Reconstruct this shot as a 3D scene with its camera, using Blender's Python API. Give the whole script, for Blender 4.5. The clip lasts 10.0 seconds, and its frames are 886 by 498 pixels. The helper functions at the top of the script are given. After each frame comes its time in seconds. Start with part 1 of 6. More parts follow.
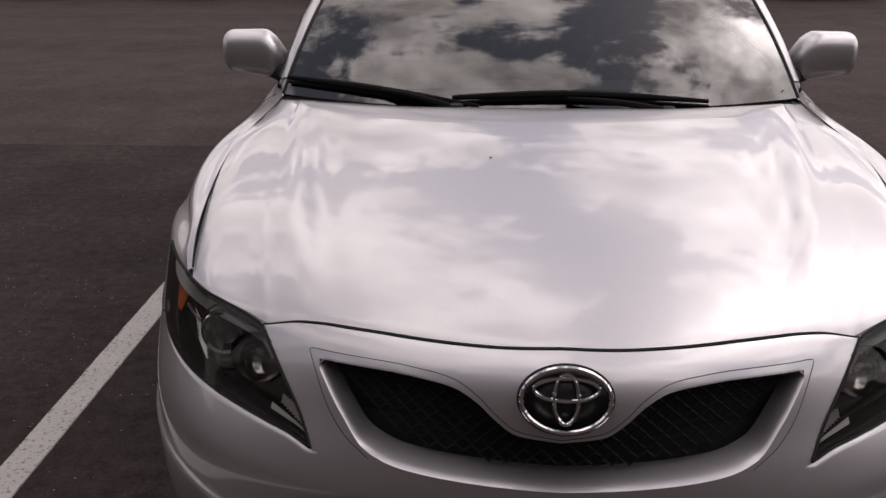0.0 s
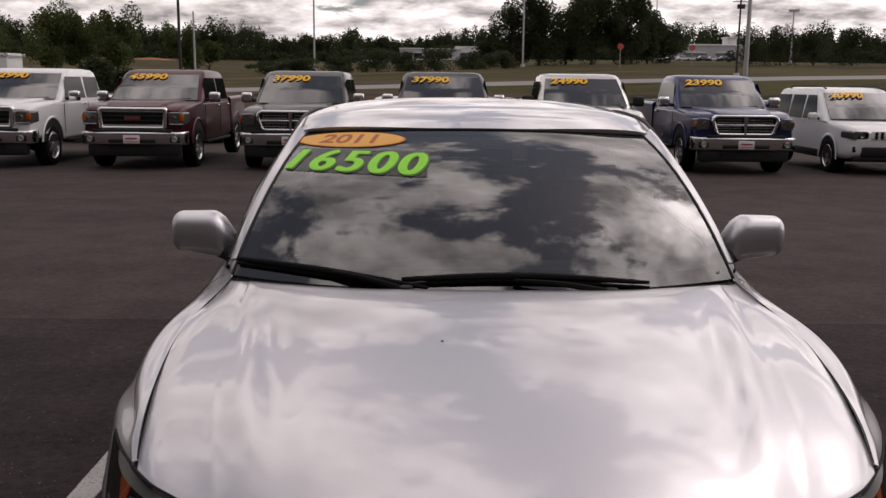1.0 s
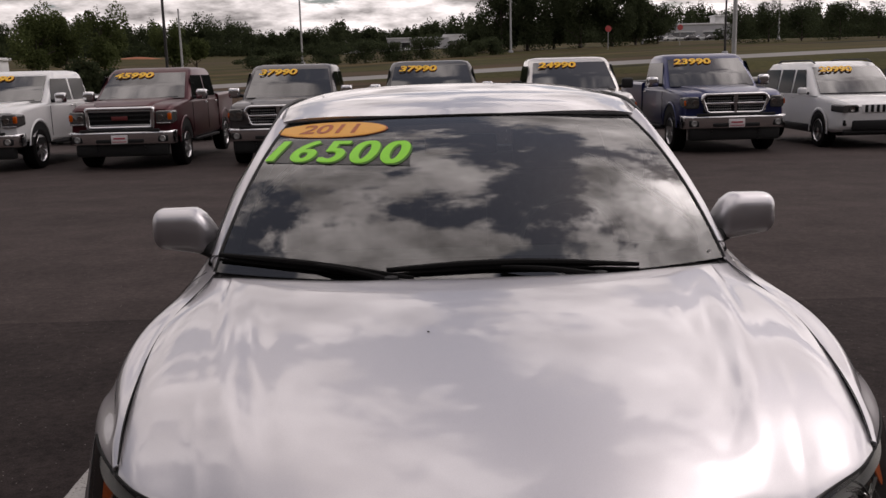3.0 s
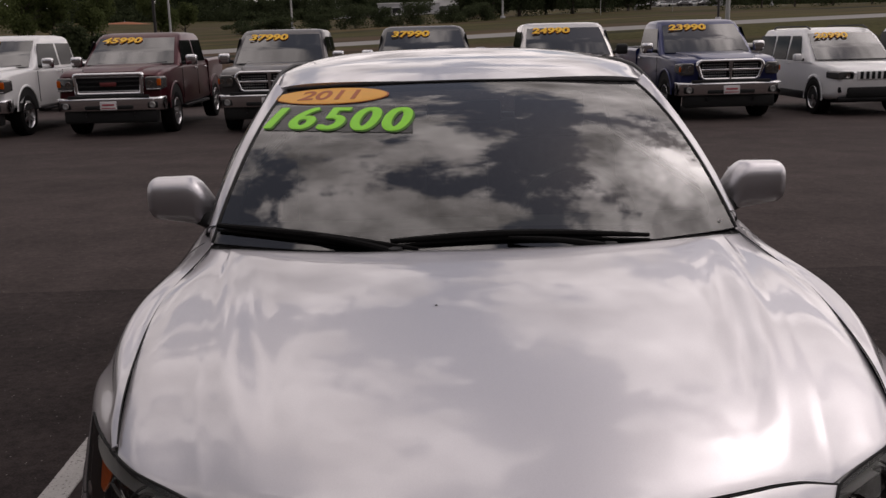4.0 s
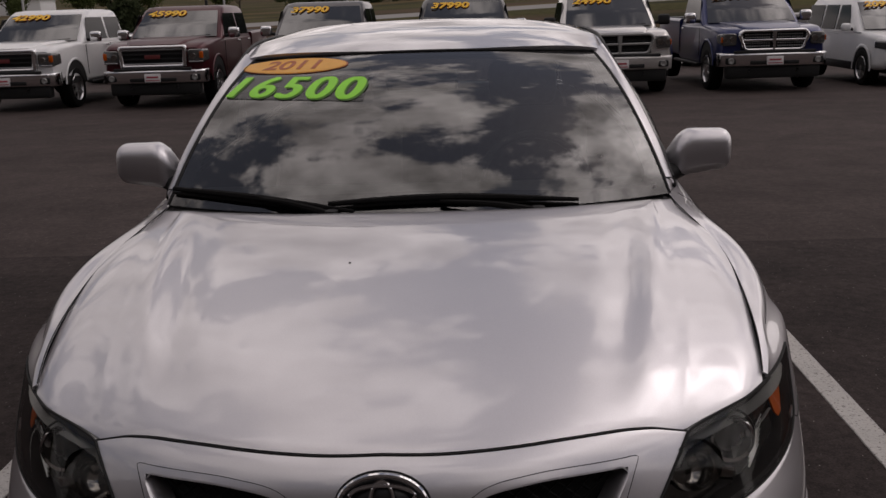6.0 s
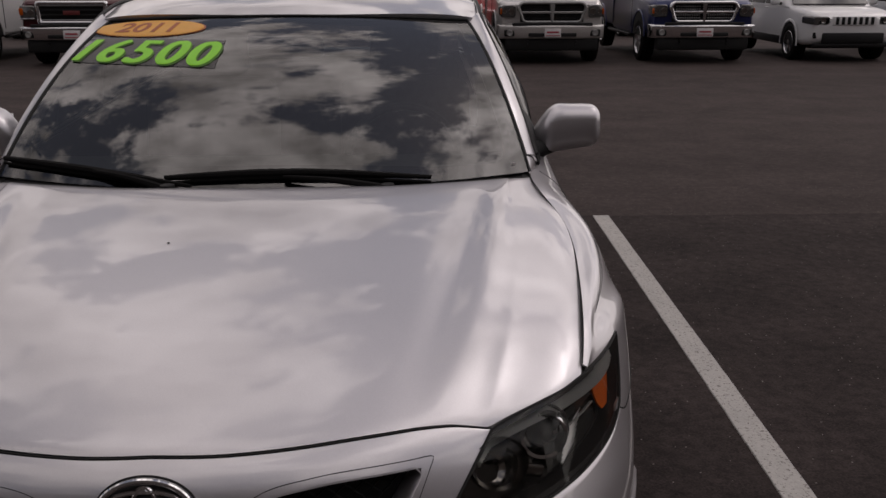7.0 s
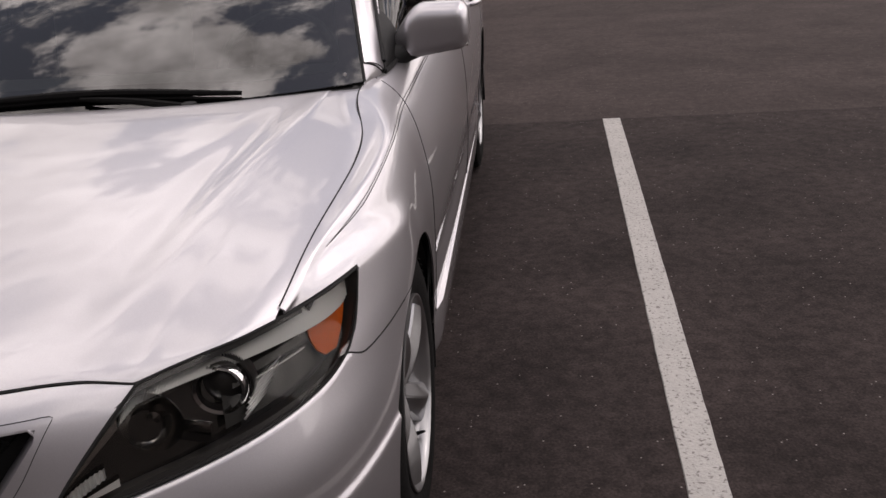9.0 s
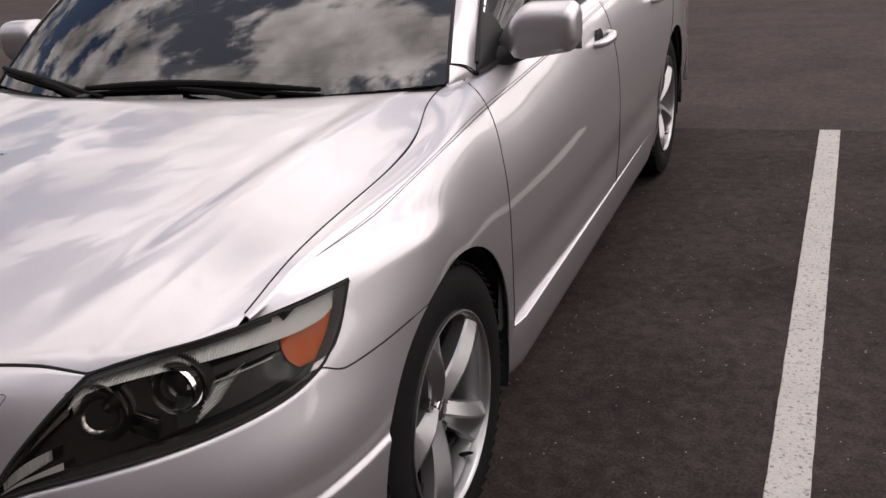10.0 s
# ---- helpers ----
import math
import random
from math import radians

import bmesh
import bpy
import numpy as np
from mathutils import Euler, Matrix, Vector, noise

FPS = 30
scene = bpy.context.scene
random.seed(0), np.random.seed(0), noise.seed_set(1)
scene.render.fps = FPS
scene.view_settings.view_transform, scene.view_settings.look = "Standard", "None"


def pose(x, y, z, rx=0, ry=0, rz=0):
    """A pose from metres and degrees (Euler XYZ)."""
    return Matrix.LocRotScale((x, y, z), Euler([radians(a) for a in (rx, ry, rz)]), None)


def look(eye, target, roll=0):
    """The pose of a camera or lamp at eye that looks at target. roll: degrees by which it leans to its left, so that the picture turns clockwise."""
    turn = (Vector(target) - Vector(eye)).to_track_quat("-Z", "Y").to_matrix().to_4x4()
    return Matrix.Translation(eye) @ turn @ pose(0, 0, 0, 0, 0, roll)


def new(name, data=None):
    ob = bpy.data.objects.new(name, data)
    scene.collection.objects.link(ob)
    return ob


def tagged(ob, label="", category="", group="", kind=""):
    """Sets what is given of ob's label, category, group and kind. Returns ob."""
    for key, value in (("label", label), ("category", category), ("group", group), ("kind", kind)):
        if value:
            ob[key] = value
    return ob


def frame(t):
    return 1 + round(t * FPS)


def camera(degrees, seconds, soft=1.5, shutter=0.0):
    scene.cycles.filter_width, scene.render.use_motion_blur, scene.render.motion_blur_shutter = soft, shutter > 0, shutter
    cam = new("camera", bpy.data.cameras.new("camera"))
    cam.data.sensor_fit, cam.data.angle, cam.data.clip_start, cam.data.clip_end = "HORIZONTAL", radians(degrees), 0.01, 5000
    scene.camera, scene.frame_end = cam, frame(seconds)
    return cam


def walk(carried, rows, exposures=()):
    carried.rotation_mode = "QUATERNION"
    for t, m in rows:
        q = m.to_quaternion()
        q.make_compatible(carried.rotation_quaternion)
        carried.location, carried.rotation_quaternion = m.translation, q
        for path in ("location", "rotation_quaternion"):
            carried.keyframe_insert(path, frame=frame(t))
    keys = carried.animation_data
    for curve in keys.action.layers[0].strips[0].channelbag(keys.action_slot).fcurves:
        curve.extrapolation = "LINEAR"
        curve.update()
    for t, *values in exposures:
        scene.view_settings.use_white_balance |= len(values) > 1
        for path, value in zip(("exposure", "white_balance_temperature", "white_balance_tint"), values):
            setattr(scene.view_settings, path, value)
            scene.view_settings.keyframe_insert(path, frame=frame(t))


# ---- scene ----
import collections

cam = camera(51.6, 10.0)
PATH = [
    (0, (-0.114, -1.221, 1.472), (-0.224, 0.647, 0.767), -0.2),
    (0.5, (-0.133, -1.214, 1.503), (-0.082, 0.725, 1.017), 1.0),
    (1, (-0.149, -1.224, 1.515), (-0.125, 0.743, 1.157), 0.6),
    (1.5, (-0.142, -1.225, 1.514), (-0.165, 0.744, 1.163), -0.5),
    (2, (-0.097, -1.246, 1.505), (-0.009, 0.717, 1.132), -0.2),
    (2.5, (-0.101, -1.246, 1.509), (-0.023, 0.713, 1.113), -0.9),
    (2.7, (-0.107, -1.222, 1.506), (-0.062, 0.741, 1.125), -1.3),
    (3.8, (-0.154, -1.118, 1.503), (-0.128, 0.838, 1.087), -1.6),
    (4, (-0.156, -1.108, 1.5), (-0.105, 0.84, 1.048), -1.4),
    (4.5, (-0.151, -1.096, 1.505), (-0.072, 0.841, 1.014), -1.2),
    (5, (-0.072, -1.13, 1.504), (-0.009, 0.805, 1.005), -1.3),
    (5.2, (-0.027, -1.16, 1.507), (-0.002, 0.775, 1.004), -1.6),
    (6.3, (0.233, -1.23, 1.485), (0.162, 0.703, 0.975), -1.7),
    (6.5, (0.283, -1.185, 1.484), (0.323, 0.743, 0.951), -0.8),
    (7, (0.407, -1.114, 1.493), (0.465, 0.799, 0.913), -0.1),
    (7.5, (0.593, -1.103, 1.481), (0.465, 0.812, 0.92), -2.3),
    (8, (0.81, -1.119, 1.475), (0.581, 0.774, 0.872), -3.7),
    (8.5, (0.987, -0.988, 1.456), (0.772, 0.887, 0.796), -4.3),
    (9, (1.14, -0.873, 1.438), (0.929, 0.962, 0.673), -4.3),
    (9.5, (1.392, -0.8, 1.435), (0.83, 0.949, 0.645), -5.2),
    (10, (1.56, -0.652, 1.418), (0.806, 1.044, 0.671), -5.3),
]
EXPOSURE = [(0.0, 0.7), (0.5, 0.43), (1.0, 0.41), (2.5, 0.39), (4.0, 0.21), (5.0, 0.13), (6.5, -0.02), (7.5, 0.0), (8.0, 0.2), (8.5, 0.45), (9.0, 0.85), (9.5, 1.05), (10.0, 1.1)]
walk(cam, [(t, look(eye, target, roll)) for t, eye, target, roll in PATH],
     exposures=[(t, s, 6900, 19) for t, s in EXPOSURE])

# ---------------------------------------------------------------- world, sun
SUN_EL, SUN_AZ = 50.0, 55.0          # degrees; azimuth from +y towards +x
sun_dir = Vector((math.sin(radians(SUN_AZ)) * math.cos(radians(SUN_EL)), math.cos(radians(SUN_AZ)) * math.cos(radians(SUN_EL)), math.sin(radians(SUN_EL))))
world = bpy.data.worlds.new("sky")
scene.world = world
world.use_nodes = True
wn, wl = world.node_tree.nodes, world.node_tree.links
wn.clear()


def wnode(kind, **inputs):
    n = wn.new(kind)
    for k, v in inputs.items():
        n.inputs[k].default_value = v
    return n


def wmath(op, a, b=None, c=None):
    n = wn.new("ShaderNodeMath")
    n.operation = op
    for i, v in enumerate((a, b, c)):
        if v is None:
            continue
        if isinstance(v, (int, float)):
            n.inputs[i].default_value = v
        else:
            wl.new(v, n.inputs[i])
    return n.outputs[0]


w_out = wn.new("ShaderNodeOutputWorld")
sky = wn.new("ShaderNodeTexSky")
sky.sky_type = "NISHITA"
sky.sun_disc = False
sky.sun_elevation, sky.sun_rotation = radians(SUN_EL), radians(SUN_AZ)
bg_sky = wnode("ShaderNodeBackground", Strength=0.042)
wl.new(sky.outputs[0], bg_sky.inputs[0])
tc = wn.new("ShaderNodeTexCoord")
sep = wn.new("ShaderNodeSeparateXYZ")
wl.new(tc.outputs["Generated"], sep.inputs[0])
up = wmath("ADD", wmath("MAXIMUM", sep.outputs[2], 0.0), 0.22)
comb = wn.new("ShaderNodeCombineXYZ")
wl.new(wmath("DIVIDE", sep.outputs[0], up), comb.inputs[0])
wl.new(wmath("DIVIDE", sep.outputs[1], up), comb.inputs[1])
comb.inputs[2].default_value = 0.0
drift = wn.new("ShaderNodeVectorMath")     # where the cloud field lies overhead
drift.operation = "ADD"
wl.new(comb.outputs[0], drift.inputs[0])
drift.inputs[1].default_value = (14.251, -6.025, 0.040)
big = wnode("ShaderNodeTexNoise", Scale=2.892, Detail=12.0, Roughness=0.61)
wl.new(drift.outputs[0], big.inputs["Vector"])
soft_n = wnode("ShaderNodeTexNoise", Scale=3.6, Detail=8.0, Roughness=0.6)
wl.new(comb.outputs[0], soft_n.inputs["Vector"])
cover = wn.new("ShaderNodeMapRange")
cover.interpolation_type = "SMOOTHSTEP"
cover.inputs[1].default_value, cover.inputs[2].default_value = 0.445, 0.525
# towards the horizon the clouds stand behind one another and close the gaps
flat_view = wmath("POWER", wmath("SUBTRACT", 1.0, wmath("MAXIMUM", sep.outputs[2], 0.0)), 5.0)
wl.new(wmath("MULTIPLY_ADD", flat_view, 0.17, big.outputs[0]), cover.inputs[0])
sdot = wn.new("ShaderNodeVectorMath")
sdot.operation = "DOT_PRODUCT"
wl.new(tc.outputs["Generated"], sdot.inputs[0])
sdot.inputs[1].default_value = sun_dir
near_sun = wmath("POWER", wmath("MAXIMUM", sdot.outputs["Value"], 0.0), 80.0)
# thin cloud glows, thick cloud is grey underneath
thick = wmath("MULTIPLY_ADD", wmath("MAXIMUM", wmath("SUBTRACT", big.outputs[0], 0.55), 0.0), -2.2, 1.0)
shade = wmath("MULTIPLY", thick, wmath("MAXIMUM", wmath("MULTIPLY_ADD", soft_n.outputs[0], 4.2, -1.18), 0.34))
broad = wmath("POWER", wmath("MULTIPLY_ADD", sdot.outputs["Value"], 0.5, 0.5), 2.0)
lum = wmath("MULTIPLY", shade, wmath("MULTIPLY_ADD", near_sun, 2.4, wmath("MULTIPLY_ADD", broad, 0.86, 0.25)))
bg_cloud = wnode("ShaderNodeBackground")
bg_cloud.inputs[0].default_value = (1.0, 0.985, 0.98, 1)
wl.new(lum, bg_cloud.inputs[1])
mix_w = wn.new("ShaderNodeMixShader")
wl.new(cover.outputs[0], mix_w.inputs[0])
wl.new(bg_sky.outputs[0], mix_w.inputs[1])
wl.new(bg_cloud.outputs[0], mix_w.inputs[2])
wl.new(mix_w.outputs[0], w_out.inputs[0])
sun_l = bpy.data.lights.new("sun", "SUN")
sun_l.energy, sun_l.angle, sun_l.color = 0.28, radians(150.0), (1.0, 0.95, 0.88)
sun = new("sun", sun_l)
sun.matrix_world = look((0, 0, 30), tuple(Vector((0, 0, 30)) - sun_dir))

# ---------------------------------------------------------------- materials


def mat(name, color, rough=0.5, metal=0.0, noise_scale=0.0, amount=0.0, bump=0.0, coat=0.0, coat_rough=0.03, detail=6.0, spec=0.5, fine=0.0, emit=None):
    m = bpy.data.materials.new(name)
    m.use_nodes = True
    nt = m.node_tree
    b = nt.nodes["Principled BSDF"]
    b.inputs["Base Color"].default_value = (*color, 1)
    b.inputs["Roughness"].default_value, b.inputs["Metallic"].default_value = rough, metal
    b.inputs["Coat Weight"].default_value, b.inputs["Coat Roughness"].default_value = coat, coat_rough
    b.inputs["Specular IOR Level"].default_value = spec
    if noise_scale:
        co = nt.nodes.new("ShaderNodeTexCoord")
        a = nt.nodes.new("ShaderNodeTexNoise")
        a.inputs["Scale"].default_value, a.inputs["Detail"].default_value = noise_scale, detail
        nt.links.new(co.outputs["Object"], a.inputs["Vector"])
        f2 = nt.nodes.new("ShaderNodeTexNoise")
        f2.inputs["Scale"].default_value, f2.inputs["Detail"].default_value = fine or noise_scale * 9, 3.0
        nt.links.new(co.outputs["Object"], f2.inputs["Vector"])
        add = nt.nodes.new("ShaderNodeMath")
        add.operation = "ADD"
        nt.links.new(a.outputs[0], add.inputs[0])
        nt.links.new(f2.outputs[0], add.inputs[1])
        rng = nt.nodes.new("ShaderNodeMapRange")
        rng.inputs[1].default_value, rng.inputs[2].default_value = 0.6, 1.4
        rng.inputs[3].default_value, rng.inputs[4].default_value = 1 - amount, 1 + amount
        nt.links.new(add.outputs[0], rng.inputs[0])
        mul = nt.nodes.new("ShaderNodeVectorMath")
        mul.operation = "SCALE"
        mul.inputs[0].default_value = color
        nt.links.new(rng.outputs[0], mul.inputs["Scale"])
        nt.links.new(mul.outputs[0], b.inputs["Base Color"])
        if bump:
            bp = nt.nodes.new("ShaderNodeBump")
            bp.inputs["Strength"].default_value, bp.inputs["Distance"].default_value = bump, 0.01
            nt.links.new(f2.outputs[0], bp.inputs["Height"])
            nt.links.new(bp.outputs[0], b.inputs["Normal"])
    if emit:
        b.inputs["Emission Color"].default_value = (*emit[:3], 1)
        b.inputs["Emission Strength"].default_value = emit[3]
    return m


def glass(name, tint, ior=1.6, rough=0.0):
    """Thin glass: tinted see-through with a mirror coat that grows at grazing angles."""
    m = bpy.data.materials.new(name)
    m.use_nodes = True
    nt = m.node_tree
    nt.nodes.clear()
    o = nt.nodes.new("ShaderNodeOutputMaterial")
    mx = nt.nodes.new("ShaderNodeMixShader")
    tr = nt.nodes.new("ShaderNodeBsdfTransparent")
    gl = nt.nodes.new("ShaderNodeBsdfGlossy")
    fr = nt.nodes.new("ShaderNodeFresnel")
    tr.inputs[0].default_value = (*tint, 1)
    gl.inputs["Roughness"].default_value = rough
    fr.inputs[0].default_value = ior
    nt.links.new(fr.outputs[0], mx.inputs[0])
    nt.links.new(tr.outputs[0], mx.inputs[1])
    nt.links.new(gl.outputs[0], mx.inputs[2])
    nt.links.new(mx.outputs[0], o.inputs[0])
    return m


def car_paint(name, color, metal=0.75, rough=0.32, flake=0.12, coat=1.0, coat_ior=1.6):
    m = mat(name, color, rough, metal, coat=coat, coat_rough=0.015)
    nt = m.node_tree
    b = nt.nodes["Principled BSDF"]
    b.inputs["Coat IOR"].default_value = coat_ior
    co = nt.nodes.new("ShaderNodeTexCoord")
    v = nt.nodes.new("ShaderNodeTexVoronoi")
    v.inputs["Scale"].default_value = 900.0
    nt.links.new(co.outputs["Object"], v.inputs["Vector"])
    n = nt.nodes.new("ShaderNodeTexNoise")
    n.inputs["Scale"].default_value, n.inputs["Detail"].default_value = 3.0, 5.0
    nt.links.new(co.outputs["Object"], n.inputs["Vector"])
    bw = nt.nodes.new("ShaderNodeRGBToBW")
    nt.links.new(v.outputs["Color"], bw.inputs[0])
    ad = nt.nodes.new("ShaderNodeMath")
    ad.operation = "ADD"
    nt.links.new(bw.outputs[0], ad.inputs[0])
    nt.links.new(n.outputs[0], ad.inputs[1])
    r = nt.nodes.new("ShaderNodeMapRange")
    r.inputs[1].default_value, r.inputs[2].default_value = 0.3, 1.7
    r.inputs[3].default_value, r.inputs[4].default_value = 1 - flake, 1 + flake
    nt.links.new(ad.outputs[0], r.inputs[0])
    sc = nt.nodes.new("ShaderNodeVectorMath")
    sc.operation = "SCALE"
    sc.inputs[0].default_value = color
    nt.links.new(r.outputs[0], sc.inputs["Scale"])
    nt.links.new(sc.outputs[0], b.inputs["Base Color"])
    return m


def foliage(name, color, noise_scale, amount, fine):
    """Leaves let some of the light from behind through."""
    m = mat(name, color, 0.8, spec=0.05, noise_scale=noise_scale, amount=amount, fine=fine)
    nt = m.node_tree
    b, o = nt.nodes["Principled BSDF"], nt.nodes["Material Output"]
    tr = nt.nodes.new("ShaderNodeBsdfTranslucent")
    nt.links.new(b.inputs["Base Color"].links[0].from_socket, tr.inputs[0])
    mx = nt.nodes.new("ShaderNodeMixShader")
    mx.inputs[0].default_value = 0.4
    nt.links.new(b.outputs[0], mx.inputs[1])
    nt.links.new(tr.outputs[0], mx.inputs[2])
    nt.links.new(mx.outputs[0], o.inputs[0])
    return m


M = {
    "silver": car_paint("silver paint", (0.60, 0.586, 0.61), 0.90, 0.385, 0.06, coat_ior=1.68),
    "maroon": car_paint("maroon paint", (0.060, 0.004, 0.009), 0.4, 0.35, coat=0.22, coat_ior=1.45),
    "gray": car_paint("grey paint", (0.075, 0.07, 0.072), 0.6, 0.35, coat=0.5, coat_ior=1.45),
    "black": car_paint("black paint", (0.02, 0.02, 0.022), 0.2, 0.35, coat=0.5, coat_ior=1.45),
    "white": mat("white paint", (0.80, 0.80, 0.80), 0.35, coat=0.8, noise_scale=2, amount=0.03),
    "pearl": car_paint("light silver paint", (0.62, 0.60, 0.58), 0.5, 0.35),
    "blue": car_paint("dark blue paint", (0.014, 0.022, 0.095), 0.4, 0.3, coat=0.5, coat_ior=1.45),
    "red": car_paint("red paint", (0.45, 0.02, 0.02), 0.2, 0.3),
    "bluegrey": car_paint("blue grey paint", (0.42, 0.45, 0.50), 0.5, 0.35),
    "chrome": mat("chrome", (0.82, 0.82, 0.83), 0.08, 1.0),
    "satin": mat("brushed alloy", (0.62, 0.62, 0.63), 0.28, 1.0, noise_scale=40, amount=0.05),
    "plastic": mat("black plastic", (0.014, 0.014, 0.0145), 0.55, noise_scale=60, amount=0.25, bump=0.08, spec=0.3),
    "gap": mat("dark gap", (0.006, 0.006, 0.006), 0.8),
    "rubber": mat("tyre rubber", (0.009, 0.0087, 0.0087), 0.7, noise_scale=12, amount=0.25, bump=0.15, spec=0.08),
    "glass": glass("windshield glass", (0.40, 0.44, 0.43), 2.25),
    "side_glass": glass("tinted side glass", (0.18, 0.2, 0.2), 1.6),
    "lens": glass("clear lens", (0.95, 0.95, 0.93), 1.34),
    "amber": mat("amber reflector", (0.50, 0.085, 0.001), 0.45, spec=0.2, noise_scale=150, amount=0.3),
    "grille_black": mat("black grille plastic", (0.004, 0.004, 0.0042), 0.5, spec=0.15),
    "frit": mat("black glass border", (0.012, 0.012, 0.013), 0.12, coat=1.0),
    "interior": mat("grey interior cloth", (0.10, 0.10, 0.095), 0.85, noise_scale=30, amount=0.2),
    "dash": mat("dashboard", (0.085, 0.087, 0.082), 0.7, noise_scale=60, amount=0.2),
    "yellow": mat("yellow print", (0.97, 0.56, 0.02), 0.4),
    "brown": mat("brown print", (0.42, 0.09, 0.01), 0.45),
    "lime": mat("lime print", (0.27, 0.80, 0.02), 0.45, noise_scale=30, amount=0.06),
    "plate": mat("plate white", (0.75, 0.72, 0.72), 0.5, noise_scale=20, amount=0.1),
    "emblem_red": mat("muted red emblem", (0.16, 0.03, 0.03), 0.4),
    "plate_red": mat("plate red", (0.42, 0.05, 0.07), 0.5),
    "steel": mat("galvanised pole", (0.42, 0.42, 0.42), 0.5, 0.6, noise_scale=5, amount=0.15),
    "dark_steel": mat("bronze pole", (0.03, 0.028, 0.028), 0.5, 0.3),
    "building": mat("grey metal siding", (0.42, 0.42, 0.44), 0.6, noise_scale=0.5, amount=0.1),
    # dark tone for the added wall behind the camera
    "brick": mat("brown brick", (0.105, 0.09, 0.085), 0.8, noise_scale=2, amount=0.2),
    "building_white": mat("white siding", (0.7, 0.7, 0.7), 0.6, noise_scale=0.5, amount=0.06),
    "bark": mat("bark", (0.07, 0.055, 0.045), 0.9, noise_scale=6, amount=0.4, bump=0.4),
    "leaf": foliage("leaves", (0.085, 0.105, 0.04), 0.35, 0.55, 2.5),
    "leaf2": foliage("dark leaves", (0.056, 0.070, 0.036), 0.3, 0.5, 2.0),
    "paint_line": None,
    "lamp_black": mat("lamp housing black", (0.016, 0.015, 0.015), 0.3, noise_scale=20, amount=0.2),
    "lamp_smoke": mat("smoked mirror housing", (0.075, 0.07, 0.067), 0.16, 0.95, noise_scale=25, amount=0.2),
    "lamp_chrome": mat("lamp reflector", (0.82, 0.82, 0.81), 0.32, 0.9),
    "lamp_bowl": mat("dim mirrored bowl", (0.34, 0.325, 0.31), 0.14, 1.0),
    "lamp_dark": mat("smoked lamp trim", (0.030, 0.030, 0.029), 0.25, 0.5),
    "lamp_grey": mat("lamp grey trim", (0.40, 0.40, 0.39), 0.25, 0.5),
    "alloy": mat("painted alloy", (0.40, 0.40, 0.405), 0.30, 0.90, coat=0.4, noise_scale=30, amount=0.05),
    "disc": mat("brake disc", (0.16, 0.155, 0.15), 0.4, 0.8, noise_scale=30, amount=0.2),
    "sticker_grey": glass("smoked film", (0.45, 0.45, 0.45), 1.7, 0.35),
    "year_orange": mat("amber sticker", (0.85, 0.40, 0.03), 0.4, noise_scale=12, amount=0.06),
    "lime_edge": mat("dark green edge", (0.06, 0.19, 0.01), 0.5),
}


def part(name, bm, material, parent=None, label="", smooth=True, crease=42):
    """Links a bmesh as one mesh object under a thing or a part."""
    me = bpy.data.meshes.new(name)
    bm.normal_update()
    bm.to_mesh(me)
    bm.free()
    if smooth:
        me.shade_smooth()
        me.set_sharp_from_angle(angle=radians(crease))
    if material is not None:
        me.materials.append(material)
    ob = new(name, me)
    ob.parent = parent
    if label:
        ob["label"] = label
    return ob


def thicken(ob, thickness, offset=-1):
    """Gives a sheet its thickness; its rim stays a crisp edge."""
    uses = collections.Counter(k for p in ob.data.polygons for k in p.edge_keys)
    for e in ob.data.edges:
        if uses[e.key] == 1:
            e.use_edge_sharp = True
    md = ob.modifiers.new("thickness", "SOLIDIFY")
    md.thickness, md.offset = thickness, offset


def thing(name, label, category, group="", at=None):
    e = new(name)
    e.empty_display_size = 0.2
    if at is not None:
        e.matrix_basis = at
    return tagged(e, label, category, group)


def curve_of(*pairs, ease=0):
    """Smooth monotone interpolation through (x, y) pairs."""
    xs, ys = np.array(pairs, float).T
    d = np.diff(ys) / np.diff(xs)
    m = np.zeros(len(xs))
    m[0], m[-1] = d[0], d[-1]
    for i in range(1, len(xs) - 1):
        m[i] = 0 if d[i - 1] * d[i] <= 0 else 2 * d[i - 1] * d[i] / (d[i - 1] + d[i])

    table = []
    for g in np.linspace(xs[0], xs[-1], 241):
        i = min(int(np.searchsorted(xs, g, "right")) - 1, len(xs) - 2)
        h = xs[i + 1] - xs[i]
        t = (g - xs[i]) / h
        table.append(float((1 + 2 * t) * (1 - t) ** 2 * ys[i] + t * (1 - t) ** 2 * h * m[i] + t * t * (3 - 2 * t) * ys[i + 1] + t * t * (t - 1) * h * m[i + 1]))
    # ease the joints so that reflections run smoothly
    for _ in range(ease):
        table = [table[0]] + [0.25 * a + 0.5 * b + 0.25 * c for a, b, c in zip(table, table[1:], table[2:])] + [table[-1]]
    x0, step = float(xs[0]), 240.0 / float(xs[-1] - xs[0])

    def f(x):
        g = (x - x0) * step
        if g <= 0:
            return table[0]
        if g >= 240:
            return table[240]
        i = int(g)
        return table[i] + (table[i + 1] - table[i]) * (g - i)

    return f


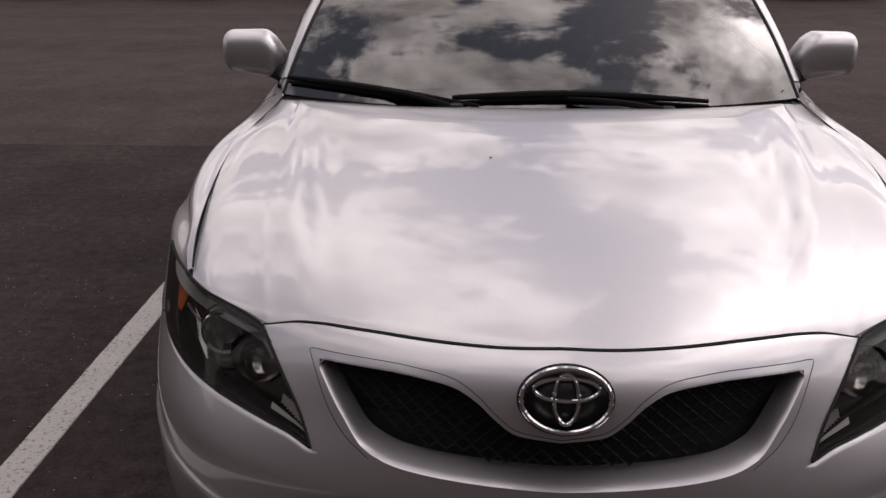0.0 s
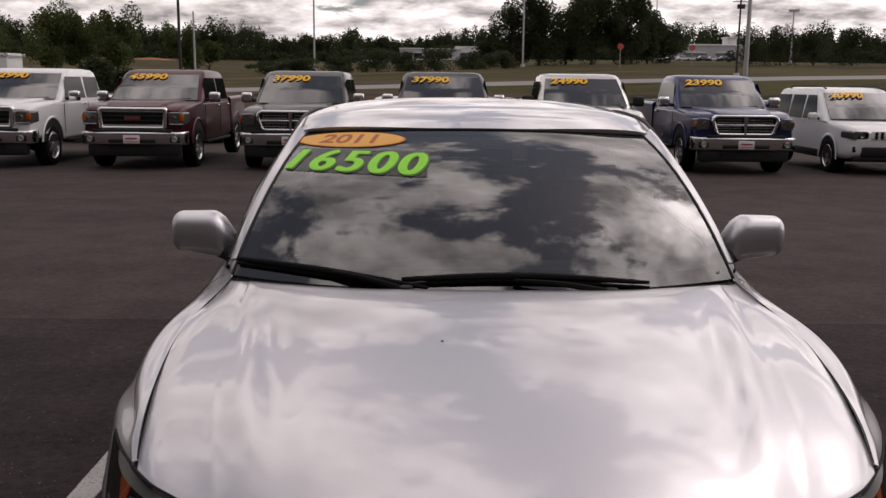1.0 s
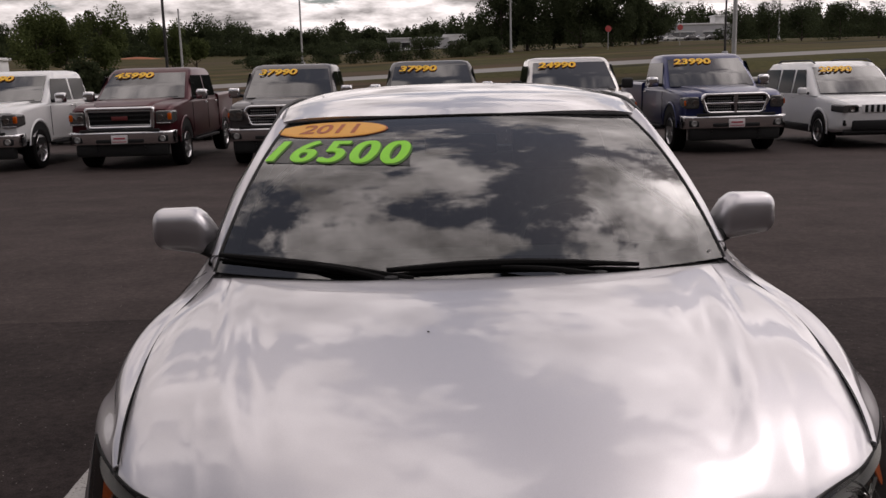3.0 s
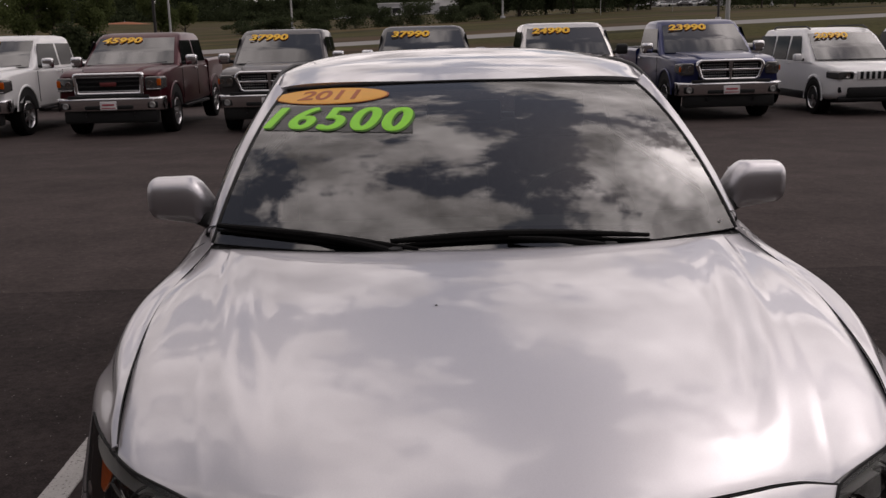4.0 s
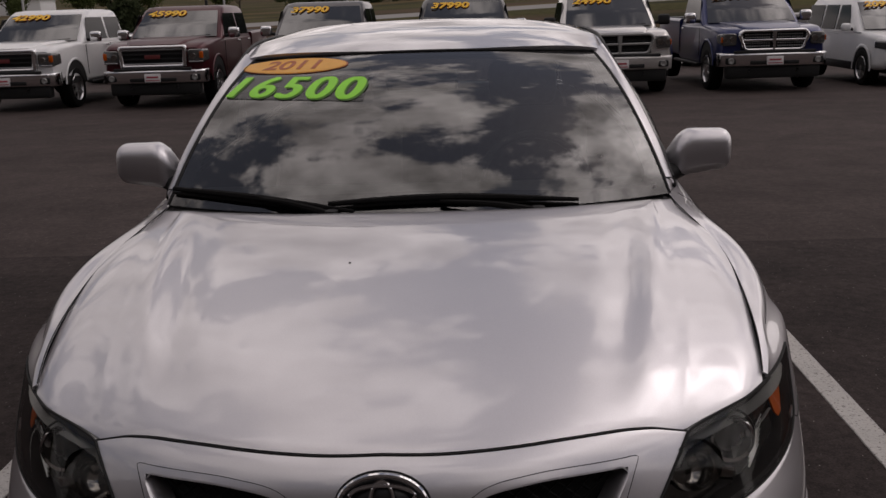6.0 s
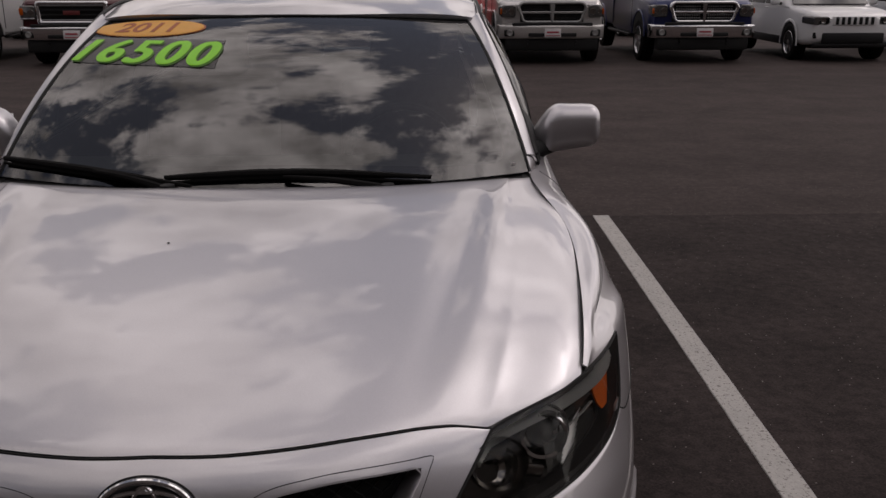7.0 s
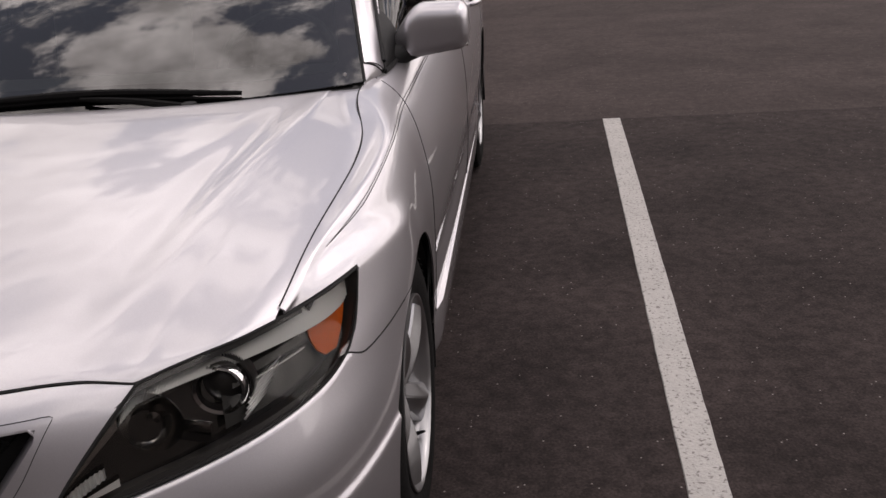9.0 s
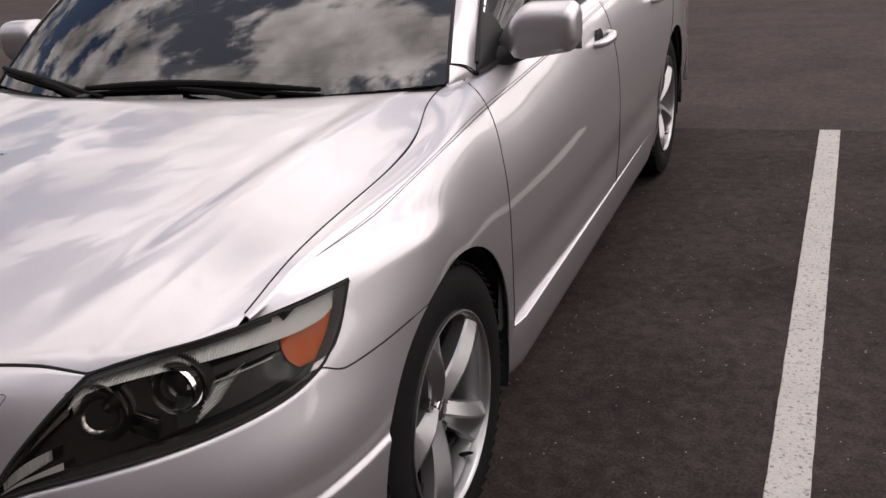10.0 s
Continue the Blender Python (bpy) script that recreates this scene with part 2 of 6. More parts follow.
def sheet(fn, nu, nv, flip=False, bm=None, close_u=False):
    """A grid of quads over fn(u, v), u and v from 0 to 1."""
    bm = bm or bmesh.new()
    nu_v = nu if close_u else nu + 1
    vs = [[bm.verts.new(fn(i / nu, j / nv)) for j in range(nv + 1)] for i in range(nu_v)]
    for i in range(nu):
        for j in range(nv):
            q = [vs[i][j], vs[(i + 1) % nu_v][j], vs[(i + 1) % nu_v][j + 1], vs[i][j + 1]]
            bm.faces.new(q[::-1] if flip else q)
    return bm


def loft(loops, cap=True, bm=None):
    bm = bm or bmesh.new()
    rings = [[bm.verts.new(p) for p in lp] for lp in loops]
    n = len(rings[0])
    for a, b in zip(rings, rings[1:]):
        for i in range(n):
            bm.faces.new((a[i], a[(i + 1) % n], b[(i + 1) % n], b[i]))
    if cap:
        bm.faces.new(rings[0][::-1])
        bm.faces.new(rings[-1])
    bmesh.ops.recalc_face_normals(bm, faces=bm.faces)
    return bm


def box(sx, sy, sz, at=(0, 0, 0), bevel=0.01, seg=2, rot=None, bm=None):
    out = bm or bmesh.new()
    b2 = bmesh.new()
    bmesh.ops.create_cube(b2, size=1)
    bmesh.ops.scale(b2, vec=(sx, sy, sz), verts=b2.verts)
    if bevel:
        bmesh.ops.bevel(b2, geom=b2.edges[:], offset=min(bevel, 0.45 * min(sx, sy, sz)), segments=seg, affect="EDGES", profile=0.5)
    mt = Matrix.Translation(at) @ (rot.to_4x4() if rot else Matrix())
    bmesh.ops.transform(b2, matrix=mt, verts=b2.verts)
    tmp = bpy.data.meshes.new("tmp")
    b2.to_mesh(tmp)
    b2.free()
    out.from_mesh(tmp)
    bpy.data.meshes.remove(tmp)
    return out


def lathe(profile, n=48, axis="x", at=(0, 0, 0), bm=None, close=False):
    """Turns (along, radius) pairs about an axis."""
    bm = bm or bmesh.new()
    rings = []
    for i in range(n):
        a = 2 * math.pi * i / n
        ring = []
        for l, r in profile:
            c, s = r * math.cos(a), r * math.sin(a)
            p = {"x": (l, c, s), "y": (c, l, s), "z": (c, s, l)}[axis]
            ring.append(bm.verts.new(Vector(p) + Vector(at)))
        rings.append(ring)
    m = len(profile)
    for i in range(n):
        a, b = rings[i], rings[(i + 1) % n]
        for j in range(m if close else m - 1):
            bm.faces.new((a[j], a[(j + 1) % m], b[(j + 1) % m], b[j]))
    bmesh.ops.recalc_face_normals(bm, faces=bm.faces)
    return bm


def tube(points, radius, n=8, bm=None, closed=False):
    """A round bar along points; radius may be a number or one per point."""
    bm = bm or bmesh.new()
    pts = [Vector(p) for p in points]
    rings = []
    for i, p in enumerate(pts):
        if closed:
            d = pts[(i + 1) % len(pts)] - pts[i - 1]
        else:
            d = pts[min(i + 1, len(pts) - 1)] - pts[max(i - 1, 0)]
        q = d.to_track_quat("Z", "Y")
        r = radius[i] if isinstance(radius, (list, tuple)) else radius
        rings.append([bm.verts.new(p + q @ Vector((r * math.cos(2 * math.pi * k / n), r * math.sin(2 * math.pi * k / n), 0))) for k in range(n)])
    pairs = list(zip(rings, rings[1:])) + ([(rings[-1], rings[0])] if closed else [])
    for a, b in pairs:
        for k in range(n):
            bm.faces.new((a[k], a[(k + 1) % n], b[(k + 1) % n], b[k]))
    if not closed:
        bm.faces.new(rings[0][::-1])
        bm.faces.new(rings[-1])
    bmesh.ops.recalc_face_normals(bm, faces=bm.faces)
    return bm


def rounded(hw, z0, z1, r, y, n=4, taper=0.0):
    """A rounded rectangle loop across the car at length y; taper narrows the top."""
    pts = []
    r = min(r, hw * 0.9, (z1 - z0) * 0.48)
    for cx, cz, a0 in ((hw - taper - r, z1 - r, 0), (-hw + taper + r, z1 - r, 90), (-hw + r, z0 + r, 180), (hw - r, z0 + r, 270)):
        for k in range(n + 1):
            a = radians(a0 + 90 * k / n)
            pts.append((cx + r * math.cos(a), y, cz + r * math.sin(a)))
    return pts


def text_mesh(body, size, material, name, parent, m, depth=0.002, shear=0.0, bold=0.0, label="", space=1.0):
    cu = bpy.data.curves.new("t", "FONT")
    cu.body, cu.size, cu.extrude, cu.shear, cu.offset = body, size, depth, shear, bold
    cu.align_x, cu.align_y, cu.space_character = "CENTER", "CENTER", space
    tmp = bpy.data.objects.new("t", cu)
    scene.collection.objects.link(tmp)
    me = bpy.data.meshes.new_from_object(tmp.evaluated_get(bpy.context.evaluated_depsgraph_get()))
    bpy.data.objects.remove(tmp)
    bpy.data.curves.remove(cu)
    me.materials.clear()
    me.materials.append(material)
    me.transform(m)
    ob = new(name, me)
    ob.parent = parent
    if label:
        ob["label"] = label
    return ob


# ---------------------------------------------------------------- ground
LOT_Y = 17.0


def ground_z(x, y):
    if y < 5:
        z = 0.0
    elif y < 30:
        z = -0.2 * (y - 5) / 12.0
    else:
        z = -0.417
    if y > 30:
        rise = min((y - 30) / 28.0, 1.0)
        z += rise * rise * (3 - 2 * rise) * (1.65 + 0.035 * x * max(0.0, 1 - abs(x) / 160))
    if y > 60:
        z += 14.0 * min((y - 60) / 540.0, 1.2) ** 0.95
    return z


def asphalt(name, base, amount, stripe, grain):
    m = mat(name, base, 0.9, noise_scale=2.2, amount=amount, bump=0.10, fine=130)
    nt = m.node_tree
    b = nt.nodes["Principled BSDF"]
    b.inputs["Specular IOR Level"].default_value = 0.12
    co = nt.nodes.new("ShaderNodeTexCoord")
    mp = nt.nodes.new("ShaderNodeMapping")
    mp.inputs["Scale"].default_value = (0.05, 0.9, 1)
    nt.links.new(co.outputs["Object"], mp.inputs["Vector"])
    n = nt.nodes.new("ShaderNodeTexNoise")
    n.inputs["Scale"].default_value, n.inputs["Detail"].default_value = 1.0, 4.0
    nt.links.new(mp.outputs[0], n.inputs["Vector"])
    r = nt.nodes.new("ShaderNodeMapRange")
    r.inputs[1].default_value, r.inputs[2].default_value, r.inputs[3].default_value, r.inputs[4].default_value = 0.3, 0.7, 1 - stripe, 1 + stripe
    nt.links.new(n.outputs[0], r.inputs[0])
    # pale grit scattered over the binder
    v = nt.nodes.new("ShaderNodeTexVoronoi")
    v.inputs["Scale"].default_value = 60.0
    nt.links.new(co.outputs["Object"], v.inputs["Vector"])
    g = nt.nodes.new("ShaderNodeMapRange")
    g.inputs[1].default_value, g.inputs[2].default_value, g.inputs[3].default_value, g.inputs[4].default_value = 0.12, 0.20, 1.0, 0.0
    nt.links.new(v.outputs["Distance"], g.inputs[0])
    bw = nt.nodes.new("ShaderNodeSeparateColor")
    nt.links.new(v.outputs["Color"], bw.inputs[0])
    keep = nt.nodes.new("ShaderNodeMath")
    keep.operation = "GREATER_THAN"
    keep.inputs[1].default_value = 0.93
    nt.links.new(bw.outputs[0], keep.inputs[0])
    gm = nt.nodes.new("ShaderNodeMath")
    gm.operation = "MULTIPLY"
    nt.links.new(g.outputs[0], gm.inputs[0])
    nt.links.new(keep.outputs[0], gm.inputs[1])
    src = b.inputs["Base Color"].links[0].from_socket
    sc = nt.nodes.new("ShaderNodeVectorMath")
    sc.operation = "SCALE"
    nt.links.new(src, sc.inputs[0])
    # stones of the mix, each its own tone
    st = nt.nodes.new("ShaderNodeTexVoronoi")
    st.inputs["Scale"].default_value = 115.0
    nt.links.new(co.outputs["Object"], st.inputs["Vector"])
    sp = nt.nodes.new("ShaderNodeSeparateColor")
    nt.links.new(st.outputs["Color"], sp.inputs[0])
    sr = nt.nodes.new("ShaderNodeMapRange")
    sr.inputs[3].default_value, sr.inputs[4].default_value = 0.82, 1.18
    nt.links.new(sp.outputs[0], sr.inputs[0])
    blot = nt.nodes.new("ShaderNodeTexNoise")
    blot.inputs["Scale"].default_value, blot.inputs["Detail"].default_value = 19.0, 5.0
    nt.links.new(co.outputs["Object"], blot.inputs["Vector"])
    br = nt.nodes.new("ShaderNodeMapRange")
    br.inputs[1].default_value, br.inputs[2].default_value, br.inputs[3].default_value, br.inputs[4].default_value = 0.32, 0.68, 1 - grain, 1 + grain
    nt.links.new(blot.outputs[0], br.inputs[0])
    m1 = nt.nodes.new("ShaderNodeMath")
    m1.operation = "MULTIPLY"
    nt.links.new(sr.outputs[0], m1.inputs[0])
    nt.links.new(br.outputs[0], m1.inputs[1])
    m2 = nt.nodes.new("ShaderNodeMath")
    m2.operation = "MULTIPLY"
    nt.links.new(m1.outputs[0], m2.inputs[0])
    nt.links.new(r.outputs[0], m2.inputs[1])
    nt.links.new(m2.outputs[0], sc.inputs["Scale"])
    mx = nt.nodes.new("ShaderNodeMix")
    mx.data_type = "RGBA"
    nt.links.new(gm.outputs[0], mx.inputs[0])
    nt.links.new(sc.outputs[0], mx.inputs[6])
    mx.inputs[7].default_value = (0.24, 0.215, 0.205, 1)
    nt.links.new(mx.outputs[2], b.inputs["Base Color"])
    return m


M["lane"] = asphalt("lane asphalt", (0.055, 0.0425, 0.0400), 0.35, 0.15, 0.16)
M["stall"] = asphalt("stall asphalt", (0.0345, 0.0265, 0.0252), 0.55, 0.20, 0.27)


def field():
    """Mown grass with dry tan and brown earth bands that run along the road."""
    m = mat("grass", (0.062, 0.058, 0.022), 0.9, noise_scale=0.08, amount=0.5, bump=0.3, fine=3.0, spec=0.03)
    nt = m.node_tree
    b = nt.nodes["Principled BSDF"]
    co = nt.nodes.new("ShaderNodeTexCoord")
    for scale, detail, lo, hi, tint in (((0.020, 0.12, 1), 5.0, 0.50, 0.62, (0.085, 0.058, 0.040)), ((0.030, 0.07, 1), 4.0, 0.56, 0.66, (0.120, 0.088, 0.045)), ((0.05, 0.22, 1), 6.0, 0.56, 0.64, (0.030, 0.030, 0.016))):
        mp = nt.nodes.new("ShaderNodeMapping")
        mp.inputs["Scale"].default_value = scale
        mp.inputs["Location"].default_value = (detail * 3.1, lo * 20, 0)
        nt.links.new(co.outputs["Object"], mp.inputs["Vector"])
        n = nt.nodes.new("ShaderNodeTexNoise")
        n.inputs["Scale"].default_value, n.inputs["Detail"].default_value = 1.0, detail
        nt.links.new(mp.outputs[0], n.inputs["Vector"])
        r = nt.nodes.new("ShaderNodeMapRange")
        r.inputs[1].default_value, r.inputs[2].default_value = lo, hi
        nt.links.new(n.outputs[0], r.inputs[0])
        mx = nt.nodes.new("ShaderNodeMix")
        mx.data_type = "RGBA"
        nt.links.new(r.outputs[0], mx.inputs[0])
        nt.links.new(b.inputs["Base Color"].links[0].from_socket, mx.inputs[6])
        mx.inputs[7].default_value = (*tint, 1)
        nt.links.new(mx.outputs[2], b.inputs["Base Color"])
    return m


M["grass"] = field()
M["road"] = mat("pale road", (0.27, 0.26, 0.25), 0.9, noise_scale=0.3, amount=0.12, spec=0.1)


def line_paint():
    m = mat("worn white paint", (0.45, 0.433, 0.412), 0.85, noise_scale=5, amount=0.16, bump=0.3, fine=120)
    nt = m.node_tree
    b = nt.nodes["Principled BSDF"]
    co = nt.nodes.new("ShaderNodeTexCoord")
    n = nt.nodes.new("ShaderNodeTexNoise")
    n.inputs["Scale"].default_value, n.inputs["Detail"].default_value = 95.0, 7.0
    nt.links.new(co.outputs["Object"], n.inputs["Vector"])
    r = nt.nodes.new("ShaderNodeMapRange")
    r.inputs[1].default_value, r.inputs[2].default_value = 0.33, 0.43
    nt.links.new(n.outputs[0], r.inputs[0])
    mx = nt.nodes.new("ShaderNodeMix")
    mx.data_type = "RGBA"
    nt.links.new(r.outputs[0], mx.inputs[0])
    mx.inputs[6].default_value = (0.17, 0.155, 0.145, 1)
    nt.links.new(b.inputs["Base Color"].links[0].from_socket, mx.inputs[7])
    nt.links.new(mx.outputs[2], b.inputs["Base Color"])
    return m


M["paint_line"] = line_paint()

bm = bmesh.new()
ys = [-60, -20, -8, -4, 0, 2, 4.5, 5, 9, 13, 17, 22, 28, 30, 33, 36, 40, 44, 48, 52, 56, 58, 62, 66, 72, 80, 100, 140, 200, 260, 320, 420, 700, 1500]
xs = [-1500, -700, -400, -250, -150, -100, -70, -50, -35, -25, -15, -8, -4, 0, 4, 8, 15, 25, 35, 50, 70, 100, 150, 250, 400, 700, 1500]
gv = [[bm.verts.new((x, y, ground_z(x, y))) for x in xs] for y in ys]
mi = []
for j in range(len(ys) - 1):
    for i in range(len(xs) - 1):
        fc = bm.faces.new((gv[j][i], gv[j][i + 1], gv[j + 1][i + 1], gv[j + 1][i]))
        y = (ys[j] + ys[j + 1]) / 2
        fc.material_index = 1 if y < 4.5 else 0 if y < 30 else 3 if 56 <= y <= 66 else 2
ground = part("ground", bm, M["lane"], smooth=False)
for k in ("stall", "grass", "road"):
    ground.data.materials.append(M[k])
tagged(ground, "dark asphalt car lot running into mown grass, a pale road and a field", "ground", kind="structure")


def stripe(x, y0, y1, lean=0.0, w=0.103):
    """A painted stall line, a thin film with ragged edges."""
    rnd = random.Random(int(x * 100))
    n = int((y1 - y0) / 0.04)
    bm = bmesh.new()
    rows = []
    for i in range(n + 1):
        y = y0 + (y1 - y0) * i / n
        xc = x + lean * (y - y1)
        a, b = xc - w / 2 + rnd.uniform(-0.0010, 0.0010), xc + w / 2 + rnd.uniform(-0.0010, 0.0010)
        rows.append([bm.verts.new(p) for p in ((a, y, 0.0005), (a + 0.002, y, 0.004), (b - 0.002, y, 0.004), (b, y, 0.0005))])
    for a, b in zip(rows, rows[1:]):
        for k in range(3):
            bm.faces.new((a[k], a[k + 1], b[k + 1], b[k]))
    return tagged(part("stall_line", bm, M["paint_line"]), "worn white painted parking stall line on asphalt", "road marking", "stall lines", "structure")


for sx, lean in ((-4.45, 0.0), (-1.43, 0.0), (1.583, 0.0155), (4.6, 0.0155)):
    stripe(sx, -1.1, 4.5, lean)

# ---------------------------------------------------------------- shapes of the silver sedan (nose at y = 0, x across, z up)


def catmull(pts, s):
    i = min(int(s), len(pts) - 2)
    t = s - i
    p1, p2 = pts[i], pts[i + 1]
    p0 = pts[i - 1] if i > 0 else [2 * a - b for a, b in zip(p1, p2)]
    p3 = pts[i + 2] if i + 2 < len(pts) else [2 * b - a for a, b in zip(p1, p2)]
    out = []
    for a, b, c, d in zip(p0, p1, p2, p3):
        out.append(0.5 * (2 * b + (c - a) * t + (2 * a - 5 * b + 4 * c - d) * t * t + (3 * b - a - 3 * c + d) * t**3))
    return out


hood_z = curve_of((0.08, 0.755), (0.14, 0.787), (0.22, 0.822), (0.33, 0.856), (0.5, 0.893), (0.8, 0.941), (1.1, 0.976), (1.35, 0.995), ease=14)
ridge_x = curve_of((0.1, 0.37), (0.3, 0.43), (0.5, 0.482), (0.72, 0.525), (1.07, 0.583), (1.35, 0.63), ease=14)
ridge_drop = curve_of((0.1, 0.028), (0.3, 0.030), (0.5, 0.026), (0.8, 0.018), (1.1, 0.014), (1.35, 0.016), ease=14)
edge_x = curve_of((0.1, 0.60), (0.27, 0.67), (0.44, 0.712), (0.5, 0.725), (0.6, 0.737), (0.7, 0.749), (0.8, 0.759), (0.9, 0.767), (1.0, 0.768), (1.1, 0.754), (1.2, 0.724), (1.345, 0.713), (1.443, 0.753), (1.6, 0.768), (2.0, 0.785), (3.0, 0.79), (3.8, 0.75), (4.4, 0.70), (4.8, 0.62), ease=14)
edge_z = curve_of((0.1, 0.68), (0.27, 0.745), (0.44, 0.789), (0.5, 0.825), (0.6, 0.852), (0.7, 0.869), (0.8, 0.882), (0.9, 0.894), (1.0, 0.907), (1.1, 0.924), (1.2, 0.950), (1.345, 0.964), (1.443, 0.962), (1.7, 0.978), (2.2, 1.0), (3.0, 1.03), (3.8, 1.06), (4.4, 1.06), (4.8, 1.03), ease=14)
belt_x = curve_of((0.1, 0.66), (0.44, 0.735), (0.6, 0.768), (0.7, 0.793), (0.8, 0.816), (0.9, 0.829), (1.0, 0.834), (1.1, 0.832), (1.2, 0.824), (1.35, 0.814), (1.6, 0.822), (2.2, 0.842), (3.0, 0.847), (3.7, 0.835), (4.4, 0.79), (4.8, 0.70), ease=14)
belt_z = curve_of((0.1, 0.62), (0.44, 0.770), (0.6, 0.835), (0.7, 0.859), (0.8, 0.873), (0.9, 0.883), (1.0, 0.893), (1.1, 0.899), (1.2, 0.904), (1.35, 0.913), (1.7, 0.930), (2.2, 0.955), (3.0, 0.975), (4.0, 0.99), (4.8, 0.97), ease=14)
wide_x = curve_of((0.1, 0.70), (0.44, 0.80), (0.6, 0.846), (0.75, 0.868), (0.95, 0.878), (1.3, 0.868), (2.0, 0.877), (3.0, 0.882), (3.7, 0.885), (4.4, 0.845), (4.8, 0.74), ease=14)
wide_z = curve_of((0.1, 0.55), (0.44, 0.69), (0.95, 0.73), (1.5, 0.75), (3.0, 0.79), (4.8, 0.80), ease=14)


def section(y):
    """Control points of the body's half section at length y, from the centre line to the sill."""
    zc, xr = hood_z(y), ridge_x(y)
    d, ex, ez, bx, bz, wx, wz = ridge_drop(y), edge_x(y), edge_z(y), belt_x(y), belt_z(y) - 0.007, wide_x(y), wide_z(y)
    zr = zc - d
    return [(0, zc), (xr * 0.5, zc - 0.22 * d), (xr, zr), (xr + 0.42 * (ex - xr), zr - 0.30 * (zr - ez)), (ex, ez), (bx, bz), (wx, wz), (wx + 0.002, 0.55), (wx - 0.012, 0.36), (wx - 0.03, 0.20)]


S_EDGE, S_BELT, S_WIDE, S_MID, S_LOW, S_SILL = 4.0, 5.0, 6.0, 7.0, 8.0, 9.0


def body(y, s):
    x, z = catmull(section(y), s)
    return x, y, z


def s_at(y, z, lo=4.0, hi=9.0):
    """The place s round the section at which the side has height z."""
    for _ in range(16):
        mid = (lo + hi) / 2
        if body(y, mid)[2] > z:
            lo = mid
        else:
            hi = mid
    return (lo + hi) / 2


nose_y = curve_of((0.10, 0.16), (0.18, 0.105), (0.25, 0.075), (0.36, 0.045), (0.45, 0.035), (0.52, 0.035), (0.58, 0.045), (0.65, 0.064), (0.72, 0.082), (0.76, 0.105), (0.785, 0.14), (0.81, 0.19), ease=14)
flank_y = curve_of((0.10, 0.16), (0.18, 0.105), (0.25, 0.075), (0.36, 0.045), (0.45, 0.035), (0.52, 0.035), (0.58, 0.040), (0.65, 0.052), (0.72, 0.064), (0.76, 0.070), (0.785, 0.074), (0.82, 0.085), ease=14)
nose_n = curve_of((0.1, 2.5), (0.5, 2.45), (0.65, 2.2), (0.74, 2.05), (0.82, 2.0), ease=14)
nose_len = curve_of((0.1, 0.76), (0.5, 0.80), (0.68, 0.86), (0.8, 0.90), ease=14)
nose_w = curve_of((0.1, 0.85), (0.3, 0.872), (0.47, 0.878), (0.6, 0.884), (0.7, 0.888), (0.82, 0.88), ease=14)


def nose(phi, z):
    """The front skin: phi from 0 (centre) to 90 degrees (flank) at height z."""
    n, a = nose_n(z), radians(phi)
    k = min(max((phi - 34) / 16, 0.0), 1.0)
    y0 = nose_y(z) + (flank_y(z) - nose_y(z)) * k * k * (3 - 2 * k)
    return nose_w(z) * math.sin(a) ** (2 / n), y0 + nose_len(z) * (1 - math.cos(a) ** (2 / n)), z


def nose_x(y, z):
    """Half width of the front skin at length y and height z, on the flank."""
    n = nose_n(z)
    t = min(max((y - flank_y(z)) / nose_len(z), 0.0), 1.0)
    return nose_w(z) * (1 - (1 - t) ** n) ** (1 / n)


def flank(y, s):
    """The body's side, eased into the front skin near the head lamp."""
    x, _, z = body(y, s)
    k = min(max((0.99 - y) / 0.21, 0.0), 1.0) * min(max((0.83 - z) / 0.045, 0.0), 1.0) * min(max((s - 4.05) / 0.6, 0.0), 1.0)
    return x + (nose_x(y, z) - x) * k * k * (3 - 2 * k), y, z


# outlines on the front skin, height over phi
hood_front = curve_of((0, 0.786), (8, 0.784), (18, 0.784), (26, 0.781), (30.7, 0.775), (36.5, 0.757))
lamp_top = curve_of((36.5, 0.757), (40, 0.765), (46.3, 0.775), (54.6, 0.780), (60.3, 0.782), (66.7, 0.789))
lamp_in = curve_of((25.2, 0.597), (28, 0.648), (32.0, 0.702), (36.5, 0.757))
lamp_low = curve_of((25.2, 0.597), (29.2, 0.613), (36.3, 0.623), (45.6, 0.633), (52.1, 0.640), (58.9, 0.652), (63.5, 0.676), (65.5, 0.722), (66.7, 0.788))
grille_top = curve_of((0, 0.650), (3.6, 0.659), (6, 0.682), (8.2, 0.708), (11, 0.727), (14, 0.733), (18, 0.736), (27, 0.732))
grille_low = curve_of((0, 0.580), (6, 0.586), (14.4, 0.599), (18.7, 0.619), (22.5, 0.666), (27, 0.7315))
fender_seam = curve_of((63.5, 0.674), (67.6, 0.655), (73.2, 0.660), (79.2, 0.667), (90, 0.67))
hood_rear = curve_of((0, 1.150), (0.3, 1.165), (0.55, 1.228), (0.68, 1.29), (0.74, 1.345))
door_front = curve_of((0.15, 1.345), (0.36, 1.338), (0.50, 1.318), (0.68, 1.308), (0.78, 1.318), (0.86, 1.345), (0.92, 1.368), (0.97, 1.42))
ARCH_R, FRONT_AXLE, REAR_AXLE, HUB_Z = 0.366, 0.932, 3.72, 0.333


def arch_z(y, axle):
    d = y - axle
    return HUB_Z + math.sqrt(max(ARCH_R**2 - d * d, 0.0)) if abs(d) < ARCH_R else 0.0


